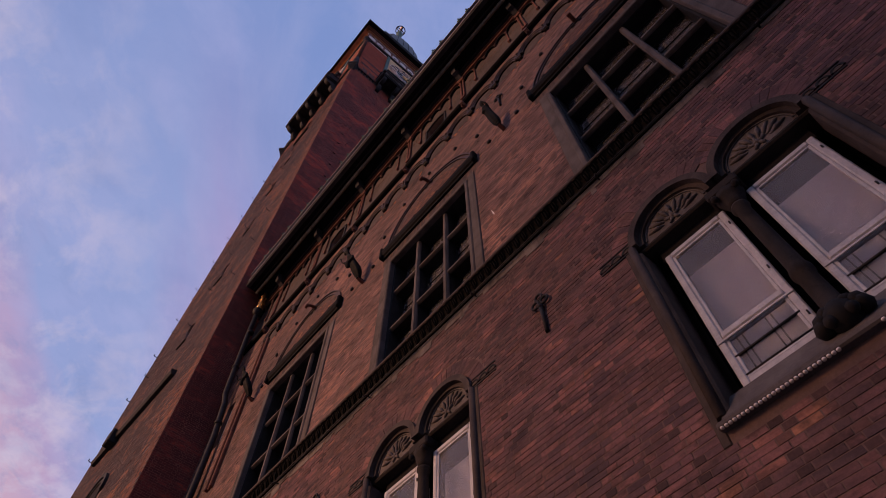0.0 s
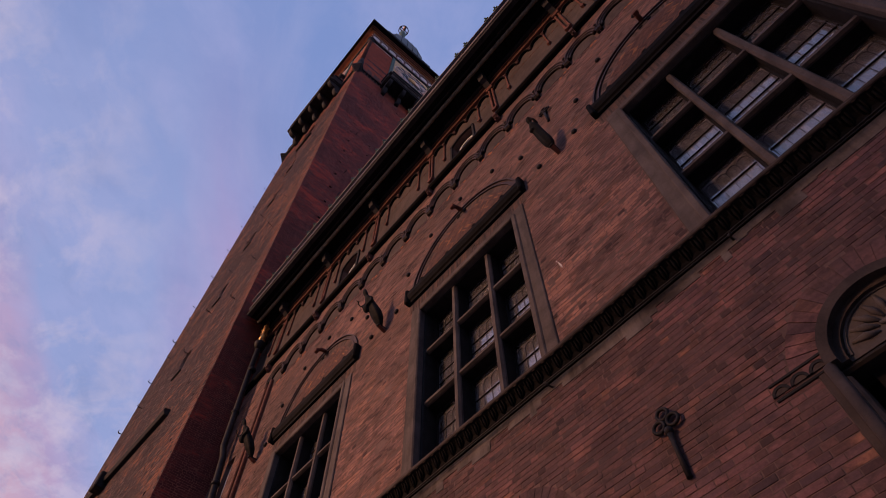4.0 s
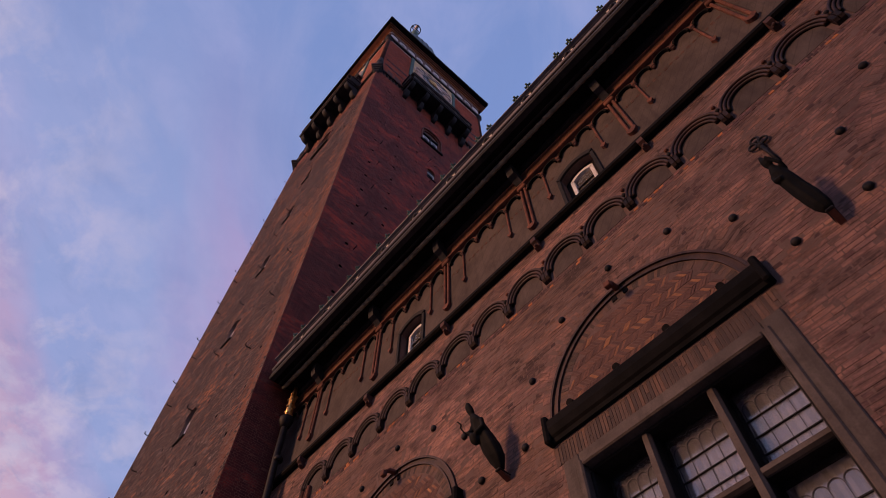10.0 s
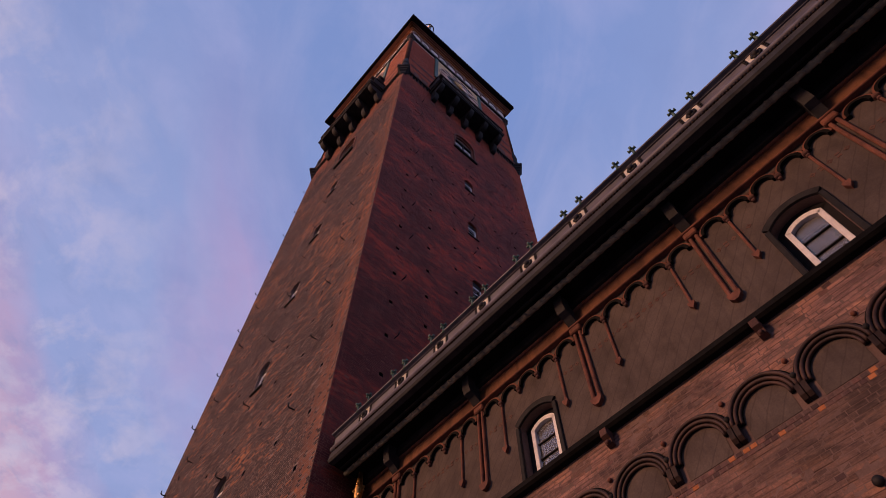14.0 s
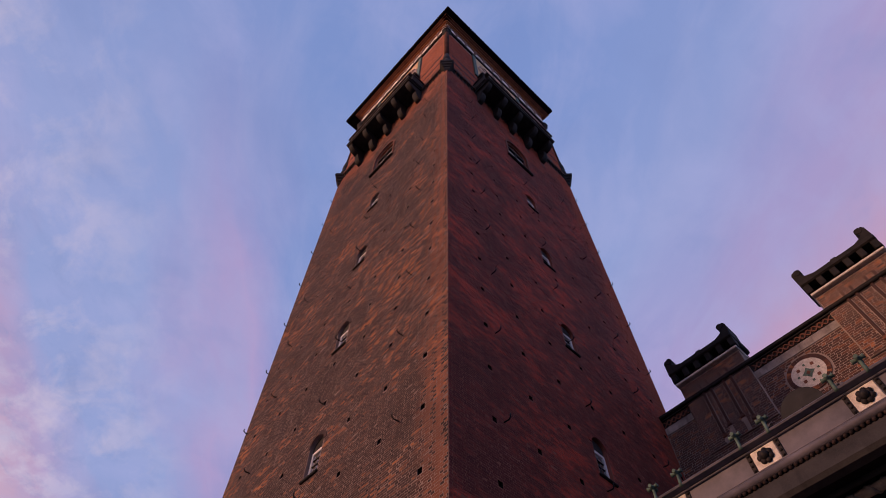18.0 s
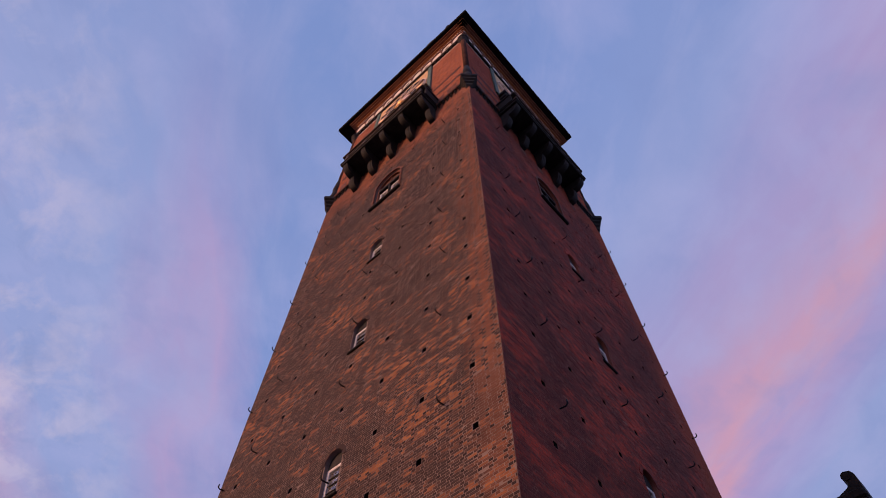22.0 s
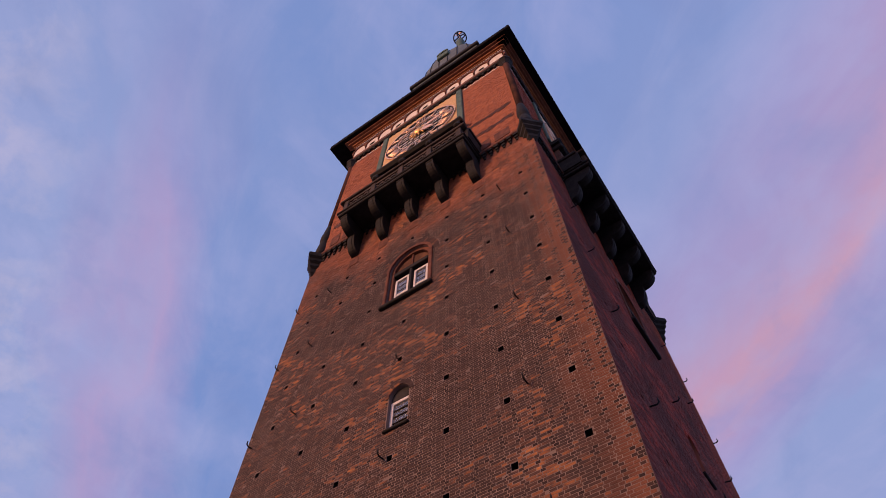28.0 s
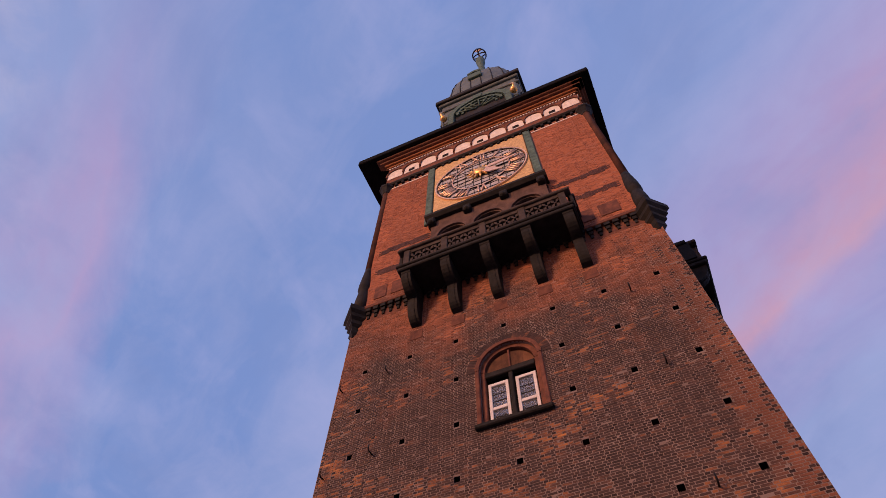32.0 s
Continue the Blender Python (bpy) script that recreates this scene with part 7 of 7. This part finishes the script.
# ---- bricks of the walls ----
FACADE_COURSE = 0.067
facade_bricks = courses(-3.6, EAST, 6.6, 23.4, facade_gaps, FACADE_COURSE, 0.228, seed=2, bond=2)
brickwork("brickwork", [b for b in facade_bricks if b[2] > 12.2], W, M_BRICK, M_BRICK_ONE, wall_facade, (1.75, 3.7, 16.9, 18.2), ASKEW, course=FACADE_COURSE, joint=0.006, proud=0.002, label="weathered red bricks", burnt=M_BURNT, share=0.05)
brickwork("brickwork", [b for b in facade_bricks if b[2] < 12.2], W, M_LOWBRICK, M_LOWBRICK_ONE, wall_facade, (1.75, 3.9, 9.3, 12.0), ASKEW, course=FACADE_COURSE, joint=0.007, proud=0.004, label="sooty plum-coloured lower bricks", burnt=M_BURNT, share=0.24)
brickwork("brickwork", front_bricks, F, M_TBRICK, M_TBRICK_ONE, front_wall, (16.2, 19.4, 44.5, 48.6), course=TOWER_COURSE, joint=0.0115, proud=0.003, label="dark and orange bricks", burnt=M_TBURNT, share=0.42)
brickwork("brickwork", side_bricks, F, M_SBRICK, M_SBRICK_ONE, side_wall, (22.2, 25.9, 34.0, 38.6), SIDE, course=TOWER_COURSE, joint=0.0115, proud=0.003, label="dark red bricks toned for the side face's light")
wing_bricks = courses(-1.5, EAST - 0.01, 32.0, 35.17, lambda a, b: [(m - math.sqrt(0.55 - ((a + b) / 2 - 34.33) ** 2), m + math.sqrt(0.55 - ((a + b) / 2 - 34.33) ** 2)) for m in (10.14, 4.55) if abs((a + b) / 2 - 34.33) < 0.74] + ([(WEST, EAST)] if 32.84 < (a + b) / 2 < 33.24 else []) + ([(m - 1.26, m + 1.26) for m in MERLONS] if b > 33.6 else []), seed=4)
brickwork("brickwork", wing_bricks, B, M_WINGBRICK, M_SBRICK_ONE, wall_back, None, joint=0.015, proud=0.004, label="brown bricks in monk bond")
for m in MERLONS[:2]:
    brickwork("brickwork", courses(m - 1.24, m + 1.24, 33.62, 36.66, lambda a, b: [(m + x - 0.06, m + x + 0.06) for x in (-0.55, -0.25, 0.25, 0.55)] if b < 36.3 else [], seed=9), B + 0.07, M_WINGBRICK, M_SBRICK_ONE, crest, None, joint=0.015, proud=0.004, label="brown turret bricks")
